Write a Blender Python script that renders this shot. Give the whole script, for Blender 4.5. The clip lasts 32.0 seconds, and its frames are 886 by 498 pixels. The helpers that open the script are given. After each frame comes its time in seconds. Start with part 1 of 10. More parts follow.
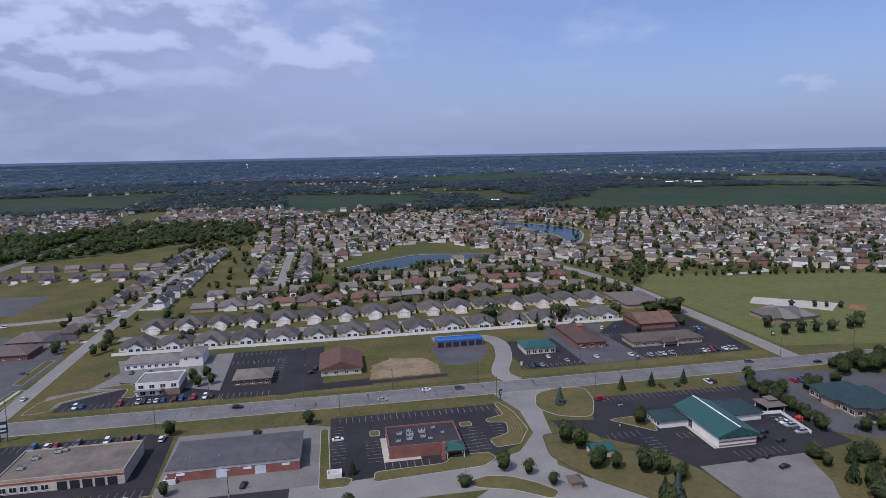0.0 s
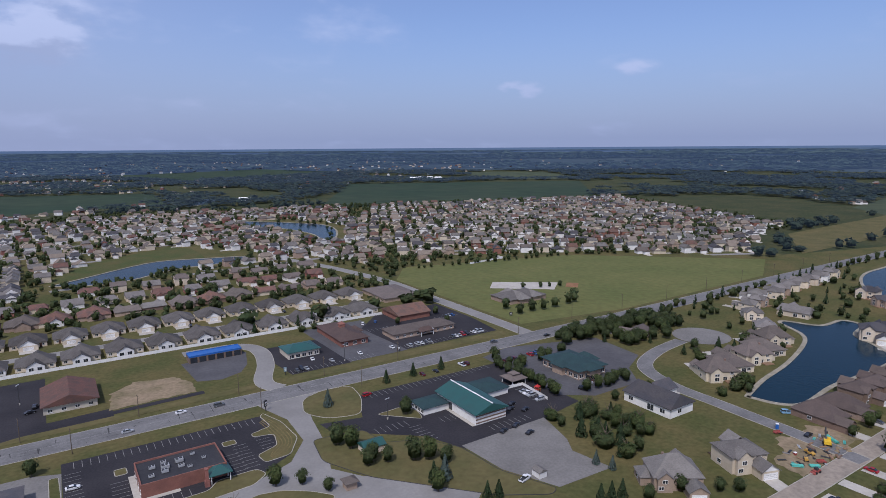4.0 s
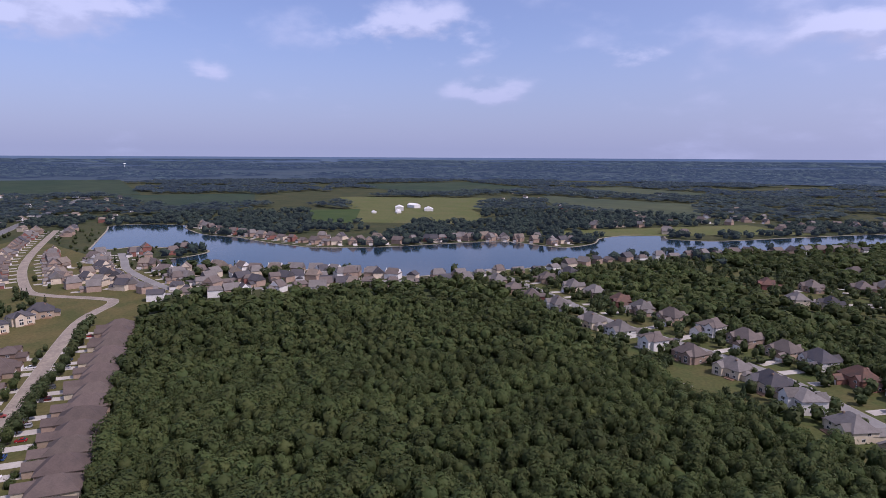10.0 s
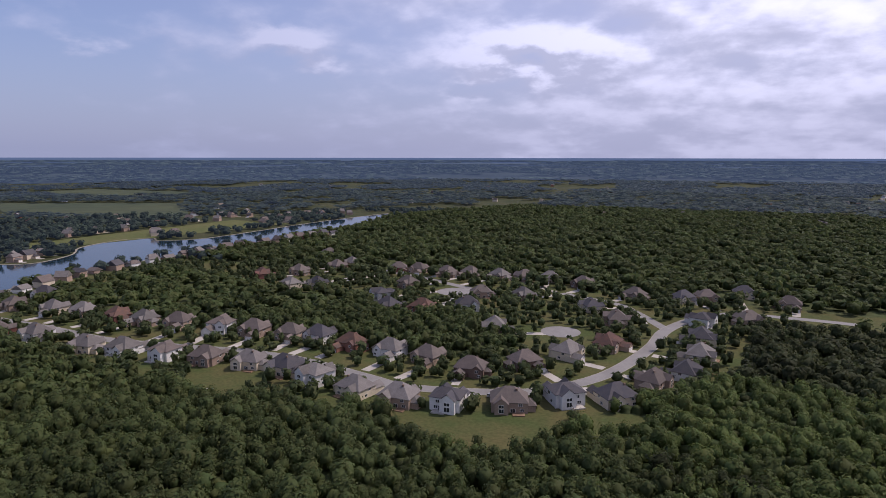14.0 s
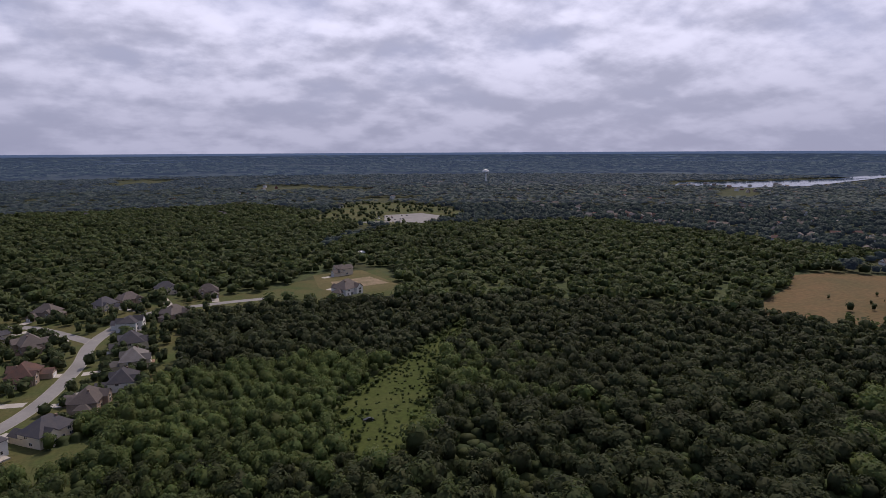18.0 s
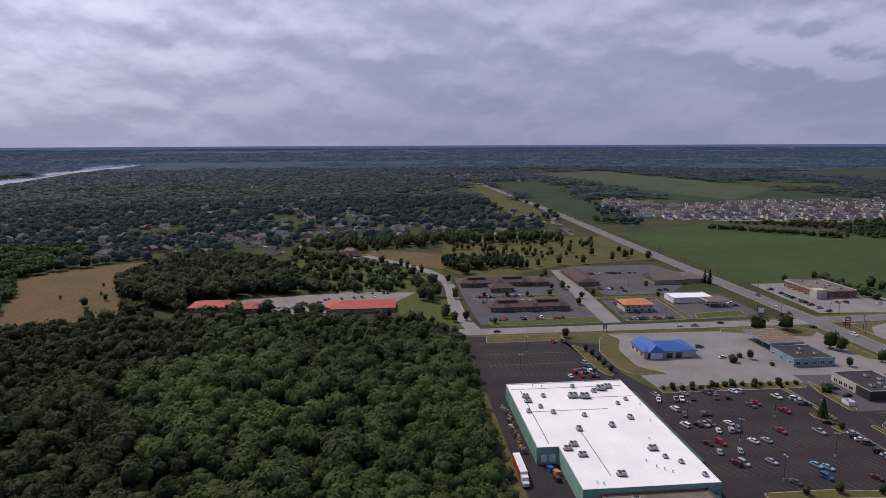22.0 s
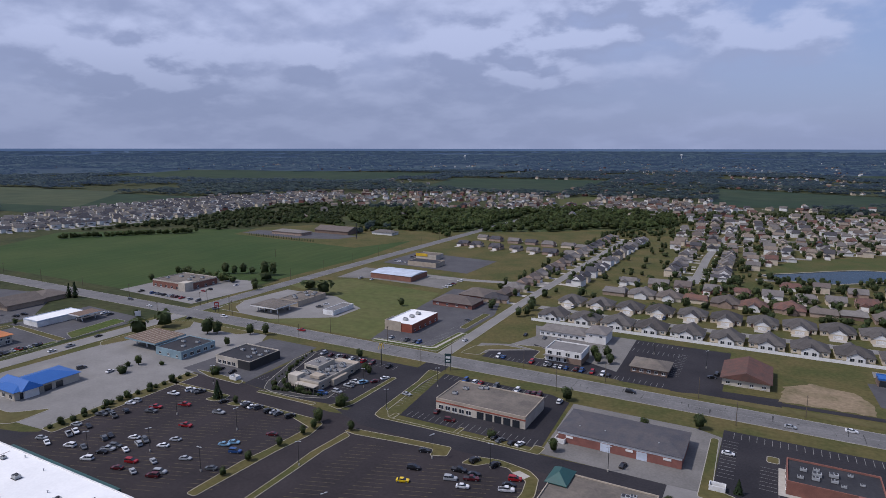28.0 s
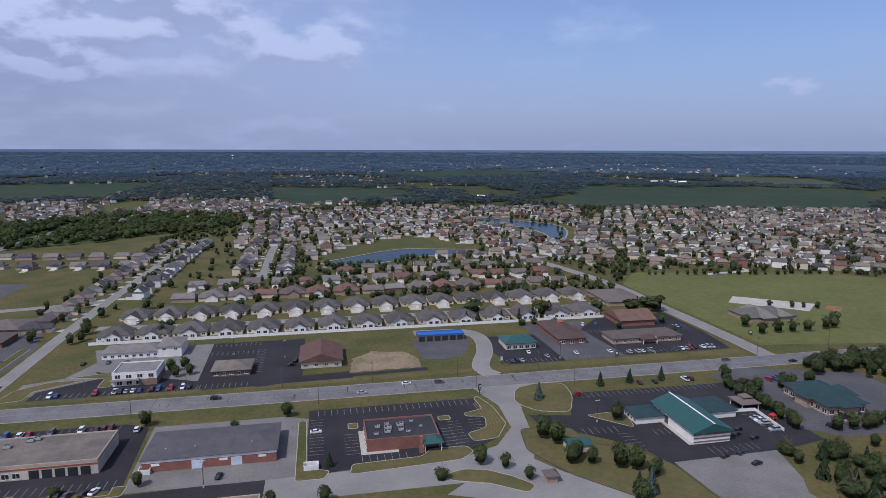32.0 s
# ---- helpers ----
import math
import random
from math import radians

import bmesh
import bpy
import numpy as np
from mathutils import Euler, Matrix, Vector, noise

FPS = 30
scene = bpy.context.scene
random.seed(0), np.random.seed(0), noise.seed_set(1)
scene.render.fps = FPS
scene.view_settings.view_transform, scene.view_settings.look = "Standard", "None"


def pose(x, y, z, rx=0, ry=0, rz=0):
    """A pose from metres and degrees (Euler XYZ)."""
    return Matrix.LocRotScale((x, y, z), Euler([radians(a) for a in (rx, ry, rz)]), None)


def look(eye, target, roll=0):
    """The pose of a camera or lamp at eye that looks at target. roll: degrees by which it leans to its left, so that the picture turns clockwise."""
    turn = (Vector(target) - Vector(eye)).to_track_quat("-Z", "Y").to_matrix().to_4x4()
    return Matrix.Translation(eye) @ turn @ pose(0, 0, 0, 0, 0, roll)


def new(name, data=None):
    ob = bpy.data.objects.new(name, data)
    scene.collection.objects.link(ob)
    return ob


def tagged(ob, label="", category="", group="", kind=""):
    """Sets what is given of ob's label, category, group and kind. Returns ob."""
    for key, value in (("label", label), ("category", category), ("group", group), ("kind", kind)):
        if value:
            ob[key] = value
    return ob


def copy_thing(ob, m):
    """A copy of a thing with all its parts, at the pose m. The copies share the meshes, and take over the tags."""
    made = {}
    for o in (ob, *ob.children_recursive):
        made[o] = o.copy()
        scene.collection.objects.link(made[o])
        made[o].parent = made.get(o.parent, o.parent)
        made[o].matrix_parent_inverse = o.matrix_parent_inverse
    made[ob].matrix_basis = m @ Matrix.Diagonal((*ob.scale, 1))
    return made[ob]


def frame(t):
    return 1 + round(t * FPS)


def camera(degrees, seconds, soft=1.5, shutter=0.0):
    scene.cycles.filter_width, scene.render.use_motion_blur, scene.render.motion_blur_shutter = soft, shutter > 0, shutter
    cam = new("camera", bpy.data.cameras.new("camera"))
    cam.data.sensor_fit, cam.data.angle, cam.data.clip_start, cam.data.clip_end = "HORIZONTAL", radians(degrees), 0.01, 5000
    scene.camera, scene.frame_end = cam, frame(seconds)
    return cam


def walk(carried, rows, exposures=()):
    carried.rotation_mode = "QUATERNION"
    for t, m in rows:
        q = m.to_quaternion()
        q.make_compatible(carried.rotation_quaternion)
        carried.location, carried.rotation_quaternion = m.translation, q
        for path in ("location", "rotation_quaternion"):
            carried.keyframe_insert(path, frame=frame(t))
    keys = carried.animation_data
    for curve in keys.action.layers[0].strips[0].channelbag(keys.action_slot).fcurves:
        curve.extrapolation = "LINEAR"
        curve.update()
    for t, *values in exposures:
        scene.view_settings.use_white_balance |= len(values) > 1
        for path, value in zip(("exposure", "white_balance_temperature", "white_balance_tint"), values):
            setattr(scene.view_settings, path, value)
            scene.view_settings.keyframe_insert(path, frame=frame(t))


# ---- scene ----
FOV = 71.69
cam = camera(FOV, 32.0, 0.85)


def aim(x, y, z, yaw, pitch, roll):
    """The camera's pose from its place, heading, tilt and lean in degrees."""
    return pose(x, y, z, 90 + pitch, 0, yaw) @ pose(0, 0, 0, 0, 0, roll)


PATH = [
    (0, aim(-10.22, -3.42, 113.82, -9.99, -8.80, -1.11)),
    (0.5, aim(-8.89, -1.81, 112.95, -13.87, -8.82, -1.31)),
    (1, aim(-9.03, 0.25, 113.03, -19.03, -9.02, -1.10)),
    (1.5, aim(-9.25, 1.57, 112.82, -22.80, -9.14, -0.93)),
    (2, aim(-10.06, 2.05, 113.37, -26.49, -9.24, -0.76)),
    (2.5, aim(-10.38, 1.92, 114.11, -28.24, -9.37, -0.63)),
    (4.5, aim(-12.37, 0.75, 115.66, -35.95, -9.44, -0.32)),
    (5, aim(-11.52, 1.93, 115.12, -39.30, -9.40, -0.21)),
    (5.5, aim(-11.18, 2.27, 114.70, -41.55, -9.34, -0.13)),
    (6, aim(-10.85, 2.80, 114.47, -43.67, -9.33, -0.16)),
    (6.5, aim(-10.30, 3.23, 113.89, -45.75, -9.29, 0.07)),
    (7, aim(-9.83, 3.80, 113.65, -50.45, -9.22, 0.26)),
    (7.5, aim(-9.90, 2.72, 113.84, -57.74, -9.04, 0.42)),
    (8, aim(-9.44, 2.82, 115.18, -67.67, -9.08, 0.67)),
    (8.5, aim(-8.85, 4.25, 115.17, -78.57, -8.97, 0.68)),
    (9, aim(-6.94, 3.92, 114.36, -89.07, -8.76, 0.62)),
    (9.5, aim(-7.46, 5.41, 114.00, -99.06, -8.56, 0.60)),
    (10, aim(-5.44, 7.62, 115.55, -110.73, -8.59, 0.31)),
    (10.5, aim(-1.43, 8.87, 116.80, -124.31, -8.59, 0.17)),
    (11, aim(2.87, 8.46, 116.17, -131.56, -8.57, 0.17)),
    (11.5, aim(3.69, 8.09, 116.16, -133.81, -8.62, 0.14)),
    (12, aim(4.78, 7.25, 116.04, -137.60, -8.64, 0.06)),
    (12.5, aim(7.65, 5.12, 114.83, -144.43, -8.60, 0.14)),
    (13, aim(9.95, 3.56, 113.91, -150.99, -8.55, 0.26)),
    (13.5, aim(10.18, 2.85, 113.65, -153.59, -8.54, 0.16)),
    (15.5, aim(12.13, 3.87, 113.62, -171.70, -8.47, -0.03)),
    (16, aim(11.83, 2.06, 112.62, -177.76, -8.44, -0.20)),
    (16.5, aim(11.13, 1.58, 111.66, -185.09, -8.39, -0.37)),
    (17, aim(11.07, 3.37, 113.81, -192.53, -8.71, -0.25)),
    (17.5, aim(11.37, 5.89, 116.08, -200.41, -9.00, -0.13)),
    (18, aim(14.32, 8.65, 116.86, -208.39, -9.07, -0.30)),
    (18.5, aim(12.80, 7.32, 117.13, -215.82, -9.20, -0.24)),
    (19, aim(13.42, 3.68, 116.59, -223.66, -9.24, -0.16)),
    (19.5, aim(14.21, -0.85, 116.89, -231.96, -9.31, -0.08)),
    (20, aim(15.20, -2.05, 118.85, -242.00, -9.48, -0.35)),
    (20.5, aim(16.03, -2.93, 119.31, -253.15, -9.61, -0.38)),
    (21, aim(14.71, -4.85, 118.47, -263.51, -9.64, -0.31)),
    (21.5, aim(11.37, -6.81, 117.84, -270.60, -9.69, -0.21)),
    (22, aim(9.92, -7.19, 117.67, -275.12, -9.72, -0.25)),
    (22.5, aim(8.77, -6.64, 116.98, -277.69, -9.71, -0.29)),
    (23, aim(8.16, -6.38, 116.67, -280.60, -9.74, -0.30)),
    (23.5, aim(6.69, -5.09, 116.06, -284.01, -9.70, -0.36)),
    (24, aim(4.61, -3.71, 115.07, -287.78, -9.66, -0.33)),
    (24.5, aim(1.85, -3.08, 113.56, -293.04, -9.60, -0.18)),
    (25, aim(1.31, -2.91, 113.65, -299.35, -9.64, 0.02)),
    (25.5, aim(1.17, -4.35, 113.88, -303.97, -9.68, 0.01)),
    (27.5, aim(-3.25, -7.04, 113.51, -324.70, -9.31, 0.04)),
    (28, aim(-4.72, -7.65, 114.64, -331.51, -9.38, 0.07)),
    (28.5, aim(-6.29, -7.94, 115.07, -339.19, -9.42, 0.03)),
    (29, aim(-7.38, -7.66, 114.97, -345.90, -9.38, 0.20)),
    (29.5, aim(-8.44, -6.67, 114.24, -352.60, -9.27, 0.42)),
    (30, aim(-10.67, -7.87, 114.94, -358.14, -9.32, 0.45)),
    (30.5, aim(-10.30, -6.95, 114.23, -360.85, -9.28, 0.32)),
    (31, aim(-9.45, -5.72, 113.65, -365.32, -9.24, 0.14)),
    (31.5, aim(-8.58, -4.47, 113.33, -369.51, -9.27, 0.07)),
    (32, aim(-8.50, -3.76, 113.23, -371.32, -9.25, 0.15)),
]

EXPOSURES = [(0, -0.08, 5700, 19), (7, 0.02, 5700, 22), (9, 0.1, 5900, 31), (11.5, 0.17, 6100, 33), (15.5, -0.12, 6400, 25), (17.5, -0.26, 6500, 25), (20, -0.3, 6500, 25), (23, -0.24, 6350, 24), (26, -0.28, 6150, 22), (28.5, -0.14, 5750, 19), (30, -0.06, 5650, 19), (32, -0.06, 5700, 19)]
walk(cam, PATH, EXPOSURES)

# ---- sky and sun ----
SUN_EL, SUN_AZ = 53.0, 230.0          # degrees; azimuth clockwise from +y
CLOUDS = [(-0.01, 0.986, 0.16, 0.10), (-0.192, 0.96, 0.205, 0.14), (-0.321, 0.94, 0.114, 0.06), (0.64, 0.764, 0.082, 0.04), (-0.39, 0.905, 0.165, 0.12), (0.642, 0.762, 0.09, 0.035), (0.764, 0.634, 0.115, 0.03), (0.956, 0.241, 0.166, 0.06), (0.993, 0, 0.122, 0.04), (0.965, 0.158, 0.208, 0.12),
          (0.934, -0.307, 0.184, 0.13), (0.904, -0.414, 0.105, 0.06), (0.597, -0.784, 0.173, 0.06), (0.558, -0.818, 0.137, 0.04), (0.267, -0.951, 0.155, 0.12), (0.357, -0.928, 0.103, 0.05), (0.787, -0.599, 0.146, 0.05), (-0.633, 0.762, 0.138, 0.06), (-0.802, 0.585, 0.12, 0.14)]
world = bpy.data.worlds.new("sky")
scene.world = world
world.use_nodes = True
wt = world.node_tree
wt.nodes.clear()


def wn(kind, **inputs):
    n = wt.nodes.new(kind)
    for k, v in inputs.items():
        n.inputs[k].default_value = v
    return n


def wmath(op, a, b=None):
    n = wt.nodes.new("ShaderNodeMath")
    n.operation = op
    for i, v in enumerate((a, b)):
        if v is None:
            continue
        if isinstance(v, (int, float)):
            n.inputs[i].default_value = v
        else:
            wt.links.new(v, n.inputs[i])
    return n.outputs[0]


def wramp(src, a, b, smooth=True):
    n = wt.nodes.new("ShaderNodeMapRange")
    n.interpolation_type = "SMOOTHSTEP" if smooth else "LINEAR"
    n.inputs[1].default_value, n.inputs[2].default_value = a, b
    wt.links.new(src, n.inputs[0])
    return n.outputs[0]


def wmix(fac, a, b):
    n = wt.nodes.new("ShaderNodeMix")
    n.data_type = "RGBA"
    for sock, v in ((n.inputs[0], fac), (n.inputs[6], a), (n.inputs[7], b)):
        if isinstance(v, (tuple, float, int)):
            sock.default_value = v
        else:
            wt.links.new(v, sock)
    return n.outputs[2]


sky = wt.nodes.new("ShaderNodeTexSky")
sky.sky_type, sky.sun_disc = "NISHITA", False
sky.sun_elevation, sky.sun_rotation = radians(SUN_EL), radians(SUN_AZ)
sky.air_density, sky.dust_density, sky.ozone_density = 1.0, 1.6, 2.0
coord = wt.nodes.new("ShaderNodeTexCoord")
sep = wt.nodes.new("ShaderNodeSeparateXYZ")
wt.links.new(coord.outputs["Generated"], sep.inputs[0])
dx, dy, dz = sep.outputs
above = wt.nodes.new("ShaderNodeCombineXYZ")      # the sky goes on a little under the skyline
wt.links.new(dx, above.inputs[0]), wt.links.new(dy, above.inputs[1]), wt.links.new(wmath("MAXIMUM", dz, 0.012), above.inputs[2])
wt.links.new(above.outputs[0], sky.inputs["Vector"])
# broken cloud over the south and west, hazy blue with a few heaps to the north-east
toward = wmath("ADD", wmath("MULTIPLY", dx, -0.75), wmath("MULTIPLY", dy, -0.2))
cover = wramp(toward, -0.62, 0.3)


def cloud_layer(rise):
    """How thick the cloud is along a way that looks a little higher by rise; also the way laid on the cloud deck."""
    z = wmath("ADD", wmath("MAXIMUM", dz, 0.0), rise)
    deck = wt.nodes.new("ShaderNodeCombineXYZ")
    lift = wmath("ADD", z, 0.32)
    wt.links.new(wmath("DIVIDE", dx, lift), deck.inputs[0])
    wt.links.new(wmath("DIVIDE", dy, lift), deck.inputs[1])
    big = wn("ShaderNodeTexNoise", Scale=1.7, Detail=4.0, Roughness=0.5)
    fine = wn("ShaderNodeTexNoise", Scale=4.4, Detail=6.0, Roughness=0.55)
    wt.links.new(deck.outputs[0], big.inputs["Vector"]), wt.links.new(deck.outputs[0], fine.inputs["Vector"])
    t = wmath("ADD", wmath("MULTIPLY", big.outputs[0], 0.6), wmath("MULTIPLY", fine.outputs[0], 0.4))
    t = wmath("ADD", t, wmath("SUBTRACT", wmath("MULTIPLY", cover, 0.24), 0.09))
    spot = wt.nodes.new("ShaderNodeCombineXYZ")
    wt.links.new(dx, spot.inputs[0]), wt.links.new(dy, spot.inputs[1]), wt.links.new(z, spot.inputs[2])
    for cx_, cy_, cz_, cr_ in CLOUDS:
        away = wt.nodes.new("ShaderNodeVectorMath")
        away.operation = "SUBTRACT"
        wt.links.new(spot.outputs[0], away.inputs[0])
        away.inputs[1].default_value = (cx_, cy_, cz_)
        flatter = wt.nodes.new("ShaderNodeVectorMath")
        flatter.operation = "MULTIPLY"
        wt.links.new(away.outputs[0], flatter.inputs[0])
        flatter.inputs[1].default_value = (1, 1, 2.6)
        size = wt.nodes.new("ShaderNodeVectorMath")
        size.operation = "LENGTH"
        wt.links.new(flatter.outputs[0], size.inputs[0])
        t = wmath("ADD", t, wmath("MULTIPLY", wramp(size.outputs["Value"], cr_ * 1.5, cr_ * 0.2), wmath("SUBTRACT", wmath("MULTIPLY", fine.outputs[0], 0.9), 0.25)))
    return t, deck.outputs[0]


thick, deck_at = cloud_layer(0.0)
higher, _ = cloud_layer(0.022)
mask = wramp(thick, 0.45, 0.7)
drift = wt.nodes.new("ShaderNodeVectorMath")
drift.operation = "ADD"
wt.links.new(deck_at, drift.inputs[0])
drift.inputs[1].default_value = (0.06, 0.09, 1.7)
grey = wn("ShaderNodeTexNoise", Scale=1.7, Detail=5.0, Roughness=0.55)
wt.links.new(drift.outputs[0], grey.inputs["Vector"])
# flat bases lie in shade, rounded tops in the sun
base = wramp(wmath("ADD", wmath("SUBTRACT", higher, thick), wmath("MULTIPLY", wmath("SUBTRACT", grey.outputs[0], 0.5), 0.32)), -0.11, 0.12)
shade = wmath("MULTIPLY", base, wmath("ADD", wmath("MULTIPLY", cover, 0.5), 0.5))
sunward = wramp(wmath("ADD", wmath("MULTIPLY", dx, -0.45), wmath("MULTIPLY", dy, -0.85)), 0.3, 1.0)
cloud = wmix(shade, wmix(sunward, (6.3, 6.45, 6.9, 1), (12.2, 12.1, 12.1, 1)), wmix(sunward, (3.2, 3.5, 4.2, 1), (5.4, 5.5, 5.8, 1)))
veil = wmix(wmath("ADD", wmath("MULTIPLY", cover, 0.62), 0.16), sky.outputs[0], (5.0, 5.2, 6.0, 1))
painted = wmix(wmath("MULTIPLY", mask, 0.72), veil, cloud)
haze = wramp(dz, 0.0, 0.2)
hazed = wmix(0.7, painted, wmix(cover, (3.3, 3.7, 4.7, 1), (3.7, 3.9, 4.6, 1)))
final = wmix(haze, hazed, painted)
tint = wt.nodes.new("ShaderNodeMix")
tint.data_type, tint.blend_type = "RGBA", "MULTIPLY"
tint.inputs[0].default_value = 1.0
bank = wmath("MULTIPLY", wramp(wmath("ADD", wmath("MULTIPLY", dx, -0.82), wmath("MULTIPLY", dy, 0.57)), 0.45, 0.97), wramp(dz, 0.17, 0.05))      # a darker bank of cloud low in the north-west
wt.links.new(wmix(bank, (0.905, 0.97, 1.1, 1), (0.76, 0.835, 0.96, 1)), tint.inputs[7])
wt.links.new(final, tint.inputs[6])
final = tint.outputs[2]
bg = wn("ShaderNodeBackground", Strength=0.105)
wt.links.new(final, bg.inputs[0])
wo = wt.nodes.new("ShaderNodeOutputWorld")
wt.links.new(bg.outputs[0], wo.inputs[0])

lamp = bpy.data.lights.new("sun", "SUN")
lamp.energy, lamp.angle, lamp.color = 3.25, radians(0.8), (1.0, 0.93, 0.80)
sun = new("sun", lamp)
_a, _e = radians(SUN_AZ), radians(SUN_EL)
sun.matrix_world = look((math.sin(_a) * math.cos(_e) * 500, math.cos(_a) * math.cos(_e) * 500, math.sin(_e) * 500), (0, 0, 0))

# ---- materials ----
MATS = {}


def material(name, colour, rough=0.8, metal=0.0, vary=0.12, scale=3.0, second=None, second_scale=0.15, bump=0.0, attr="", per_object=0.0, spec=0.35, streak=None):
    """A procedural surface: grain at one size, stains or patches at another, and a little relief."""
    if name in MATS:
        return MATS[name]
    m = bpy.data.materials.new(name)
    m.use_nodes = True
    t = m.node_tree
    t.nodes.clear()
    N, L = t.nodes.new, t.links.new
    out, b = N("ShaderNodeOutputMaterial"), N("ShaderNodeBsdfPrincipled")
    L(b.outputs[0], out.inputs[0])
    geo = N("ShaderNodeTexCoord")
    n1, n2 = N("ShaderNodeTexNoise"), N("ShaderNodeTexNoise")
    n1.inputs["Scale"].default_value, n1.inputs["Detail"].default_value = scale, 4.0
    n2.inputs["Scale"].default_value, n2.inputs["Detail"].default_value, n2.inputs["Roughness"].default_value = second_scale, 5.0, 0.6
    vec = geo.outputs["Object"]
    if streak:
        mp = N("ShaderNodeMapping")
        mp.inputs["Scale"].default_value = streak
        L(vec, mp.inputs[0])
        vec = mp.outputs[0]
    L(vec, n1.inputs["Vector"])
    L(geo.outputs["Object"], n2.inputs["Vector"])
    other = second or tuple(c * 0.72 for c in colour)
    r2 = N("ShaderNodeMapRange")
    r2.inputs[1].default_value, r2.inputs[2].default_value = 0.36, 0.66
    L(n2.outputs[0], r2.inputs[0])
    mix = N("ShaderNodeMix")
    mix.data_type = "RGBA"
    mix.inputs[6].default_value, mix.inputs[7].default_value = (*colour, 1), (*other, 1)
    L(r2.outputs[0], mix.inputs[0])
    hsv = N("ShaderNodeHueSaturation")
    L(mix.outputs[2], hsv.inputs["Color"])
    r1 = N("ShaderNodeMapRange")
    r1.inputs[1].default_value, r1.inputs[2].default_value = 0.25, 0.75
    r1.inputs[3].default_value, r1.inputs[4].default_value = 1 - vary, 1 + vary
    L(n1.outputs[0], r1.inputs[0])
    value = r1.outputs[0]
    if per_object or attr:
        if attr:
            src = N("ShaderNodeAttribute")
            src.attribute_name = attr
            socket = src.outputs["Fac"]
        else:
            src = N("ShaderNodeObjectInfo")
            socket = src.outputs["Random"]
        r3 = N("ShaderNodeMapRange")
        amount = per_object or 0.3
        r3.inputs[3].default_value, r3.inputs[4].default_value = 1 - amount, 1 + amount
        L(socket, r3.inputs[0])
        mul = N("ShaderNodeMath")
        mul.operation = "MULTIPLY"
        L(value, mul.inputs[0]), L(r3.outputs[0], mul.inputs[1])
        value = mul.outputs[0]
        hue = N("ShaderNodeMapRange")
        hue.inputs[3].default_value, hue.inputs[4].default_value = (0.472, 0.522) if attr else (0.492, 0.508)
        fract = N("ShaderNodeMath")
        fract.operation = "FRACT"
        seven = N("ShaderNodeMath")
        seven.operation = "MULTIPLY"
        seven.inputs[1].default_value = 7.31
        L(socket, seven.inputs[0]), L(seven.outputs[0], fract.inputs[0]), L(fract.outputs[0], hue.inputs[0])
        L(hue.outputs[0], hsv.inputs["Hue"])
    L(value, hsv.inputs["Value"])
    L(hsv.outputs[0], b.inputs["Base Color"])
    b.inputs["Roughness"].default_value, b.inputs["Metallic"].default_value = rough, metal
    b.inputs["Specular IOR Level"].default_value = spec
    if bump:
        bp = N("ShaderNodeBump")
        bp.inputs["Strength"].default_value, bp.inputs["Distance"].default_value = 0.6, bump
        L(n1.outputs[0], bp.inputs["Height"]), L(bp.outputs[0], b.inputs["Normal"])
    MATS[name] = m
    return m


def leaves(name, colour, second):
    m = material(name, colour, rough=0.7, vary=0.16, scale=3.0, bump=0.12, second=second, second_scale=0.03, attr="tone", per_object=0.4, spec=0.15)
    t = m.node_tree
    b = [n for n in t.nodes if n.type == "BSDF_PRINCIPLED"][0]
    out = [n for n in t.nodes if n.type == "OUTPUT_MATERIAL"][0]
    tr, mx = t.nodes.new("ShaderNodeBsdfTranslucent"), t.nodes.new("ShaderNodeMixShader")
    mx.inputs[0].default_value = 0.44
    t.links.new(b.inputs["Base Color"].links[0].from_socket, tr.inputs["Color"])
    t.links.new(b.outputs[0], mx.inputs[1]), t.links.new(tr.outputs[0], mx.inputs[2]), t.links.new(mx.outputs[0], out.inputs[0])
    return m


GRASS = material("mown_grass", (0.066, 0.072, 0.025), 0.95, vary=0.24, scale=0.5, second=(0.112, 0.092, 0.038), second_scale=0.035, spec=0.1)
DRYGRASS = material("dry_grass", (0.12, 0.1, 0.044), 0.95, vary=0.22, scale=0.4, second=(0.082, 0.08, 0.032), second_scale=0.05, spec=0.1)
LAWN = material("lawn", (0.056, 0.074, 0.024), 0.95, vary=0.24, scale=0.6, second=(0.094, 0.084, 0.034), second_scale=0.04, spec=0.1)
OLIVE = material("olive_pasture", (0.085, 0.1, 0.034), 0.95, vary=0.18, scale=0.2, second=(0.11, 0.108, 0.044), second_scale=0.02, spec=0.1)
STRIPE = material("mown_stripe", (0.108, 0.118, 0.042), 0.95, vary=0.15, scale=0.2, second=(0.1, 0.116, 0.04), second_scale=0.02, spec=0.1)
RING = material("mown_ring", (0.16, 0.125, 0.055), 0.95, vary=0.2, scale=0.8, spec=0.1)
INFIELD = material("infield_clay", (0.26, 0.14, 0.075), 0.95, vary=0.15, scale=0.8, spec=0.1)
CROP = material("soybean_crop", (0.036, 0.062, 0.019), 0.9, vary=0.18, scale=0.25, second=(0.052, 0.074, 0.024), second_scale=0.012, spec=0.1, streak=(1, 0.1, 1))
HAY = material("hay_field", (0.142, 0.094, 0.045), 0.95, vary=0.22, scale=0.3, second=(0.1, 0.082, 0.038), second_scale=0.03, spec=0.1)
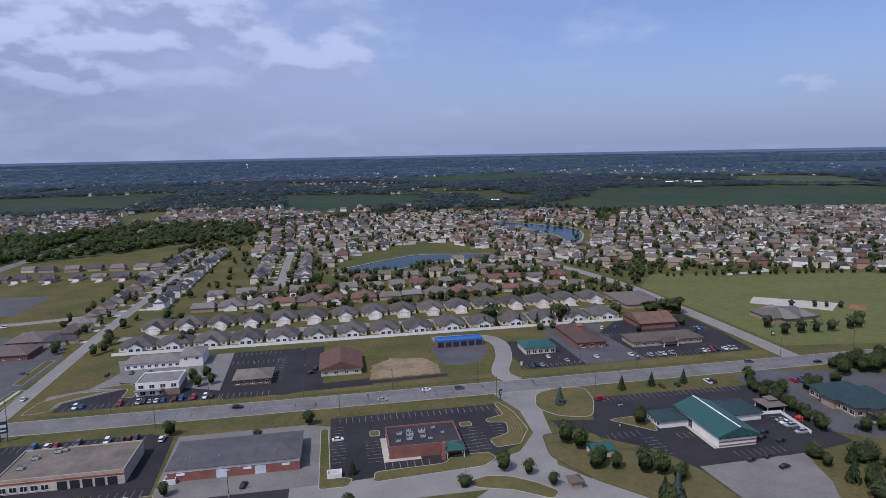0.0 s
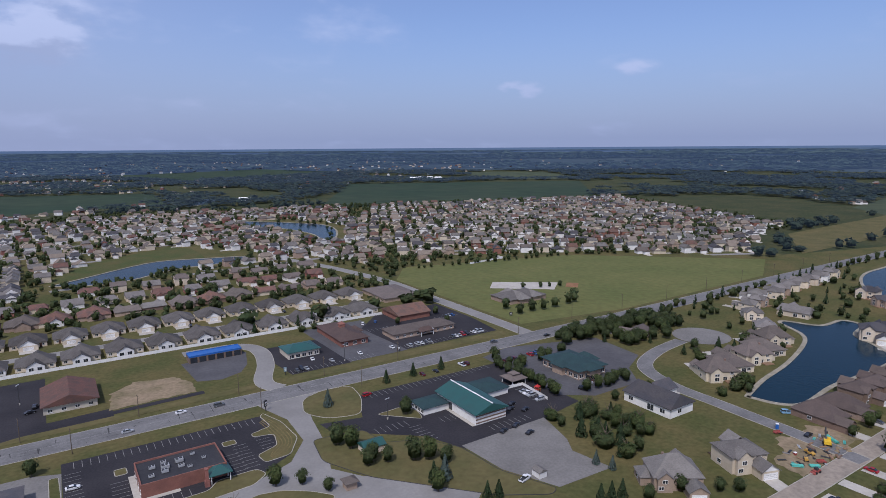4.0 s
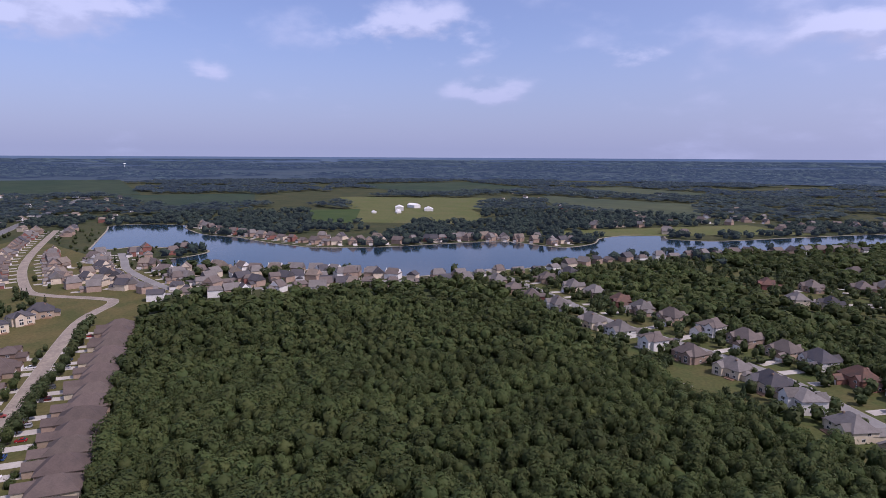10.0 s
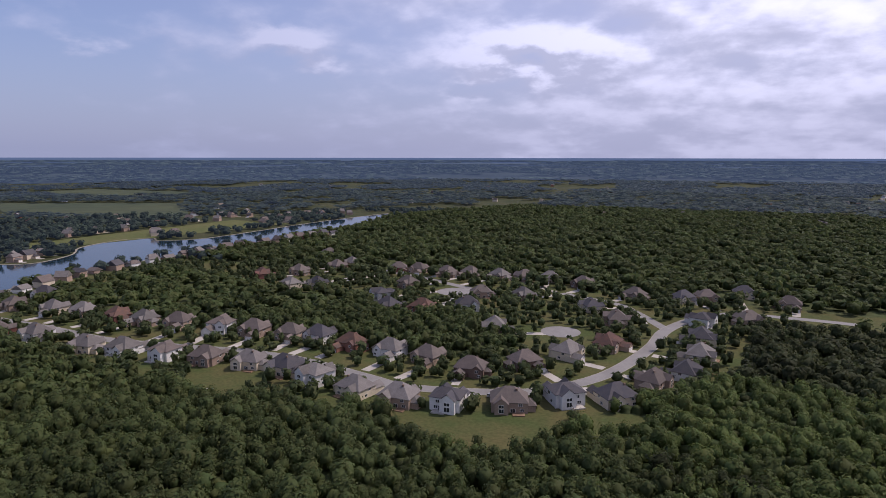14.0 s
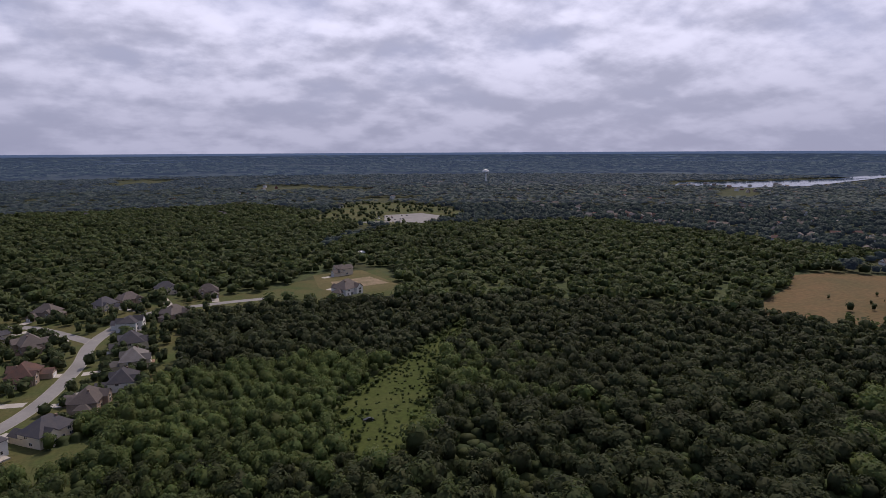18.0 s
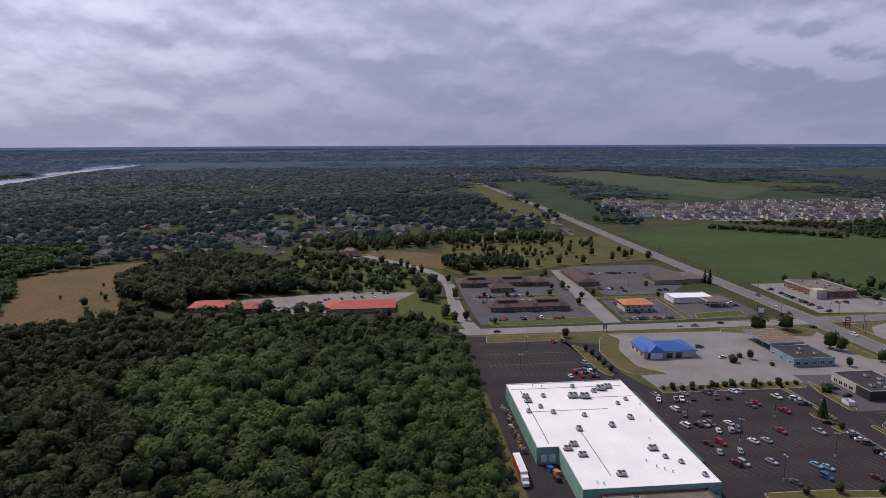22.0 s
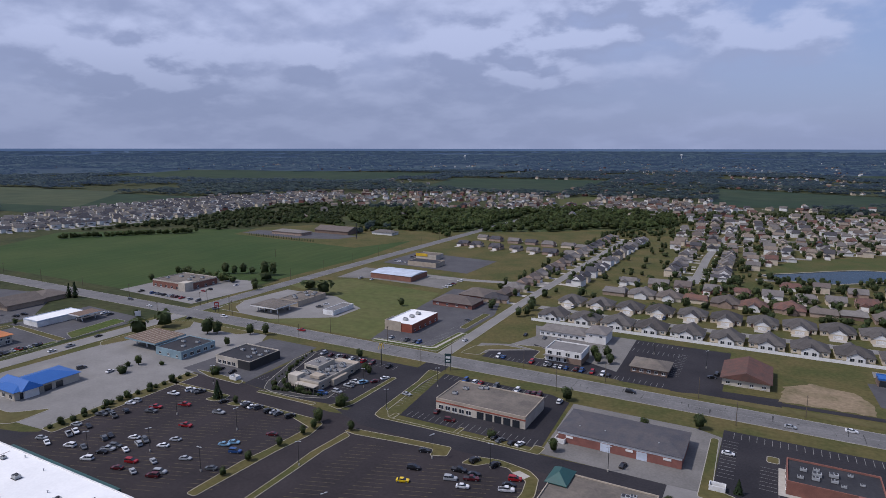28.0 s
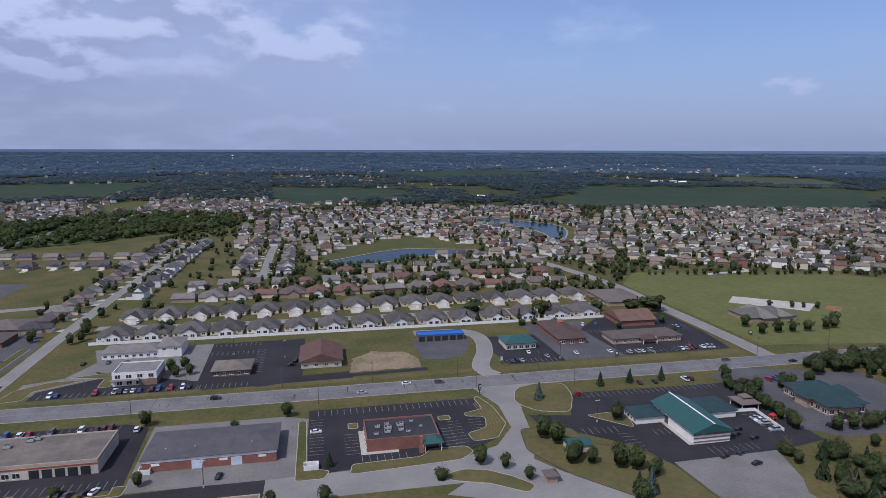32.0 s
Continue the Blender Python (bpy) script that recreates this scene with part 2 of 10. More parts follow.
PALEFIELD = material("pale_field", (0.126, 0.126, 0.046), 0.95, vary=0.15, scale=0.2, second=(0.096, 0.108, 0.037), second_scale=0.02, spec=0.1)
MEADOW = material("rough_meadow", (0.064, 0.09, 0.023), 0.95, vary=0.25, scale=0.35, second=(0.085, 0.088, 0.032), second_scale=0.04, spec=0.1)
WEEDS = material("weedy_meadow", (0.046, 0.064, 0.014), 0.95, vary=0.3, scale=0.5, second=(0.062, 0.074, 0.02), second_scale=0.05, spec=0.1)
WOODFLOOR = material("woodland_floor", (0.05, 0.07, 0.028), 0.95, vary=0.3, scale=0.25, second=(0.07, 0.078, 0.032), second_scale=0.02, spec=0.1)
SCRUB = material("scrub_ground", (0.036, 0.046, 0.02), 0.95, vary=0.3, scale=0.2, second=(0.062, 0.062, 0.027), second_scale=0.02, spec=0.1)
DIRT = material("bare_dirt", (0.25, 0.19, 0.125), 0.95, vary=0.25, scale=0.5, second=(0.15, 0.125, 0.07), second_scale=0.08, spec=0.1)
ASPHALT = material("fresh_asphalt", (0.025, 0.0238, 0.0275), 0.9, vary=0.22, scale=1.2, second=(0.038, 0.0355, 0.039), second_scale=0.04, spec=0.15)
BROWNASPHALT = material("weathered_asphalt", (0.042, 0.0355, 0.037), 0.92, vary=0.2, scale=0.8, second=(0.03, 0.026, 0.0275), second_scale=0.05, spec=0.15)
GREYASPHALT = material("grey_asphalt", (0.092, 0.09, 0.093), 0.9, vary=0.14, scale=0.6, second=(0.068, 0.066, 0.07), second_scale=0.06, spec=0.25)
ROADGREY = material("road_concrete", (0.23, 0.22, 0.205), 0.9, vary=0.1, scale=0.8, second=(0.18, 0.172, 0.16), second_scale=0.05, spec=0.25)
OLDROAD = material("patched_asphalt_road", (0.165, 0.16, 0.155), 0.9, vary=0.18, scale=0.9, second=(0.118, 0.115, 0.112), second_scale=0.09, spec=0.25)
DUSTY = material("dusty_torn_up_street", (0.29, 0.245, 0.195), 0.95, vary=0.2, scale=0.6, second=(0.21, 0.178, 0.145), second_scale=0.09, spec=0.15)
CONCRETE = material("pale_concrete", (0.42, 0.39, 0.34), 0.9, vary=0.1, scale=0.7, second=(0.34, 0.315, 0.27), second_scale=0.1, spec=0.25)
GRAVEL = material("pale_gravel", (0.185, 0.176, 0.163), 0.95, vary=0.14, scale=1.0, second=(0.14, 0.133, 0.123), second_scale=0.06, spec=0.2)
KERB = material("kerb_concrete", (0.37, 0.345, 0.29), 0.9, vary=0.1, scale=1.0, spec=0.25)
YELLOWKERB = material("yellow_painted_kerb", (0.36, 0.325, 0.24), 0.9, vary=0.15, scale=1.0, spec=0.25)
WHITELINE = material("white_road_paint", (0.25, 0.245, 0.235), 0.8, vary=0.15, scale=2.0, spec=0.3)
YELLOWLINE = material("yellow_road_paint", (0.125, 0.1, 0.056), 0.8, vary=0.15, scale=2.0, spec=0.3)
DARKPATCH = material("tar_seal", (0.045, 0.043, 0.042), 0.8, vary=0.15, scale=2.0, spec=0.3)


def water_material(name, colour, rough=0.03, ripple=0.12, ior=1.33):
    m = bpy.data.materials.new(name)
    m.use_nodes = True
    t = m.node_tree
    b = t.nodes["Principled BSDF"]
    b.inputs["Base Color"].default_value = (*colour, 1)
    b.inputs["Roughness"].default_value = rough
    b.inputs["IOR"].default_value = ior
    n = t.nodes.new("ShaderNodeTexNoise")
    n.inputs["Scale"].default_value, n.inputs["Detail"].default_value = 0.35, 4.0
    c = t.nodes.new("ShaderNodeTexCoord")
    t.links.new(c.outputs["Object"], n.inputs["Vector"])
    bp = t.nodes.new("ShaderNodeBump")
    bp.inputs["Strength"].default_value, bp.inputs["Distance"].default_value = ripple, 0.15
    t.links.new(n.outputs[0], bp.inputs["Height"]), t.links.new(bp.outputs[0], b.inputs["Normal"])
    MATS[name] = m
    return m


WATER = water_material("lake_water", (0.014, 0.03, 0.045), 0.07, 0.3)
RIPPLED = water_material("rippled_pond_water", (0.008, 0.024, 0.038), 0.16, 0.7, 1.12)
LEAF_A = leaves("oak_leaves", (0.08, 0.106, 0.036), (0.066, 0.086, 0.031))
# darker leaves; cloud shade over the south woods is put into this colour
LEAF_OAK = leaves("dark_and_shaded_oak_leaves", (0.06, 0.074, 0.029), (0.048, 0.06, 0.026))
LEAF_DARK = leaves("maple_leaves", (0.074, 0.096, 0.038), (0.058, 0.078, 0.032))
LEAF_B = leaves("shrub_leaves", (0.104, 0.142, 0.042), (0.08, 0.108, 0.034))
# distant, further and suburban leaves: blue emission paints haze onto them
LEAF_FAR = leaves("distant_leaves_haze_glow", (0.052, 0.07, 0.038), (0.04, 0.056, 0.034))
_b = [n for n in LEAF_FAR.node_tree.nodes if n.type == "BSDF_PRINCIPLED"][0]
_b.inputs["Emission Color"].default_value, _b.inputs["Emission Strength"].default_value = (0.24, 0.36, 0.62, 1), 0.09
LEAF_FURTHER = leaves("further_leaves_haze_glow", (0.044, 0.06, 0.036), (0.034, 0.048, 0.032))
# a bluish base colour adds to the painted haze
LEAF_WEST = leaves("suburban_leaves_haze_glow", (0.052, 0.074, 0.046), (0.042, 0.06, 0.04))
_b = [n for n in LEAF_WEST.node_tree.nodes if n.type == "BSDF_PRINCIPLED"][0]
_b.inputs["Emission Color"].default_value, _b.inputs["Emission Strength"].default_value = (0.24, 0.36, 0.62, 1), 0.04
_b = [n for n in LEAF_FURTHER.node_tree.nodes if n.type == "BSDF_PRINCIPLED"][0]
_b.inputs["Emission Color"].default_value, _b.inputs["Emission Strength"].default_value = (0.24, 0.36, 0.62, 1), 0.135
LEAF_CON = leaves("conifer_needles", (0.03, 0.05, 0.022), (0.04, 0.062, 0.026))
LEAF_BLUE = leaves("blue_spruce_needles", (0.09, 0.12, 0.105), (0.07, 0.1, 0.085))
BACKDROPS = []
for _k, _glow in enumerate((0.14, 0.2, 0.28, 0.36)):      # plain far land, its haze painted in as stepped blue emission
    _m = material(("far_land_haze_glow", "farther_land_haze_glow", "pale_land_haze_glow", "skyline_haze_glow")[_k], (0.018, 0.026, 0.022), 0.95, vary=0.35, scale=0.004, second=(0.034, 0.042, 0.032), second_scale=0.0012, spec=0.05)
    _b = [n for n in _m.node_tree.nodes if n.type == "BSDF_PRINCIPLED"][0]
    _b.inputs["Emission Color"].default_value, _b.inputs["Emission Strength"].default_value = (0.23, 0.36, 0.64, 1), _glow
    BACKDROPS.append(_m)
# crop and grass copies with haze painted in by faint blue emission
FARCROP = material("crop_haze_glow", (0.024, 0.04, 0.016), 0.95, vary=0.25, scale=0.02, second=(0.036, 0.048, 0.02), second_scale=0.004, spec=0.05)
FARGRASS = material("grass_haze_glow", (0.062, 0.07, 0.03), 0.95, vary=0.2, scale=0.02, second=(0.048, 0.06, 0.028), second_scale=0.004, spec=0.05)
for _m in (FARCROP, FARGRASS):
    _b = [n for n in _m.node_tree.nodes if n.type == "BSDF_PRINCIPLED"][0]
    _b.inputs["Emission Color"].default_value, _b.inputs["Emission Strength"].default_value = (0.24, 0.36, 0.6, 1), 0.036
# skyline woods, blued by emission in place of haze in the air
FARWOOD = material("far_woods_haze_glow", (0.03, 0.045, 0.03), 0.95, vary=0.3, scale=0.006, second=(0.04, 0.055, 0.038), second_scale=0.002, attr="tone", per_object=0.3, spec=0.05)
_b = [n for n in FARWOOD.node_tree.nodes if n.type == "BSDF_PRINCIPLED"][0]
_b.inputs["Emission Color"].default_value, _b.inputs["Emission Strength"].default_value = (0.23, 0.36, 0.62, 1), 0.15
BARK = material("bark", (0.11, 0.085, 0.06), 0.95, vary=0.2, scale=4.0)

# ---- building helpers ----
EYE_H = 115.0


def land(x, y):
    """The place of a plan point: flat out to 2 km, then pulled in and raised to fit the camera's view up to the
    skyline.
    """
    d = math.hypot(x, y)
    if d < 2000:
        return x, y, 0.0, 1.0
    r = 2000 + 2850 * (1 - math.exp(-(d - 2000) / 2850))
    return x * r / d, y * r / d, EYE_H * (1 - r / d), r / d


TAKEN = set()


def claim(x, y, r):
    """Marks a disc of the plan as built on, so that no chance tree stands there."""
    k = int(r // 4) + 1
    cx, cy = int(x // 4), int(y // 4)
    for i in range(-k, k + 1):
        for j in range(-k, k + 1):
            if (i * i + j * j) * 16 <= (r + 2) ** 2:
                TAKEN.add((cx + i, cy + j))


def claim_line(line, w):
    for (ax, ay), (bx, by) in zip(line, line[1:]):
        n = int(math.hypot(bx - ax, by - ay) / 4) + 1
        for i in range(n + 1):
            claim(ax + (bx - ax) * i / n, ay + (by - ay) * i / n, w / 2)


def claim_poly(poly):
    xs, ys = [p[0] for p in poly], [p[1] for p in poly]
    for i in range(int(min(xs) // 4), int(max(xs) // 4) + 1):
        for j in range(int(min(ys) // 4), int(max(ys) // 4) + 1):
            if inside(i * 4 + 2, j * 4 + 2, poly):
                TAKEN.add((i, j))


def free(x, y):
    return (int(x // 4), int(y // 4)) not in TAKEN


class Mesh:
    """Collects faces for one mesh."""

    def __init__(self):
        self.v, self.f, self.m = [], [], []

    def face(self, pts, mat=0):
        n = len(self.v)
        self.v.extend(pts)
        self.f.append(tuple(range(n, n + len(pts))))
        self.m.append(mat)

    def prism(self, poly, z0, z1, mat=0, top=None, bottom=False):
        """An upright prism on a plan outline (anticlockwise)."""
        n = len(poly)
        for i in range(n):
            (ax, ay), (bx, by) = poly[i], poly[(i + 1) % n]
            self.face([(ax, ay, z0), (bx, by, z0), (bx, by, z1), (ax, ay, z1)], mat)
        self.face([(x, y, z1) for x, y in poly], mat if top is None else top)
        if bottom:
            self.face([(x, y, z0) for x, y in reversed(poly)], mat)
        return self

    def box(self, x0, y0, z0, x1, y1, z1, mat=0, top=None):
        return self.prism([(x0, y0), (x1, y0), (x1, y1), (x0, y1)], z0, z1, mat, top, True)

    def hip(self, x0, y0, x1, y1, z, rise, over=0.5, mat=0, thick=0.2, inset=None):
        """A hipped roof with eaves; inset: how far the ridge's ends stand in (0 makes gables)."""
        x0, y0, x1, y1 = x0 - over, y0 - over, x1 + over, y1 + over
        w, d = x1 - x0, y1 - y0
        zt = z + thick
        if w >= d:
            i = d / 2 if inset is None else inset
            a, b = (x0 + i, (y0 + y1) / 2, zt + rise), (x1 - i, (y0 + y1) / 2, zt + rise)
        else:
            i = w / 2 if inset is None else inset
            a, b = ((x0 + x1) / 2, y0 + i, zt + rise), ((x0 + x1) / 2, y1 - i, zt + rise)
        c = [(x0, y0, zt), (x1, y0, zt), (x1, y1, zt), (x0, y1, zt)]
        if w >= d:
            fs = [[c[0], c[1], b, a], [c[1], c[2], b], [c[2], c[3], a, b], [c[3], c[0], a]]
        else:
            fs = [[c[0], c[1], a], [c[1], c[2], b, a], [c[2], c[3], b], [c[3], c[0], a, b]]
        for f in fs:
            self.face(f, mat)
        lo = [(p[0], p[1], z) for p in c]
        for k in range(4):
            self.face([lo[k], lo[(k + 1) % 4], c[(k + 1) % 4], c[k]], mat)
        self.face(list(reversed(lo)), mat)
        return self

    def gable_wall(self, x0, y0, x1, y1, z, rise, mat=0):
        """The two wall triangles under a gable roof whose ridge runs along the longer side."""
        if x1 - x0 >= y1 - y0:
            my = (y0 + y1) / 2
            self.face([(x0, y1, z), (x0, y0, z), (x0, my, z + rise)], mat)
            self.face([(x1, y0, z), (x1, y1, z), (x1, my, z + rise)], mat)
        else:
            mx = (x0 + x1) / 2
            self.face([(x0, y0, z), (x1, y0, z), (mx, y0, z + rise)], mat)
            self.face([(x1, y1, z), (x0, y1, z), (mx, y1, z + rise)], mat)
        return self

    def tube(self, p, q, r0, r1, n=8, mat=0):
        p, q = Vector(p), Vector(q)
        ax = (q - p).normalized()
        s = ax.orthogonal().normalized()
        t = ax.cross(s)
        a = [p + (s * math.cos(k * math.tau / n) + t * math.sin(k * math.tau / n)) * r0 for k in range(n)]
        b = [q + (s * math.cos(k * math.tau / n) + t * math.sin(k * math.tau / n)) * r1 for k in range(n)]
        for k in range(n):
            self.face([tuple(a[k]), tuple(a[(k + 1) % n]), tuple(b[(k + 1) % n]), tuple(b[k])], mat)
        self.face([tuple(v) for v in b], mat)
        return self

    def data(self, name, mats):
        me = bpy.data.meshes.new(name)
        me.from_pydata(self.v, [], self.f)
        for m in mats if isinstance(mats, (list, tuple)) else [mats]:
            me.materials.append(m)
        me.polygons.foreach_set("material_index", self.m)
        me.update()
        return me


def thing(name, mesh, mats, x=0, y=0, z=0, turn=0, label="", category="", group="", kind=""):
    ob = new(name, mesh.data(name, mats) if mesh else None)
    ob.matrix_basis = pose(x, y, z, 0, 0, turn)
    return tagged(ob, label, category, group, kind)


def part(name, mesh, mats, parent, label=""):
    ob = new(name, mesh.data(name, mats) if isinstance(mesh, Mesh) else mesh)
    ob.parent = parent
    return tagged(ob, label)


def sheet(name, poly, mat, z=0.03, label="", category="ground"):
    """A thin patch of ground on the flat."""
    m = Mesh()
    m.face([(x, y, z) for x, y in poly])
    return thing(name, m, mat, label=label, category=category, kind="structure")


def field(name, corners, mat, z=0.05, label="", n=10):
    """A four-cornered field that follows the land."""
    m = Mesh()
    (a, b, c, d) = [Vector((*p, 0)) for p in corners]
    g = [[None] * (n + 1) for _ in range(n + 1)]
    for i in range(n + 1):
        for j in range(n + 1):
            u, v = i / n, j / n
            p = (a * (1 - u) + b * u) * (1 - v) + (d * (1 - u) + c * u) * v
            x, y, h, s = land(p.x, p.y)
            g[i][j] = (x, y, h + z * (1 + 8 * h / 115))
    for i in range(n):
        for j in range(n):
            m.face([g[i][j], g[i + 1][j], g[i + 1][j + 1], g[i][j + 1]])
    return thing(name, m, mat, label=label, category="field", kind="structure")


def smooth(pts, n=6):
    """A Catmull-Rom line through the points."""
    if len(pts) < 3:
        return list(pts)
    p = [pts[0], *pts, pts[-1]]
    out = []
    for i in range(1, len(p) - 2):
        for k in range(n):
            t = k / n
            out.append(tuple(0.5 * (2 * b + (c - a) * t + (2 * a - 5 * b + 4 * c - d) * t * t + (3 * b - a - 3 * c + d) * t ** 3) for a, b, c, d in zip(p[i - 1], p[i], p[i + 1], p[i + 2])))
    out.append(tuple(pts[-1]))
    return out


def offset(line, d):
    """The line moved d metres to its left."""
    out = []
    for i, (x, y) in enumerate(line):
        (ax, ay), (bx, by) = line[max(i - 1, 0)], line[min(i + 1, len(line) - 1)]
        l = math.hypot(bx - ax, by - ay) or 1
        out.append((x - (by - ay) / l * d, y + (bx - ax) / l * d))
    return out


def ribbon(m, line, w, z, mat=0):
    a, b = offset(line, w / 2), offset(line, -w / 2)
    for i in range(len(line) - 1):
        q = []
        for x, y in (b[i], b[i + 1], a[i + 1], a[i]):
            X, Y, h, s = land(x, y)
            q.append((X, Y, h + z + h * 0.01))
        m.face(q, mat)


def kerb_line(m, line, mat=0, w=0.28, z=0.16, closed=False):
    """A kerb: a low square rim along a line."""
    line = list(line) + ([line[0], line[1]] if closed else [])
    a, b = offset(line, w / 2), offset(line, -w / 2)
    for i in range(len(line) - 1):
        A, B, C, D = b[i], b[i + 1], a[i + 1], a[i]
        m.face([(*A, z), (*B, z), (*C, z), (*D, z)], mat)
        m.face([(*A, 0), (*B, 0), (*B, z), (*A, z)], mat)
        m.face([(*C, 0), (*D, 0), (*D, z), (*C, z)], mat)


ROAD_Z = [0.058]


def road(name, pts, w, mat=None, label="", kerbs=True, z=0.06, curve=True, line=None):
    ln = smooth(pts) if curve else list(pts)
    ROAD_Z[0] -= 0.0005
    claim_line(ln, w + 3)
    m = Mesh()
    ribbon(m, ln, w, z + ROAD_Z[0] - 0.058 + 0.07)
    mats = [mat or ROADGREY]
    if kerbs:
        mats.append(KERB)
        kerb_line(m, offset(ln, w / 2), 1)
        kerb_line(m, offset(ln, -w / 2), 1)
    return thing(name, m, mats, label=label, category="road", kind="structure")


def rounded(poly, r, n=4):
    """A plan outline with rounded corners."""
    out = []
    k = len(poly)
    for i in range(k):
        p, a, b = Vector(poly[i]), Vector(poly[i - 1]), Vector(poly[(i + 1) % k])
        ra = min(r, (a - p).length * 0.45, (b - p).length * 0.45)
        s, e = p + (a - p).normalized() * ra, p + (b - p).normalized() * ra
        for j in range(n + 1):
            t = j / n
            q = s * (1 - t) ** 2 + p * 2 * t * (1 - t) + e * t * t
            out.append((q.x, q.y))
    return out


def island(poly, r=2.5, mat=None, label="kerbed grass island in a car park", kerb=None, name="grass_island"):
    """A kerbed bed of grass, standing a step above the paving."""
    o = rounded(poly, r)
    m = Mesh()
    m.face([(x, y, 0.13) for x, y in o], 0)
    kerb_line(m, o, 1, closed=True)
    return thing(name, m, [mat or GRASS, kerb or KERB], label=label, category="grass", kind="structure")


def inside(x, y, poly):
    hit = False
    for (ax, ay), (bx, by) in zip(poly, poly[1:] + poly[:1]):
        if (ay > y) != (by > y) and x < (bx - ax) * (y - ay) / (by - ay) + ax:
            hit = not hit
    return hit


def stalls(name, rows, mat=None, label="", w=0.085):
    """Painted parking lines. Rows of (x, y, heading of the row, count, step, length, slant)."""
    m = Mesh()
    for x, y, a, count, step, length, slant in rows:
        ca, sa = math.cos(radians(a)), math.sin(radians(a))
        cb, sb = math.cos(radians(a + 90 + slant)), math.sin(radians(a + 90 + slant))
        for i in range(count):
            px, py = x + ca * i * step, y + sa * i * step
            m.face([(px - ca * w, py - sa * w, 0.108), (px + ca * w, py + sa * w, 0.108), (px + ca * w + cb * length, py + sa * w + sb * length, 0.108), (px - ca * w + cb * length, py - sa * w + sb * length, 0.108)])
    return thing(name, m, mat or WHITELINE, label=label or "painted parking lines on asphalt", category="markings", kind="structure")

# ---- trees ----
def clump_template(seed, rings=3, n=7):
    """A plain lumpy mound of leaves, for woods far away."""
    rng = np.random.default_rng(seed)
    v, f = [], []
    for j in range(rings):
        z = j / rings
        r = math.sqrt(max(0.0, 1 - z * z)) * (1.0 if j else 0.92)
        for k in range(n):
            a = (k + 0.5 * (j % 2)) * math.tau / n
            q = r * rng.uniform(0.72, 1.18)
            v.append((math.cos(a) * q, math.sin(a) * q, z * rng.uniform(0.85, 1.15) - (0.6 if j == 0 else 0)))
    v.append((0, 0, rng.uniform(0.9, 1.1)))
    for j in range(rings - 1):
        for k in range(n):
            a, b = j * n + k, j * n + (k + 1) % n
            f.append((a, b, b + n)), f.append((a, b + n, a + n))
    for k in range(n):
        f.append(((rings - 1) * n + k, (rings - 1) * n + (k + 1) % n, len(v) - 1))
    return np.array(v), np.array(f)


def outward(corners, bend):
    """Turns each triangle of a soup so that its face looks the way its bent normals do."""
    q = corners.reshape(-1, 3, 3).copy()
    face = np.cross(q[:, 1] - q[:, 0], q[:, 2] - q[:, 0])
    flip = (face * bend.reshape(-1, 3, 3).mean(1)).sum(1) < 0
    q[flip] = q[flip][:, ::-1]
    return q.reshape(-1, 3)


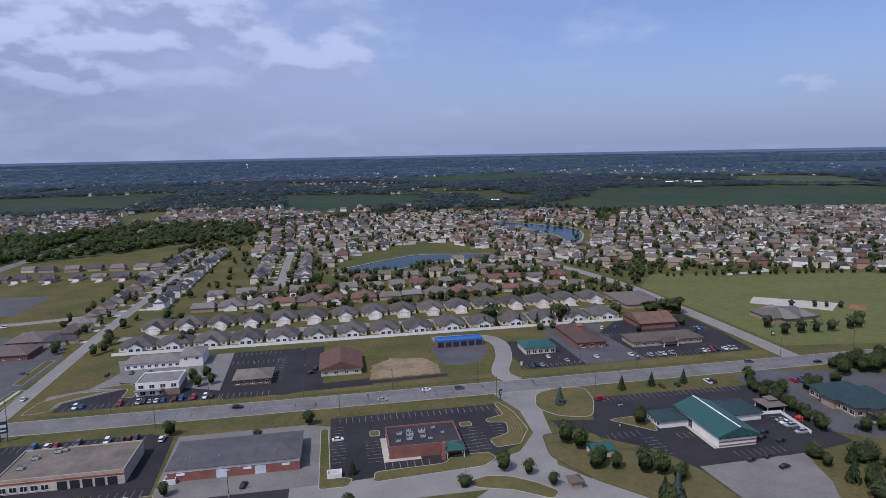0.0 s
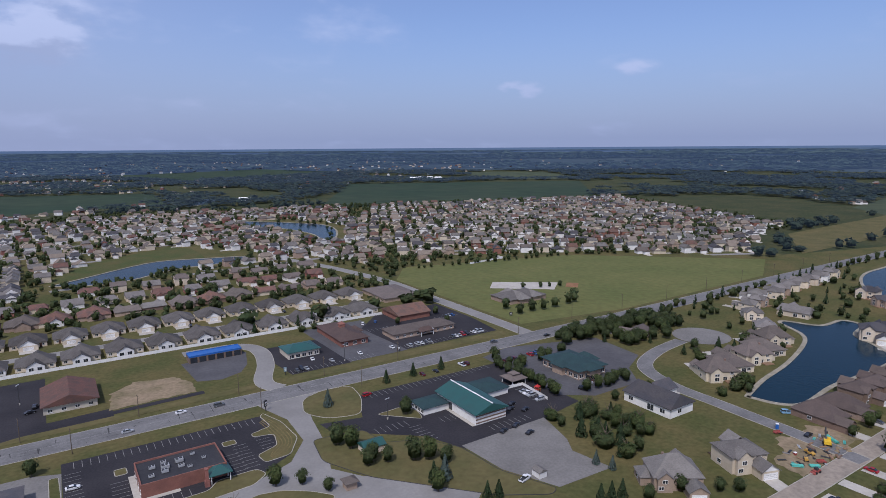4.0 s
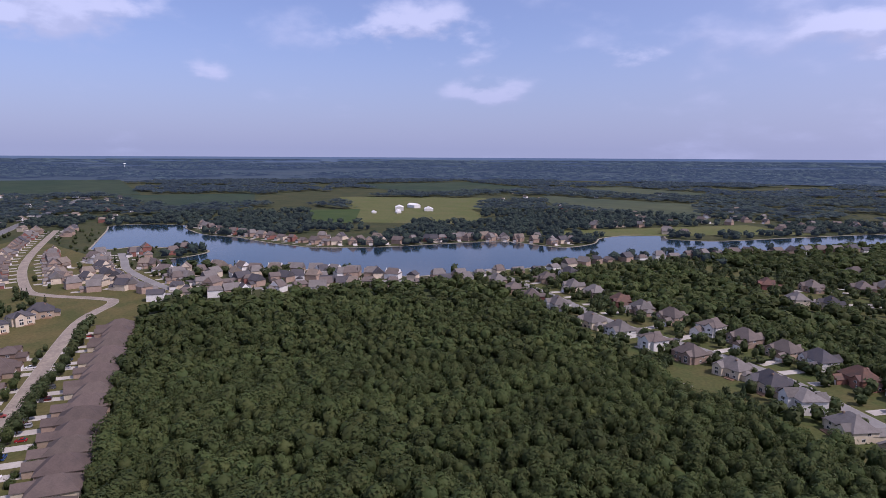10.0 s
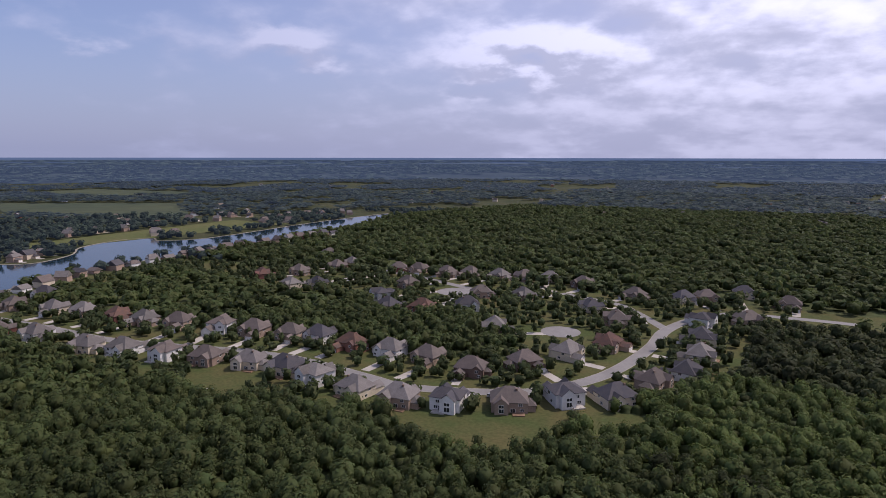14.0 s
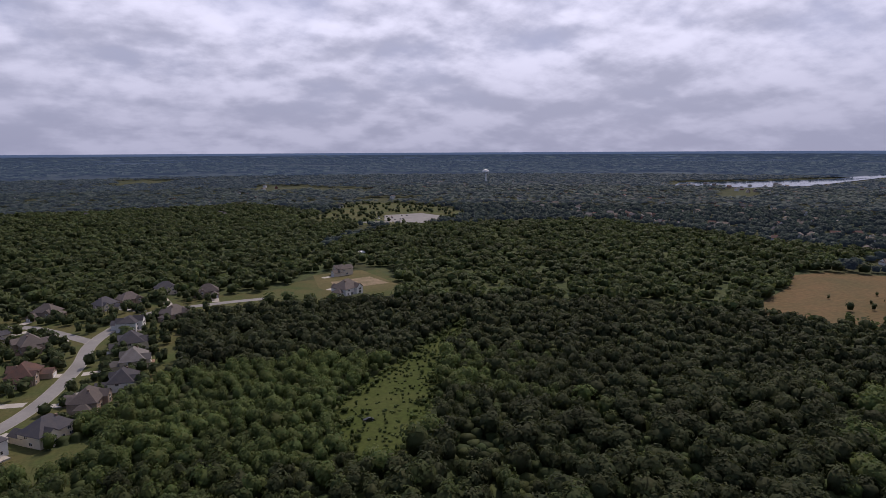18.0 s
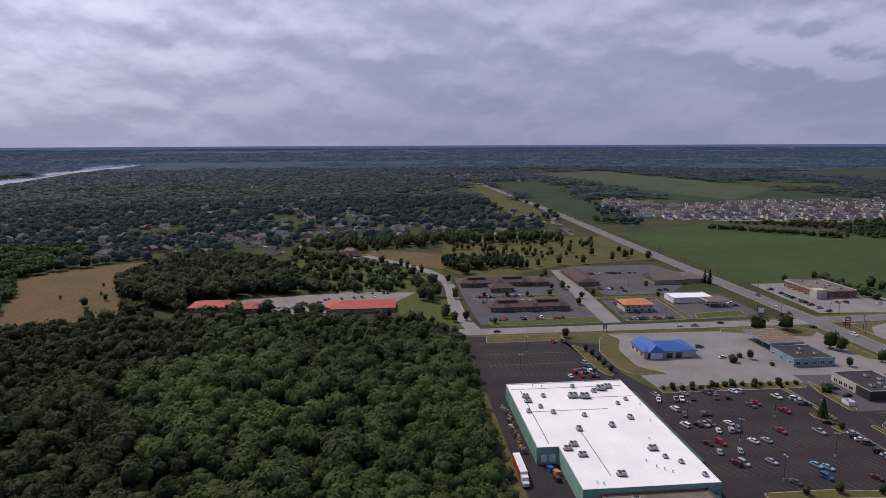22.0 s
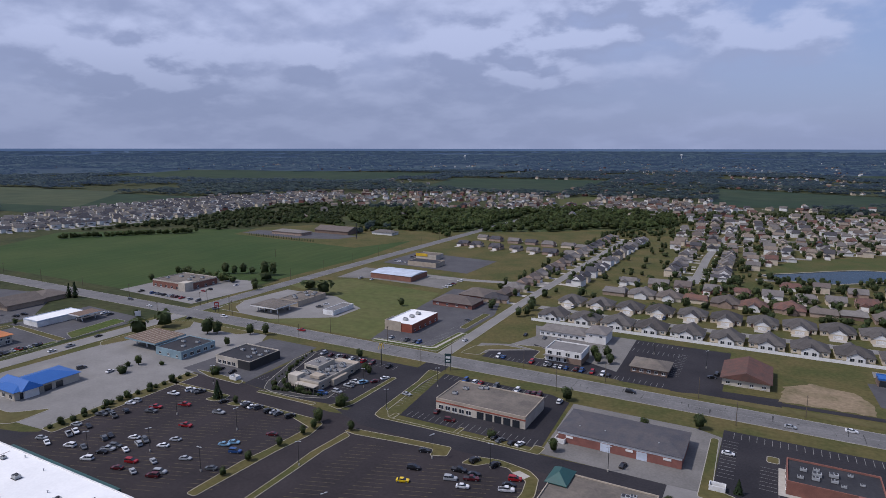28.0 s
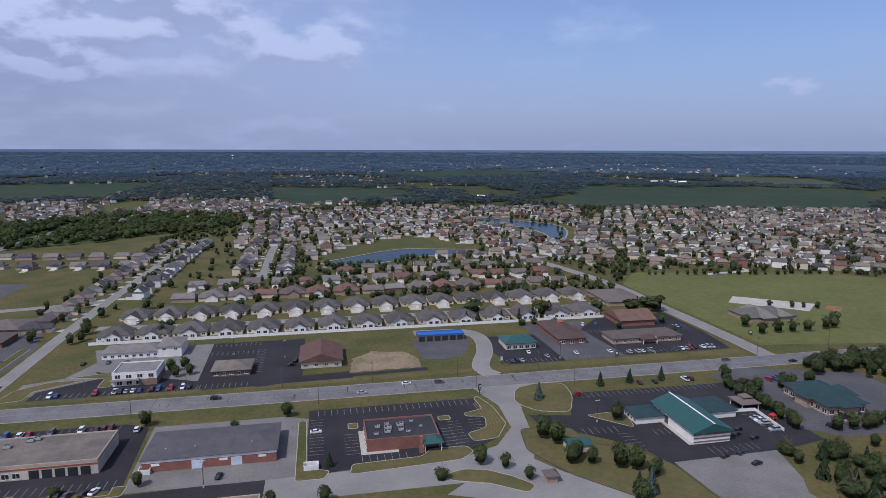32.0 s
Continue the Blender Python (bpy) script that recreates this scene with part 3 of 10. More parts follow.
def crown_template(seed, lobes, leaf, count, tall=1.0, cone=False):
    """A crown of leafy tufts set on rounded boughs, about one metre in radius; gives corner points, three to a tuft, and a tone for each."""
    rng = np.random.default_rng(seed)
    pts, nor, soft, tone = [], [], [], []
    if cone:
        for k in range(count):
            h = rng.uniform(0, 1) ** 1.25
            a = rng.uniform(0, math.tau)
            r = (1 - h) * (0.85 + 0.3 * rng.random()) + 0.04
            pts.append((math.cos(a) * r, math.sin(a) * r, (h - 0.4) * 2 * tall))
            nor.append((math.cos(a), math.sin(a), 0.5))
            soft.append((math.cos(a) * 0.9, math.sin(a) * 0.9, 0.45))
            tone.append(0.5 + 0.35 * rng.standard_normal() * 0.6)
    else:
        cs = []
        for k in range(lobes):
            v = rng.standard_normal(3)
            v /= np.linalg.norm(v)
            v[2] = v[2] * 0.75 + 0.05
            cs.append((v * rng.uniform(0.3, 0.62), rng.uniform(0.34, 0.58), rng.uniform(0.25, 0.8)))
        for k in range(count):
            c, r, tn = cs[rng.integers(len(cs))]
            v = rng.standard_normal(3)
            v /= np.linalg.norm(v)
            if v[2] < -0.5:
                v[2] = -v[2]
            p = c + v * r * rng.uniform(0.85, 1.1)
            pts.append((p[0], p[1], p[2] * tall))
            nor.append(v * 0.75 + p * 0.6 + np.array([0, 0, 0.25]))
            soft.append(v * 0.55 + p * 0.75 + np.array([0, 0, 0.22]))
            tone.append(np.clip(tn + 0.12 * rng.standard_normal(), 0, 1))
    pts, nor, soft = np.array(pts), np.array(nor), np.array(soft)
    soft = soft + 0.13 * rng.standard_normal(soft.shape)
    nor = nor + 0.24 * rng.standard_normal(nor.shape)
    nor /= np.linalg.norm(nor, axis=1, keepdims=True)
    side = np.cross(nor, rng.standard_normal(nor.shape))
    side /= np.linalg.norm(side, axis=1, keepdims=True)
    other = np.cross(nor, side)
    s = leaf * rng.uniform(0.6, 1.3, (len(pts), 1))
    t = s * rng.uniform(0.6, 1.0, (len(pts), 1))
    tuft = np.stack([pts - side * s - other * t * 0.6, pts + side * s - other * t * 0.5, pts + side * s * rng.uniform(-0.5, 0.5, s.shape) + other * t * 1.1], 1).reshape(-1, 3)
    tones = np.repeat(np.clip(tone, 0, 1), 3)
    # the dense heart of the crown
    cv, cf = clump_template(seed + 900, 3 if count > 60 else 2, 6 if count > 60 else 5)
    cv = cv[cf].reshape(-1, 3)
    if cone:
        cv = np.stack([cv[:, 0] * 0.62 * np.clip(1 - cv[:, 2] * 0.9, 0.06, 1), cv[:, 1] * 0.62 * np.clip(1 - cv[:, 2] * 0.9, 0.06, 1), (cv[:, 2] - 0.45) * 1.7 * tall], 1)
    else:
        cv = np.stack([cv[:, 0] * 0.68, cv[:, 1] * 0.68, (cv[:, 2] * 1.15 - 0.42) * 0.82 * tall], 1)
    heart = cv * np.array([1, 1, 1.2]) + np.array([0, 0, 0.2])
    bend = np.concatenate([np.repeat(soft, 3, 0), heart])
    bend /= np.linalg.norm(bend, axis=1, keepdims=True) + 1e-6
    return outward(np.concatenate([tuft, cv]), bend), np.concatenate([tones, np.full(len(cv), 0.38)]), bend


def grove_template(seed, count):
    """A stand of many small crowns, for woods far away: tufts over a low uneven top."""
    rng = np.random.default_rng(seed)
    r, a = np.sqrt(rng.random(count)), rng.uniform(0, math.tau, count)
    pts = np.stack([np.cos(a) * r, np.sin(a) * r, 0.55 - 0.5 * r * r + rng.uniform(-0.35, 0.4, count)], 1)
    nor = np.stack([0.5 * rng.standard_normal(count), 0.5 * rng.standard_normal(count), np.ones(count)], 1)
    nor /= np.linalg.norm(nor, axis=1, keepdims=True)
    side = np.cross(nor, rng.standard_normal(nor.shape))
    side /= np.linalg.norm(side, axis=1, keepdims=True)
    other = np.cross(nor, side)
    s = 0.3 * rng.uniform(0.7, 1.3, (count, 1))
    z = np.array([1, 1, 1.6])
    tuft = np.stack([pts - side * s * z - other * s * 0.6 * z, pts + side * s * z - other * s * 0.6 * z, pts + other * s * 1.1 * z], 1).reshape(-1, 3)
    bend = np.repeat(np.stack([pts[:, 0] * 0.5, pts[:, 1] * 0.5, np.full(count, 0.75)], 1) + 0.3 * rng.standard_normal((count, 3)), 3, 0)
    bend /= np.linalg.norm(bend, axis=1, keepdims=True)
    return outward(tuft, bend), np.repeat(rng.random(count), 3), bend


def array_mesh(name, verts, faces, tones, mat, bend=None):
    """A mesh straight from arrays; all faces have the same number of corners."""
    k = faces.shape[1]
    me = bpy.data.meshes.new(name)
    me.vertices.add(len(verts))
    me.vertices.foreach_set("co", np.ascontiguousarray(verts, dtype=np.float32).ravel())
    me.loops.add(faces.size)
    me.loops.foreach_set("vertex_index", np.ascontiguousarray(faces, dtype=np.int32).ravel())
    me.polygons.add(len(faces))
    me.polygons.foreach_set("loop_start", np.arange(0, faces.size, k, dtype=np.int32))
    me.update(calc_edges=True)
    at = me.attributes.new("tone", "FLOAT", "POINT")
    at.data.foreach_set("value", np.ascontiguousarray(tones, dtype=np.float32))
    if bend is not None:          # rounded shading over the whole crown
        cn = me.attributes.new("custom_normal", "FLOAT_VECTOR", "POINT")
        cn.data.foreach_set("vector", np.ascontiguousarray(bend, dtype=np.float32).ravel())
    me.materials.append(mat)
    return me


CROWNS_FINE = [crown_template(s, 13, 0.135, 190, 0.95) for s in range(9)]
CROWNS = [crown_template(10 + s, 9, 0.26, 62, 0.9) for s in range(9)]
CROWNS_MID = [crown_template(20 + s, 8, 0.36, 32, 0.85) for s in range(6)]
CROWNS_LOW = [crown_template(60 + s, 6, 0.42, 20, 0.85) for s in range(6)]
CONES = [crown_template(70 + s, 0, 0.26, 60, 1.0, True) for s in range(4)]
GROVES = [grove_template(90 + s, 26) for s in range(6)]
FARCLUMPS = [clump_template(30 + s, 2, 6) for s in range(6)]


def planted(name, spots, mat, templates, label, rng, category="trees"):
    """Many trees as one body of foliage. Spots of x, y, crown radius, height."""
    if not spots:
        return None
    vs, ts, fs, bs, n = [], [], [], [], 0
    for x, y, r, h in spots:
        X, Y, Z, s = land(x, y)
        a = rng.uniform(0, math.tau)
        c, d = math.cos(a) * r * s, math.sin(a) * r * s
        v, t, *b = templates[rng.integers(len(templates))]
        mound = t.ndim == 2
        q = np.empty_like(v)
        q[:, 0], q[:, 1] = X + v[:, 0] * c - v[:, 1] * d, Y + v[:, 0] * d + v[:, 1] * c
        if mound:
            q[:, 2] = Z + np.maximum(v[:, 2], -0.6) * h * s * 0.62 + h * s * 0.37
            fs.append(t + n)
            n += len(v)
            ts.append(np.full(len(v), rng.random()))
        else:
            q[:, 2] = Z + np.maximum(h * s * 0.56 + v[:, 2] * h * s * 0.48, 0.2)
            patch = 0.5 + 0.8 * noise.noise((x / 38.0, y / 38.0, 1.3)) + 0.5 * noise.noise((x / 13.0, y / 13.0, 4.3))
            ca, sa = math.cos(a), math.sin(a)
            bs.append(np.stack([b[0][:, 0] * ca - b[0][:, 1] * sa, b[0][:, 0] * sa + b[0][:, 1] * ca, b[0][:, 2]], 1))
            ts.append(np.clip(0.3 * rng.random() + 0.2 * t + 0.5 * patch, 0, 1))
        vs.append(q)
    verts, tones = np.concatenate(vs), np.concatenate(ts)
    faces = np.concatenate(fs) if fs else np.arange(len(verts)).reshape(-1, 3)
    return tagged(new(name, array_mesh(name, verts, faces, tones, mat, np.concatenate(bs) if bs else None)), label, category, kind="stuff")


def scatter(poly, step, rng, avoid=(), jitter=0.42, keep=1.0):
    """Uneven places in an outline, about one to each step by step square."""
    xs, ys = [p[0] for p in poly], [p[1] for p in poly]
    out = []
    y = min(ys)
    while y < max(ys):
        x = min(xs)
        while x < max(xs):
            px, py = x + rng.uniform(-jitter, jitter) * step, y + rng.uniform(-jitter, jitter) * step
            if rng.random() < keep and inside(px, py, poly) and not any(inside(px, py, a) for a in avoid):
                out.append((px, py))
            x += step
        y += step
    return out


TREE_KINDS = {}


def tree_kind(kind, variant):
    """One standing tree with its trunk, limbs and crown; later ones of the kind are copies."""
    key = (kind, variant)
    if key in TREE_KINDS:
        return TREE_KINDS[key], False
    m = Mesh()
    rng = random.Random(hash(variant) + len(kind))
    m.tube((0, 0, 0), (0, 0, 4.2), 0.28, 0.17, 7)
    if kind != "conifer" and kind != "spruce":
        for k in range(5):
            a = k * 1.26 + rng.random()
            m.tube((0, 0, 2.6 + 0.3 * k), (math.cos(a) * 1.9, math.sin(a) * 1.9, 4.6 + 0.4 * k), 0.12, 0.04, 5)
    if kind in ("conifer", "spruce"):
        v, t, b = crown_template(300 + variant, 0, 0.2, 230, 1.0, True)
        v = np.stack([v[:, 0] * 2.3, v[:, 1] * 2.3, np.maximum(v[:, 2] * 3.9 + 3.9, 0.35)], 1)
        mat = LEAF_CON if kind == "conifer" else LEAF_BLUE
    else:
        v, t, b = crown_template(400 + variant + (50 if kind == "shrub" else 0), 13, 0.125, 420, 0.9)
        if kind == "shrub":
            v = np.stack([v[:, 0] * 3.4, v[:, 1] * 3.4, np.maximum(v[:, 2] * 2.6 + 2.4, 0.15)], 1)
        else:
            v = np.stack([v[:, 0] * 3.6, v[:, 1] * 3.6, np.maximum(v[:, 2] * 4.0 + 5.0, 0.9)], 1)
        mat = LEAF_A if variant == 1 else LEAF_DARK
    names = {"tree": "tree", "conifer": "conifer_tree", "spruce": "spruce_tree", "shrub": "shrub"}
    labels = {"tree": "leafy green broadleaf tree standing in grass", "conifer": "dark green narrow conifer standing in grass",
              "spruce": "blue-grey spruce tree standing in grass", "shrub": "low rounded green shrub in grass"}
    root = thing(names[kind], m, BARK, label=labels[kind], category="shrub" if kind == "shrub" else "tree")
    part("crown", array_mesh("crown", v, np.arange(len(v)).reshape(-1, 3), t, mat, b), None, root)
    TREE_KINDS[key] = root
    return root, True


TREE_RNG = random.Random(5)
FAR_TREES = {"tree": [], "conifer": [], "spruce": [], "shrub": []}


def tree(x, y, h=9.0, kind="tree", spread=1.0, group=""):
    if math.hypot(x, y) > 395:
        FAR_TREES[kind].append((x, y, h * {"tree": 0.4, "conifer": 0.26, "spruce": 0.26, "shrub": 0.6}[kind] * spread, h))
        return None
    base = {"tree": 9.0, "conifer": 8.0, "spruce": 8.0, "shrub": 5.0}[kind]
    ob, fresh = tree_kind(kind, TREE_RNG.randrange(5 if kind == "tree" else 2))
    s = h / base
    X, Y, Z, f = land(x, y)
    m = pose(X, Y, Z, 0, 0, TREE_RNG.uniform(0, 360)) @ Matrix.Diagonal((s * spread * f, s * spread * f, s * f, 1))
    if fresh:
        ob.matrix_basis = m
    else:
        basis = ob.scale.copy()
        ob = copy_thing(ob, m)
        ob.matrix_basis = m
    if group:
        ob["group"] = group
    return ob

# ---- houses ----
SHINGLE_GREY = material("grey_shingles", (0.158, 0.146, 0.134), 0.9, vary=0.2, scale=1.5, second=(0.125, 0.114, 0.105), second_scale=0.25, per_object=0.25, spec=0.2, streak=(1, 1, 6))
SHINGLE_BROWN = material("brown_shingles", (0.132, 0.11, 0.096), 0.9, vary=0.18, scale=1.5, second=(0.106, 0.09, 0.08), second_scale=0.25, per_object=0.2, spec=0.2, streak=(1, 1, 6))
SHINGLE_ASH = material("ash_grey_shingles", (0.092, 0.084, 0.078), 0.9, vary=0.22, scale=1.5, second=(0.072, 0.066, 0.061), second_scale=0.25, per_object=0.25, spec=0.2, streak=(1, 1, 6))
SHINGLE_UMBER = material("umber_shingles", (0.108, 0.084, 0.072), 0.9, vary=0.16, scale=1.5, second=(0.086, 0.068, 0.06), second_scale=0.25, per_object=0.15, spec=0.2, streak=(1, 1, 6))
SHINGLE_DARK = material("slate_grey_shingles", (0.078, 0.072, 0.073), 0.9, vary=0.14, scale=1.5, second=(0.058, 0.058, 0.066), second_scale=0.25, per_object=0.25, spec=0.2, streak=(1, 1, 6))
SHINGLE_RED = material("red_brown_shingles", (0.15, 0.08, 0.06), 0.9, vary=0.16, scale=1.5, second=(0.095, 0.066, 0.056), second_scale=0.25, per_object=0.2, spec=0.2, streak=(1, 1, 6))
SHINGLE_TAN = material("tan_shingles", (0.2, 0.165, 0.13), 0.9, vary=0.16, scale=1.5, second=(0.165, 0.135, 0.11), second_scale=0.25, spec=0.2)
SIDING_WHITE = material("white_siding", (0.7, 0.685, 0.65), 0.7, vary=0.06, scale=2.0, second=(0.6, 0.585, 0.55), second_scale=0.3, spec=0.3, per_object=0.06)
SIDING_BEIGE = material("beige_siding", (0.58, 0.5, 0.375), 0.7, vary=0.06, scale=2.0, second=(0.49, 0.42, 0.32), second_scale=0.3, spec=0.3, per_object=0.12)
BRICK_TAN = material("tan_brick", (0.35, 0.265, 0.2), 0.85, vary=0.14, scale=5.0, second=(0.28, 0.21, 0.16), second_scale=0.4, per_object=0.15, spec=0.2)
BRICK_RED = material("red_brick", (0.25, 0.115, 0.085), 0.85, vary=0.14, scale=5.0, second=(0.19, 0.09, 0.07), second_scale=0.4, per_object=0.15, spec=0.2)
BRICK_BROWN = material("brown_brick", (0.2, 0.14, 0.105), 0.85, vary=0.14, scale=5.0, second=(0.16, 0.11, 0.085), second_scale=0.4, per_object=0.15, spec=0.2)
TRIM = material("white_trim", (0.78, 0.77, 0.74), 0.55, vary=0.04, scale=2.0, spec=0.35)
DOORPAINT = material("dark_painted_door", (0.09, 0.045, 0.035), 0.5, vary=0.08, scale=3.0)
GLASS = material("window_glass", (0.03, 0.035, 0.042), 0.06, vary=0.2, scale=0.6, spec=0.7)
DECKWOOD = material("deck_timber", (0.24, 0.15, 0.09), 0.8, vary=0.15, scale=4.0)

ROOF = {"grey": SHINGLE_GREY, "brown": SHINGLE_BROWN, "dark": SHINGLE_DARK, "red": SHINGLE_RED, "umber": SHINGLE_UMBER, "ash": SHINGLE_ASH}
WALL = {"white": SIDING_WHITE, "beige": SIDING_BEIGE, "tan": BRICK_TAN, "red": BRICK_RED, "brown": BRICK_BROWN}
WORDS = {"white": "white siding", "beige": "beige siding", "tan": "tan brick", "red": "red brick", "brown": "brown brick"}


def window_mesh(w, h, axis="y"):
    """A framed window, flat to a wall that faces -y, standing 6 cm proud."""
    m = Mesh()
    m.box(-w / 2, -0.06, 0, w / 2, 0.0, h, 0)
    m.face([(-w / 2 + 0.12, -0.065, 0.12), (-0.05, -0.065, 0.12), (-0.05, -0.065, h - 0.12), (-w / 2 + 0.12, -0.065, h - 0.12)], 1)
    m.face([(0.05, -0.065, 0.12), (w / 2 - 0.12, -0.065, 0.12), (w / 2 - 0.12, -0.065, h - 0.12), (0.05, -0.065, h - 0.12)], 1)
    return m


SHARED = {}


def shared(key, build, mats):
    if key not in SHARED:
        SHARED[key] = build().data(key, mats)
    return SHARED[key]


def add_window(root, x, y, z, w, h, turn=0, name="window"):
    o = part(name, shared(f"window_{w}_{h}", lambda: window_mesh(w, h), [TRIM, GLASS]), None, root)
    o.matrix_basis = pose(x, y, z, 0, 0, turn)
    return o


HOUSES = {}


def house_proto(style, wall, roof, detail):
    """A house with its front to -y, built once for each look."""
    key = (style, wall, roof, detail)
    if key in HOUSES:
        return HOUSES[key], False
    W, R = WALL[wall], ROOF[roof]
    m = Mesh()
    if style == "villa":
        w, d, h, rise, g = 13.0, 15.0, 2.9, 3.6, (-5.6, 0.4, 5.0)
    elif style == "ranch":
        w, d, h, rise, g = 16.5, 10.5, 2.9, 2.9, (1.0, 7.6, 5.0)
    elif style == "two":
        w, d, h, rise, g = 12.5, 10.0, 5.4, 2.9, (0.0, 6.0, 5.5)
    elif style == "estate":
        w, d, h, rise, g = 16.5, 12.5, 4.9, 5.6, (1.6, 8.0, 6.0)
    elif style == "back":
        w, d, h, rise, g = 19.0, 15.5, 2.9, 4.3, (-6.0, 4.0, 3.4)
    elif style == "duplex":
        w, d, h, rise, g = 18.2, 15.5, 2.9, 4.4, (-4.8, 4.8, 5.0)
    else:
        w, d, h, rise, g = 12.2, 17.0, 3.0, 4.6, (-5.9, 0.3, 5.0)
    x0, x1, y0, y1 = -w / 2, w / 2, -d / 2, d / 2
    m.box(x0, y0, 0, x1, y1, h, 0)
    gx0, gx1, gd = g
    gy = y0 - gd
    m.box(gx0, gy, 0, gx1, y0 + 0.02, 2.9, 0)
    gm = (gx0 + gx1) / 2
    grise = 3.2 if gx1 - gx0 > 9 else 2.2
    m.face([(gx0, gy, 2.9), (gx1, gy, 2.9), (gm, gy, 2.8 + grise)], 1)
    if style in ("two", "estate"):
        bx0, bx1 = x0 + 1.0, x0 + 6.2
        m.box(bx0, y0 - 1.2, 0, bx1, y0 + 0.02, h, 0)
        m.face([(bx0, y0 - 1.2, h), (bx1, y0 - 1.2, h), ((bx0 + bx1) / 2, y0 - 1.2, h + 2.2)], 0)
    if style == "back":
        m.box(-4.4, y1 - 0.02, 0, 4.4, y1 + 2.6, 2.8, 1)
        m.face([(4.4, y1 + 2.6, 2.8), (-4.4, y1 + 2.6, 2.8), (0, y1 + 2.6, 5.5)], 1)
    if style in ("estate", "two"):
        m.box(x1 - 7.6, y1 - 0.02, 0, x1 - 1.4, y1 + 2.4, h, 0)
        m.face([(x1 - 1.4, y1 + 2.4, h), (x1 - 7.6, y1 + 2.4, h), (x1 - 4.5, y1 + 2.4, h + 2.6)], 0)
    if style == "estate":
        m.box(x0 - 3.6, -3.0, 0, x0 + 0.02, 4.2, 3.0, 0)
    root = thing("house", m, [W, TRIM if wall in ("white", "beige") else W], label=f"{'two-storey' if h > 4 else 'single-storey'} {WORDS[wall]} house with {'slate grey' if roof == 'dark' else 'dark brown' if roof == 'umber' else roof} shingle roof", category="house")
    r1 = Mesh()
    r1.hip(x0, y0, x1, y1, h, rise, 0.5, inset=None if style != "ranch" else 1.2)
    r, r3, r4, r5 = Mesh(), Mesh(), Mesh(), Mesh()
    a, b = gx0 - 0.4, gx1 + 0.4
    yb = y0 + (gm - gx0) * 0.9

    def pent(xa, xb, ya, yb, z, rise, r=r):
        xm = (xa + xb) / 2
        r.face([(xa, ya, z), (xm, ya, z + rise), (xm, yb, z + rise), (xa, yb, z)])
        r.face([(xm, ya, z + rise), (xb, ya, z), (xb, yb, z), (xm, yb, z + rise)])
        r.face([(xa, ya, z), (xa, ya, z - 0.2), (xm, ya, z + rise - 0.2), (xm, ya, z + rise)])
        r.face([(xm, ya, z + rise), (xm, ya, z + rise - 0.2), (xb, ya, z - 0.2), (xb, ya, z)])

    pent(a, b, gy - 0.4, yb, 2.95, grise + 0.1)
    if style in ("two", "estate"):
        pent(bx0 - 0.35, bx1 + 0.35, y0 - 1.6, y0 + 2.5, h + 0.1, 2.4, r3)
    if style in ("estate", "two"):
        pent(x1 - 8.0, x1 - 1.0, y1 - 3.2, y1 + 2.8, h + 0.1, 2.8, r4)
    if style == "estate":
        r5.hip(x0 - 3.6, -3.0, x0 + 1.5, 4.2, 3.0, 2.0, 0.4)
    if style == "back":
        pent(-5.0, 5.0, y1 - 5.5, y1 + 3.1, 2.85, 2.95, r3)
    if detail < 2:
        for k in range(len(r.f)):
            r1.face([r.v[i] for i in r.f[k]])
        for q in (r3, r4, r5):
            for k in range(len(q.f)):
                r1.face([q.v[i] for i in q.f[k]])
        part("roof", r1, R, root)
    else:
        part("roof", r1, R, root)
        part("garage_roof", r, R, root)
        for nm, q in (("gable_roof", r3), ("rear_gable_roof", r4), ("wing_roof", r5)):
            if q.f:
                part(nm, q, R, root)
        if style in ("estate", "two"):
            dk = Mesh()
            dk.box(x0 + 1.5, y1, 0.0, x0 + 7.0, y1 + 3.4, 0.5)
            part("deck", dk, DECKWOOD if wall != "white" else CONCRETE, root)
    if detail >= 1:
        gdm = Mesh()
        gdm.box(gm - 2.5, gy - 0.06, 0.02, gm + 2.5, gy, 2.25, 0)
        for k in range(3):
            gdm.face([(gm - 2.4, gy - 0.065, 0.55 * (k + 1)), (gm + 2.4, gy - 0.065, 0.55 * (k + 1)), (gm + 2.4, gy - 0.065, 0.55 * (k + 1) + 0.05), (gm - 2.4, gy - 0.065, 0.55 * (k + 1) + 0.05)], 1)
        part("garage_door", gdm, [TRIM, SHINGLE_GREY], root, "white panelled garage door")
    if detail >= 2:
        dm = Mesh()
        dxp = (gx1 + 1.2) if gm < 0 else (gx0 - 1.2)
        dm.box(dxp - 0.5, y0 - 0.07, 0.05, dxp + 0.5, y0, 2.15)
        part("front_door", dm, DOORPAINT, root, "dark front door")
        for k, xx in enumerate((x0 + 2.2, x1 - 2.2)):
            if not gx0 - 0.9 < xx < gx1 + 0.9:
                add_window(root, xx, y0 - (1.2 if style in ("two", "estate") and xx < 0 else 0), 0.9, 1.8, 1.4)
        if style in ("estate", "two"):
            for zz in (0.9, 3.3):
                add_window(root, x1 - 4.5, y1 + 2.4, zz, 2.4, 2.0 if zz < 2 else 1.4, 180)
        if style != "back":
            add_window(root, -1.5, y1, 0.3, 2.4, 2.0, 180)
        for xx in (x0 + 1.9, x1 - 1.9) if style == "back" else (x0 + 2.6,) if style in ("estate", "two") else (x0 + 2.6, x1 - 2.6):
            add_window(root, xx, y1, 0.9, 1.8, 1.4, 180)
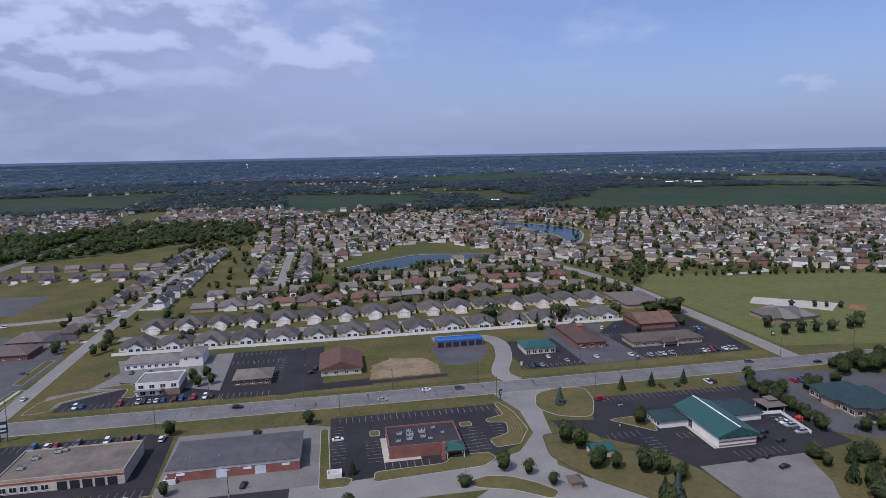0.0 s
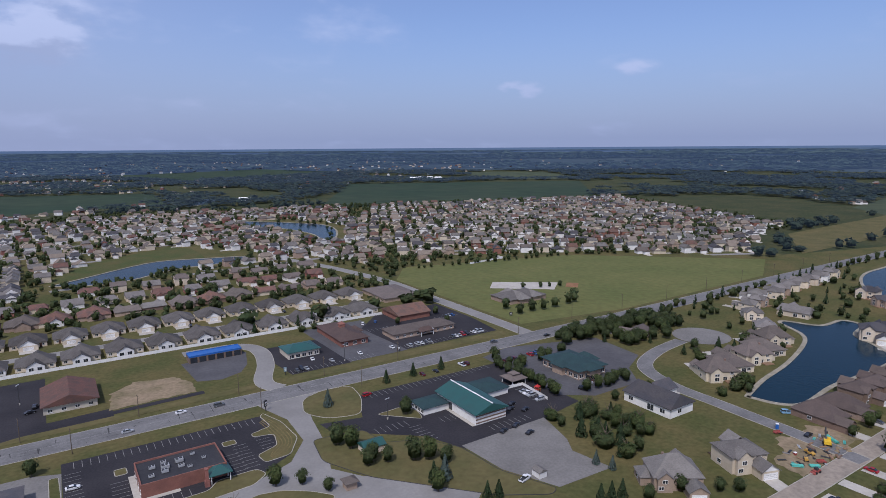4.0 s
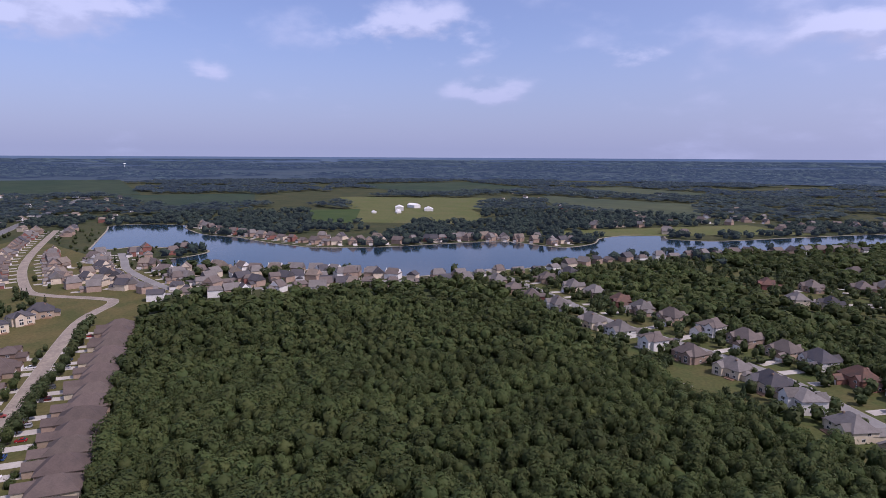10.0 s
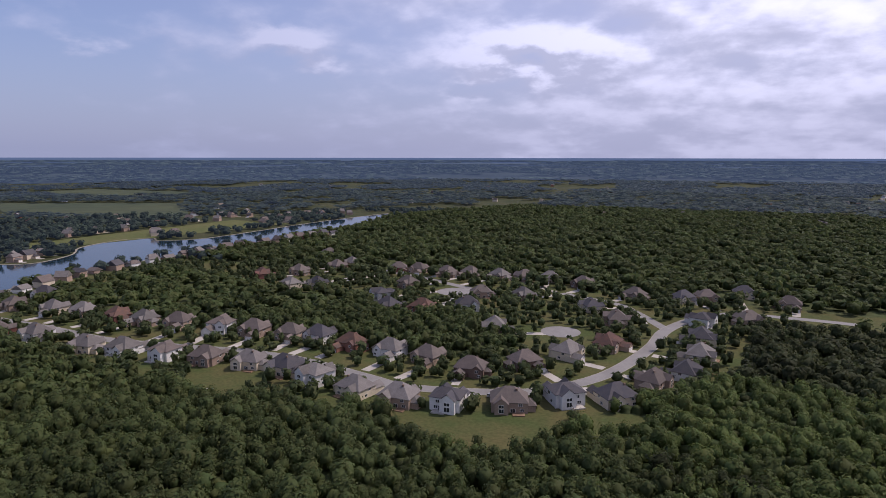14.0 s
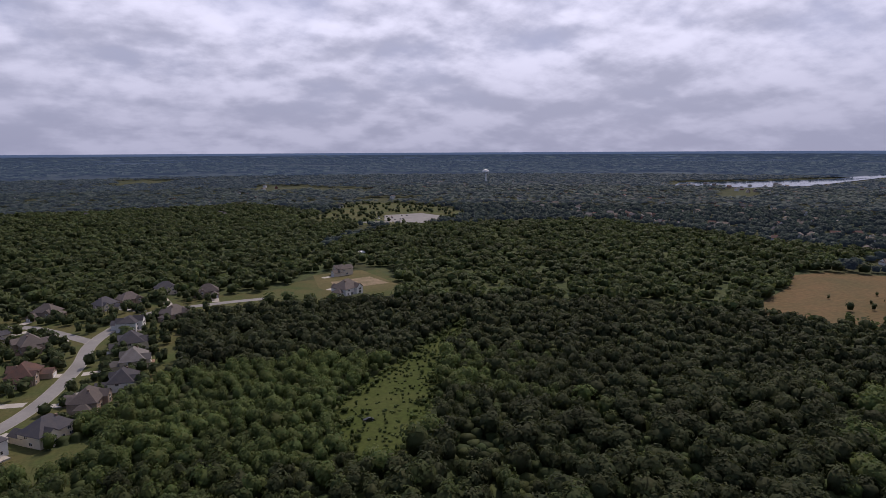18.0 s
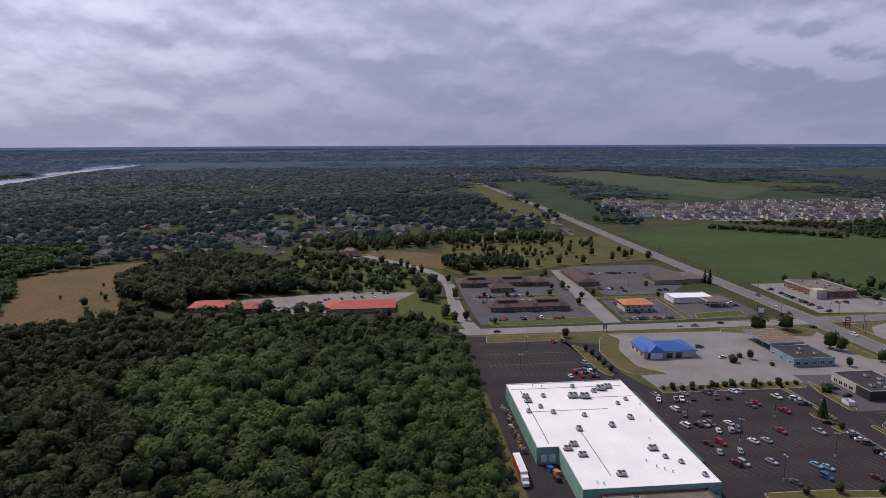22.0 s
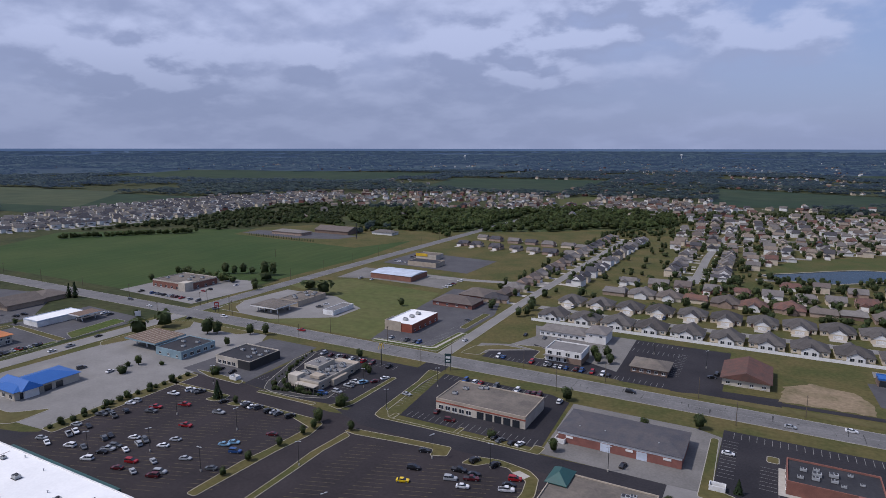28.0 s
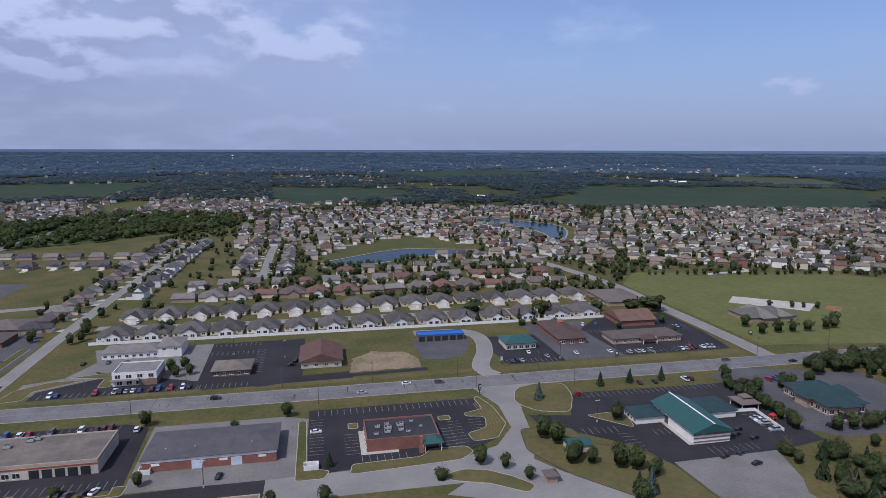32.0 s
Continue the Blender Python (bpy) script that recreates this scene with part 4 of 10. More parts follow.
        if style == "back":
            [add_window(root, q, y1 + 2.6, 0.4, 2.4, 2.0, 180) for q in (-2.0, 2.0)]
        add_window(root, x1, 1.0, 0.9, 1.8, 1.4, 90)
        add_window(root, x0 - (3.6 if style == "estate" else 0), 1.0, 0.9, 1.8, 1.4, -90)
        if h > 4:
            for xx in (x0 + 3.4, x1 - 3.0):
                add_window(root, xx, y0 - (1.2 if xx < 0 else 0), 3.3, 1.8, 1.4)
                if xx < 0:
                    add_window(root, xx, y1, 3.3, 1.8, 1.4, 180)
            add_window(root, x1, -1.5, 3.5, 1.8, 1.4, 90)
        if style in ("estate", "villa"):
            c = Mesh()
            c.box(x0 + 4.6, 1.2, h, x0 + 5.5, 2.0, h + rise * 0.92)
            part("chimney", c, BRICK_BROWN, root)
    HOUSES[key] = root
    return root, True


HRNG = random.Random(11)
DRIVES = Mesh()
FAR_ROWS = []


def house(x, y, turn, style="villa", wall="white", roof="grey", detail=2, group="", scale=1.0, mirror=False, drive=9.0):
    if any(inside(x + a, y + b, LAKE) for a, b in ((0, 0), (7, 0), (-7, 0), (0, 7), (0, -7))):
        return None
    if detail < 2 and math.hypot(x, y) > 505:
        FAR_ROWS.append((x, y, turn, wall, roof, style))
        return None
    ob, fresh = house_proto(style, wall, roof, detail)
    m = pose(x, y, 0, 0, 0, turn) @ Matrix.Diagonal((-scale if mirror else scale, scale, scale, 1))
    if not fresh:
        ob = copy_thing(ob, m)
    ob.matrix_basis = m
    claim(x, y, 8.0 * scale)
    if group:
        ob["group"] = group
    if drive:
        d, g = {"villa": (15.0, (-5.2, 0.0, 5.0)), "ranch": (10.5, (1.6, 7.0, 5.0)), "two": (10.0, (0.4, 5.6, 5.5)), "estate": (12.5, (2.0, 7.6, 6.0)), "back": (15.5, (-5.4, 3.4, 3.4)), "duplex": (15.5, (-4.4, 4.4, 5.0))}.get(style, (17.0, (-5.5, -0.1, 5.0)))
        ca, sa = math.cos(radians(turn)), math.sin(radians(turn))
        q = []
        for lx, ly in ((g[0], -d / 2 - g[2] - drive), (g[1], -d / 2 - g[2] - drive), (g[1], -d / 2 - g[2]), (g[0], -d / 2 - g[2])):
            lx = -lx if mirror else lx
            q.append((x + (lx * ca - ly * sa) * scale, y + (lx * sa + ly * ca) * scale, 0.115))
        DRIVES.face(q if not mirror else q[::-1])
    return ob


def pick(options):
    return HRNG.choice(options)


def row(a, b, n, turn, styles, walls, roofs, detail=2, group="", jitter=1.0, drive=9.0):
    """n houses from a to b, all facing the same way."""
    for i in range(n):
        t = i / max(n - 1, 1)
        house(a[0] + (b[0] - a[0]) * t + HRNG.uniform(-jitter, jitter), a[1] + (b[1] - a[1]) * t + HRNG.uniform(-jitter, jitter), turn + HRNG.uniform(-2, 2),
              pick(styles), pick(walls), pick(roofs), detail, group, HRNG.uniform(0.95, 1.05), HRNG.random() < 0.5, drive)


def along(line, side, gap, pitch, styles, walls, roofs, detail=2, group="", skip=(), start=10.0, avoid=()):
    """Houses along one side of a street, facing it."""
    acc, nxt, k = 0.0, start, 0
    for (ax, ay), (bx, by) in zip(line, line[1:]):
        l = math.hypot(bx - ax, by - ay)
        while nxt < acc + l:
            t = (nxt - acc) / l
            x, y = ax + (bx - ax) * t, ay + (by - ay) * t
            nx, ny = -(by - ay) / l * side, (bx - ax) / l * side
            hx, hy = x + nx * gap, y + ny * gap
            if k not in skip and not any(inside(hx, hy, q) for q in avoid):
                house(hx, hy, math.degrees(math.atan2(ny, nx)) - 90 + HRNG.uniform(-6, 6), pick(styles), pick(walls), pick(roofs), detail, group, HRNG.uniform(0.94, 1.06) * (1.14 if "estate" in styles else 1.0), HRNG.random() < 0.5, gap - 14.5)
            nxt += pitch * HRNG.uniform(0.93, 1.07)
            k += 1
        acc += l


def far_houses(name, spots, label, rng):
    """Houses far off, joined. Spots of x, y, turn."""
    m = Mesh()
    for x, y, turn, *look_ in spots:
        X, Y, Z, f = land(x, y)
        claim(x, y, 6.0)
        w, d, h, rise = rng.uniform(9, 13), rng.uniform(7.6, 9.8), rng.choice((3.2, 5.4, 5.8)), rng.uniform(2.6, 3.8)
        ca, sa = math.cos(radians(turn)) * f, math.sin(radians(turn)) * f
        k = len(m.v)
        wm, rm = rng.choice((0, 0, 0, 1, 1, 2, 9)), rng.choice((3, 3, 4, 5, 7, 7, 8))
        if not look_ and rng.random() < 0.35:
            turn += 90
            ca, sa = math.cos(radians(turn)) * f, math.sin(radians(turn)) * f
        if look_:
            wm, rm = {'white': 0, 'beige': 1, 'red': 9}.get(look_[0], 2), {'brown': 4, 'dark': 5, 'tan': 7, 'red': 8}.get(look_[1], 3)
            if look_[2] in ('villa', 'ranch', 'back', 'duplex'):
                w, d, h = w + 3, d + 2, 3.0
            if look_[2] == 'estate':
                w, d, h, rise = w + rng.uniform(-1, 3), d + 2, 5.2, 5.0
                turn += rng.uniform(-22, 22)
                ca, sa = math.cos(radians(turn)) * f, math.sin(radians(turn)) * f
        m.box(-w / 2, -d / 2, 0, w / 2, d / 2, h, wm)
        m.gable_wall(-w / 2, -d / 2, w / 2, d / 2, h, rise, wm)
        m.hip(-w / 2, -d / 2, w / 2, d / 2, h, rise, 0.4, rm, inset=rng.choice((0.0, 2.5)))
        if math.hypot(x, y) < 1300:
            sx = rng.choice((-1, 1)) * w * 0.2
            m.box(sx - 3, -d / 2 - 5, 0, sx + 3, -d / 2, 2.8, wm)
            m.face([(sx - 3, -d / 2 - 5, 2.8), (sx + 3, -d / 2 - 5, 2.8), (sx, -d / 2 - 5, 4.8)], wm)
            m.hip(sx - 3, -d / 2 - 5, sx + 3, -d / 2 + 1.5, 2.8, 2.0, 0.3, rm, inset=0.0)
            m.box(sx - 2.4, -d / 2 - 5.08, 0, sx + 2.4, -d / 2 - 5, 2.2, 0)
            m.box(sx - 2.6, -d / 2 - 12, 0, sx + 2.6, -d / 2 - 5.1, 0.12, 6)
        m.v[k:] = [(X + a * ca - b * sa, Y + a * sa + b * ca, Z + c * f) for a, b, c in m.v[k:]]
    return thing(name, m, [SIDING_WHITE, SIDING_BEIGE, BRICK_TAN, SHINGLE_GREY, SHINGLE_BROWN, SHINGLE_DARK, CONCRETE, SHINGLE_TAN, SHINGLE_RED, BRICK_RED], label=label, category="houses", kind="stuff")

# ---- the land ----
def ground_sheet():
    dist = [0, 60, 120, 200, 300, 420, 560, 720, 900, 1100, 1300, 1550, 1800, 2000, 2200, 2450, 2750, 3100, 3500, 4000, 4700, 5600, 7000, 9000, 12000, 17000, 26000, 60000]
    m = Mesh()
    n = 144
    rings = []
    for d in dist:
        ring = []
        for k in range(n):
            a = k * math.tau / n
            x, y, z, s = land(d * math.cos(a), d * math.sin(a))
            ring.append((x, y, z))
        rings.append(ring)
    # rings past 3100 m take the materials that glow with painted haze
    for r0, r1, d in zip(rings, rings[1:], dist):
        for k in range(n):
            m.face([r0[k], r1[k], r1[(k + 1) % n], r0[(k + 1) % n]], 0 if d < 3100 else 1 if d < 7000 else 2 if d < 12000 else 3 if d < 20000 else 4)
    return thing("ground", m, [SCRUB, *BACKDROPS], label="green and tan farmland and suburb ground reaching the skyline, haze painted on its far rings", category="ground", kind="structure")


ground_sheet()

WOOD_MAIN = [(-349, 36), (-217, 33), (-60, 30), (90, 30), (180, 50), (296, 55), (370, 60), (475, 57), (510, 12), (505, -66), (522, -165), (500, -216), (431, -222), (304, -216), (237, -210), (134, -224), (64, -246), (28, -288),
             (-10, -338), (-18, -400), (-20, -448), (-70, -466), (-130, -440), (-175, -430), (-210, -470), (-215, -560), (-200, -700), (-360, -860), (-700, -760), (-720, -340), (-560, -335), (-440, -285), (-450, -208), (-402, -160), (-396, -50), (-380, 15)]
WOOD_SOUTH = [(-100, -510), (-40, -515), (60, -515), (110, -545), (300, -550), (420, -500), (540, -520), (548, -700), (590, -980), (420, -1350), (-250, -1350), (-380, -980), (-210, -720), (-200, -600)]
WOOD_INNER = [(505, -292), (330, -298), (160, -302), (112, -322), (112, -360), (150, -390), (205, -384), (250, -412), (300, -425), (330, -412), (420, -420), (500, -440)]
WOOD_NORTH = [(-640, 800), (-520, 720), (-400, 725), (-327, 770), (-278, 800), (-233, 850), (-173, 872), (-130, 940), (-150, 1060), (-243, 1130), (-356, 1120), (-440, 1010), (-560, 955), (-650, 920)]
MEADOW_STRIP = [(-202, -352), (-180, -322), (-155, -296), (-138, -272), (-120, -242), (-104, -218), (-86, -196), (-70, -186), (-58, -200), (-62, -240), (-82, -266), (-110, -288), (-145, -312), (-180, -340)]
LAWN_GAPS = [[(253, -240), (239, -244), (216, -234), (210, -216), (215, -207), (232, -205)], [(150, -236), (137, -222), (122, -213), (107, -205), (89, -206), (97, -234), (123, -236)], [(114, -232), (106, -208), (92, -210), (77, -208), (70, -218), (59, -237), (41, -239), (24, -259), (28, -272), (56, -262), (92, -242)]]
WOODS = [WOOD_MAIN, WOOD_SOUTH, WOOD_INNER, WOOD_NORTH]

sheet("town_ground", [(-360, 36), (90, 32), (180, 52), (480, 62), (560, 20), (1000, 250), (640, 340), (560, 1150), (100, 1250), (-500, 1000), (-560, 560), (-380, 380)], GRASS, 0.02, "mown and sun-dried town grass")
sheet("south_lawns", [(520, -160), (560, -250), (545, -500), (300, -560), (60, -520), (-70, -520), (-230, -560), (-220, -440), (-60, -440), (-22, -330), (24, -275), (134, -210), (237, -190), (304, -204), (431, -212)], LAWN, 0.022, "green lawns round large houses")
for nm, poly in (("woodland_floor", WOOD_MAIN), ("woodland_floor", WOOD_SOUTH), ("woodland_floor", WOOD_INNER), ("woodland_floor", WOOD_NORTH)):
    sheet(nm, poly, WOODFLOOR, 0.03, "dark leaf-littered woodland floor")
for k, gap_ in enumerate(LAWN_GAPS):
    sheet("back_lawn", rounded(gap_, 5), LAWN, 0.036 + 0.004 * k, "mown back lawn at the wood's edge", "lawn")
sheet("meadow", MEADOW_STRIP, WEEDS, 0.045, "rough green meadow strip between the woods", "meadow")
HAYFIELD = [(-380, -250), (-426, -282), (-490, -302), (-543, -332), (-586, -324), (-616, -282), (-649, -220), (-662, -181), (-631, -197), (-583, -237), (-512, -234), (-445, -194), (-412, -200)]
sheet("hay_field", HAYFIELD, HAY, 0.05, "dry tan hay field at the wood's edge", "field")
sheet("sports_field", [(244, 300), (242, 466), (275, 512), (454, 472), (600, 337), (520, 294), (330, 288)], PALEFIELD, 0.04, "wide mown green sports field", "field")
sheet("crop_field", [(-384, 300), (-760, 296), (-860, 470), (-700, 600), (-560, 660), (-400, 640), (-384, 520), (-384, 430)], CROP, 0.05, "level dark green soybean field", "field")
sheet("tan_meadow", [(-611, -26), (-560, 44), (-600, 54), (-640, 50), (-680, -18), (-660, -40)], HAY, 0.046, "tan rough meadow behind offices", "field")
sheet("scrub_meadow", [(-665, -110), (-605, -30), (-556, 42), (-462, 26), (-470, -60), (-560, -110)], MEADOW, 0.043, "green rough grass with scattered bushes", "field")
sheet("old_orchard_field", [(-500, 70), (-560, 150), (-590, 266), (-745, 266), (-740, 60), (-640, 50), (-560, 46)], GRASS, 0.04, "tan rough grass with scattered trees", "field")
VERGE = [(-400, 20), (-470, 16), (-540, 2), (-548, -70), (-525, -86), (-480, -60), (-410, -8)]
sheet("green_verge_field", VERGE, MEADOW, 0.045, "bright green rough grass by a drive", "field")
sheet("office_lawn", [(-412, -4), (-372, 28), (-371, 40), (-400, 37), (-450, 36), (-436, 16)], MEADOW, 0.052, "bright green lawn by the red-roofed office", "grass")
sheet("grass_lot", [(-300, 286), (-215, 286), (-215, 330), (-235, 410), (-330, 420), (-372, 380), (-320, 362), (-262, 340)], OLIVE, 0.035, "open mown green lot beside the road", "grass")

# farmland beyond the town, in large plots
FIELDS = [
    ((425, 1110), (813, 1816), (1500, 1480), (1040, 975), CROP, "dark green soybean field far off"),
    ((1380, 1720), (1571, 2408), (1900, 2105), (1640, 1560), OLIVE, "pale stubble field far off"),
    ((662, 332), (1127, 343), (1140, 440), (800, 420), DRYGRASS, "tan unmown grass field beside the highway"),
    ((880, 470), (1230, 440), (1366, 817), (1100, 940), SCRUB, "scrubby rough field"),
    ((1140, 440), (1900, 480), (1800, 640), (1230, 530), DRYGRASS, "dry field by the quarry"),
    ((1047, -238), (960, -423), (1578, -722), (1733, -334), OLIVE, "green pasture beyond the lake"),
    ((910, -864), (1189, -1127), (1632, -935), (1240, -740), LAWN, "green crop field beyond the lake"),
    ((1462, 93), (1530, -90), (1959, -118), (1980, 284), CROP, "green crop field beyond the lake"),
    ((1030, -150), (1050, -225), (1320, -300), (1330, -190), CROP, "green crop field behind the lake houses"),
    ((765, -480), (830, -500), (800, -860), (665, -850), OLIVE, "open grass along the far shore"),
    ((-1160, 600), (-1400, 560), (-1800, 900), (-1150, 1000), CROP, "green crop field behind the estate"),
    ((-960, 190), (-1900, 222), (-1900, 262), (-960, 262), LAWN, "pale green roadside field"),
    ((-900, 296), (-1900, 300), (-1900, 480), (-1100, 380), CROP, "green roadside field"),
    ((-1200, 700), (-2400, 500), (-2600, 900), (-1500, 1000), OLIVE, "pale green field"),
    ((-500, 1500), (-900, 1500), (-1100, 2100), (-500, 2200), CROP, "pale field north of the town"),
    ((-116, 1307), (205, 1400), (229, 1746), (-162, 1900), CROP, "green field beyond the houses"),
    ((-383, 1179), (-331, 1236), (-376, 1467), (-437, 1337), LAWN, "bright green park"),
    ((-1200, 1700), (-2300, 1400), (-2700, 2200), (-1300, 2500), CROP, "dark green far field"),
    ((400, 2300), (1200, 2700), (1000, 3400), (200, 3000), CROP, "far field"),
    ((1800, -600), (2500, -500), (2600, -1100), (1900, -1100), CROP, "far field"),
    ((2000, 200), (3200, 400), (3200, 900), (2000, 700), CROP, "far field"),
    ((1500, -1200), (2000, -1200), (2000, -1500), (1500, -1500), OLIVE, "far field"),
]
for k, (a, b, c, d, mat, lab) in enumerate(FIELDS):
    # fields past 1450 m switch to the copies with painted haze
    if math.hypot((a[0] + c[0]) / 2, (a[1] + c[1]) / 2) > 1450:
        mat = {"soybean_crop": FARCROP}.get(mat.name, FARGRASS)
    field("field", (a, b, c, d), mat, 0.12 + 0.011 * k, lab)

STONE = material("pale_riprap", (0.3, 0.27, 0.21), 0.95, vary=0.3, scale=0.8, second=(0.2, 0.18, 0.13), second_scale=0.2)

# ---- water ----
def lake(name, pts, label, rim=True, z=0.06, water=WATER):
    o = smooth(pts + [pts[0]], 5)[:-1]
    m = Mesh()
    m.face([(x, y, z) for x, y in o])
    ob = thing(name, m, water, label=label, category="water", kind="structure")
    if rim:
        k = Mesh()
        kerb_line(k, o, 0, 2.4, 0.3, True)
        thing("shore", k, STONE, label="pale stone edging along the water", category="shore", kind="structure")
    return ob


lake("water_pond", [(253, 150), (257, 137), (268, 131), (300, 134), (340, 132), (368, 135), (384, 150), (396, 166), (422, 173), (424, 186), (400, 188), (392, 206), (384, 205), (372, 186), (354, 175), (313, 163), (279, 157)], "still dark blue pond between houses", water=RIPPLED)
lake("water_canal", [(496, 172), (520, 182), (573, 199), (634, 221), (719, 233), (788, 256), (735, 256), (659, 250), (599, 246), (545, 224), (508, 192)], "narrow blue canal beside the highway", water=RIPPLED)
LAKE = [(1114, 167), (1054, 160), (876, 152), (842, 148), (838, 122), (855, 97), (835, 73), (828, 35), (783, 13), (747, 37), (734, 66), (715, 80), (690, 55), (658, 0), (620, -85), (575, -140), (552, -172), (553, -215), (554, -260), (556, -310), (568, -351), (582, -391), (580, -440), (574, -516),
        (566, -600), (552, -680), (538, -755), (532, -850), (545, -930), (583, -1101)]
LAKE += [(600, -1110), (632, -965), (644, -838), (651, -681), (664, -632), (695, -602), (724, -617), (748, -585), (734, -517), (689, -472), (671, -417), (703, -393), (746, -372), (754, -335), (752, -252), (751, -198), (764, -142), (780, -105), (803, -88), (844, -58), (906, -25), (957, 20), (1042, 46), (1095, 52), (1134, 128)]
lake("water_lake", LAKE, "long blue lake lined with houses")
claim_poly(LAKE)
lake("water_pond_north", [(-14, 613), (15, 637), (55, 671), (86, 686), (130, 676), (166, 664), (152, 640), (118, 636), (87, 631), (47, 601), (13, 597)], "blue pond among houses", water=RIPPLED)
lake("water_pond_far", [(247, 1000), (273, 972), (314, 922), (341, 871), (330, 800), (290, 717), (280, 730), (289, 790), (277, 860), (254, 900), (235, 960)], "blue pond among houses", water=RIPPLED)
lake("water_pond_far", [(234, 1390), (275, 1480), (330, 1465), (250, 1325)], "small pond beyond the houses", water=RIPPLED)
rm = Mesh()
rv = [(-1600, -1400), (-1800, -1545), (-2082, -1440), (-2477, -1395), (-3350, -1577), (-3769, -1630), (-4080, -1535), (-3344, -1357), (-2788, -1350), (-1963, -1163), (-1722, -1200)]
rm.face([(land(x, y)[0], land(x, y)[1], land(x, y)[2] + 1.2) for x, y in rv])
thing("water_reservoir", rm, WATER, label="pale far reservoir among woods", category="water", kind="structure")
FAR_CLEARING = [(-255, -1000), (-300, -970), (-395, -850), (-440, -860), (-560, -950), (-600, -1100), (-570, -1290), (-440, -1300), (-400, -1200), (-290, -1060)]

# ---- roads ----
road("road_main", [(-1850, 268), (-1077, 278), (-629, 275), (-360, 275), (0, 275), (326, 276), (503, 280), (798, 285), (1038, 300), (1900, 330)], 15, OLDROAD, "wide grey patched highway with white lines", curve=True)
road("road_west", [(-365, 1000), (-366, 700), (-366, 400), (-364, 283)], 13, OLDROAD, "grey two-lane side road")
road("road_store", [(-361, 267), (-361, 150), (-361, 70), (-361, 36)], 12, ROADGREY, "pale concrete access road by the car park", curve=False)
road("road_office", [(-366, 46), (-395, 42), (-438, 41), (-500, 42), (-560, 25), (-640, -32)], 9, ROADGREY, "pale lane past offices")
road("road_villas", [(-162, 283), (-163, 330), (-165, 400), (-166, 480), (-166, 620), (-168, 770)], 7.5, ROADGREY, "pale residential street")
road("road_cross", [(-330, 462), (-245, 464), (-166, 482)], 8, ROADGREY, "pale residential street")
road("road_cul_de_sac", [(-61, 545), (-62, 620), (-63, 714), (-55, 900), (-48, 1053)], 7.5, ROADGREY, "pale residential street")
road("road_villa_row", [(-150, 408), (-60, 404), (60, 404), (170, 406), (228, 420)], 8, ROADGREY, "pale street between villas")
road("road_east", [(234, 283), (234, 340), (233, 400), (232, 470), (215, 560), (190, 640)], 10, ROADGREY, "pale side road by the sports field")
road("road_court", [(232, 92), (234, 120), (235, 152), (236, 178), (246, 202), (270, 214), (300, 219)], 8, OLDROAD, "curved grey residential court")
road("road_terrace", [(90, 97), (163, 95), (234, 95), (335, 97), (467, 98), (528, 84), (548, 98), (575, 140), (614, 163), (775, 200), (1078, 232)], 8, DUSTY, "pale dusty residential street under repair")
road("road_south", [(565, -258), (520, -257), (417, -257), (355, -254), (300, -262), (257, -270), (216, -271), (168, -262), (144, -258), (104, -268), (78, -283), (54, -318), (38, -373), (32, -416), (14, -458), (-10, -482), (-56, -486), (-88, -484)], 8, ROADGREY, "pale winding residential street")
road("road_south_court", [(32, -420), (59, -464), (76, -482), (120, -500)], 7, ROADGREY, "pale residential street")
road("road_south_inner", [(366, -560), (340, -545), (262, -516), (212, -494), (188, -482)], 8, ROADGREY, "pale residential street")


def bulb(x, y, r, mat=None):
    claim(x, y, r + 2)
    o = [(x + r * math.cos(k * math.tau / 24), y + r * math.sin(k * math.tau / 24)) for k in range(24)]
    m = Mesh()
    m.face([(a, b, 0.145) for a, b in o])
    return thing("road_turning_circle", m, mat or ROADGREY, label="round pale concrete turning circle", category="road", kind="structure")


bulb(318, 218, 17, GRAVEL), bulb(95, -386, 13), bulb(205, -470, 15), bulb(-62, 565, 12)

# ---- car parks, verges and yards ----
LIFT = [0.05]


def ragged(poly, amount, seed):
    """An outline with an uneven, worn edge."""
    rng, out = random.Random(seed), []
    for (ax, ay), (bx, by) in zip(poly, poly[1:] + poly[:1]):
        n = max(int(math.hypot(bx - ax, by - ay) / 2.5), 1)
        for k in range(n):
            out.append((ax + (bx - ax) * k / n + rng.uniform(-amount, amount) * 0.5, ay + (by - ay) * k / n + rng.uniform(-amount, amount) * 0.5))
    return out


def paving(name, poly, mat, label):
    claim_poly(list(poly))
    LIFT[0] += 0.0012
    return sheet(name, poly, mat, LIFT[0], label, "paving")


paving("pavement_store_lot", [(-352, 38), (-20, 38), (-20, 192), (-150, 196), (-170, 192), (-228, 198), (-262, 196), (-262, 120), (-280, 110), (-345, 100)], BROWNASPHALT, "dark brown-grey store car park asphalt")
paving("pavement_store_drive", [(-352, 96), (-336, 96), (-330, 118), (-285, 112), (-262, 118), (-262, 104), (-282, 104), (-300, 98)], ASPHALT, "dark curved asphalt drive")
paving("pavement_carcare", [(-349, 128), (-345, 258), (-280, 258), (-262, 205), (-262, 122), (-283, 120), (-300, 122), (-330, 126)], ROADGREY, "pale concrete forecourt")
paving("pavement_fuel", [(-345, 196), (-345, 260), (-275, 262), (-262, 240), (-262, 196)], ROADGREY, "pale grey forecourt concrete")
paving("pavement_vet", [(-272, 198), (-268, 258), (-232, 258), (-228, 200), (-252, 196)], GREYASPHALT, "grey asphalt yard")
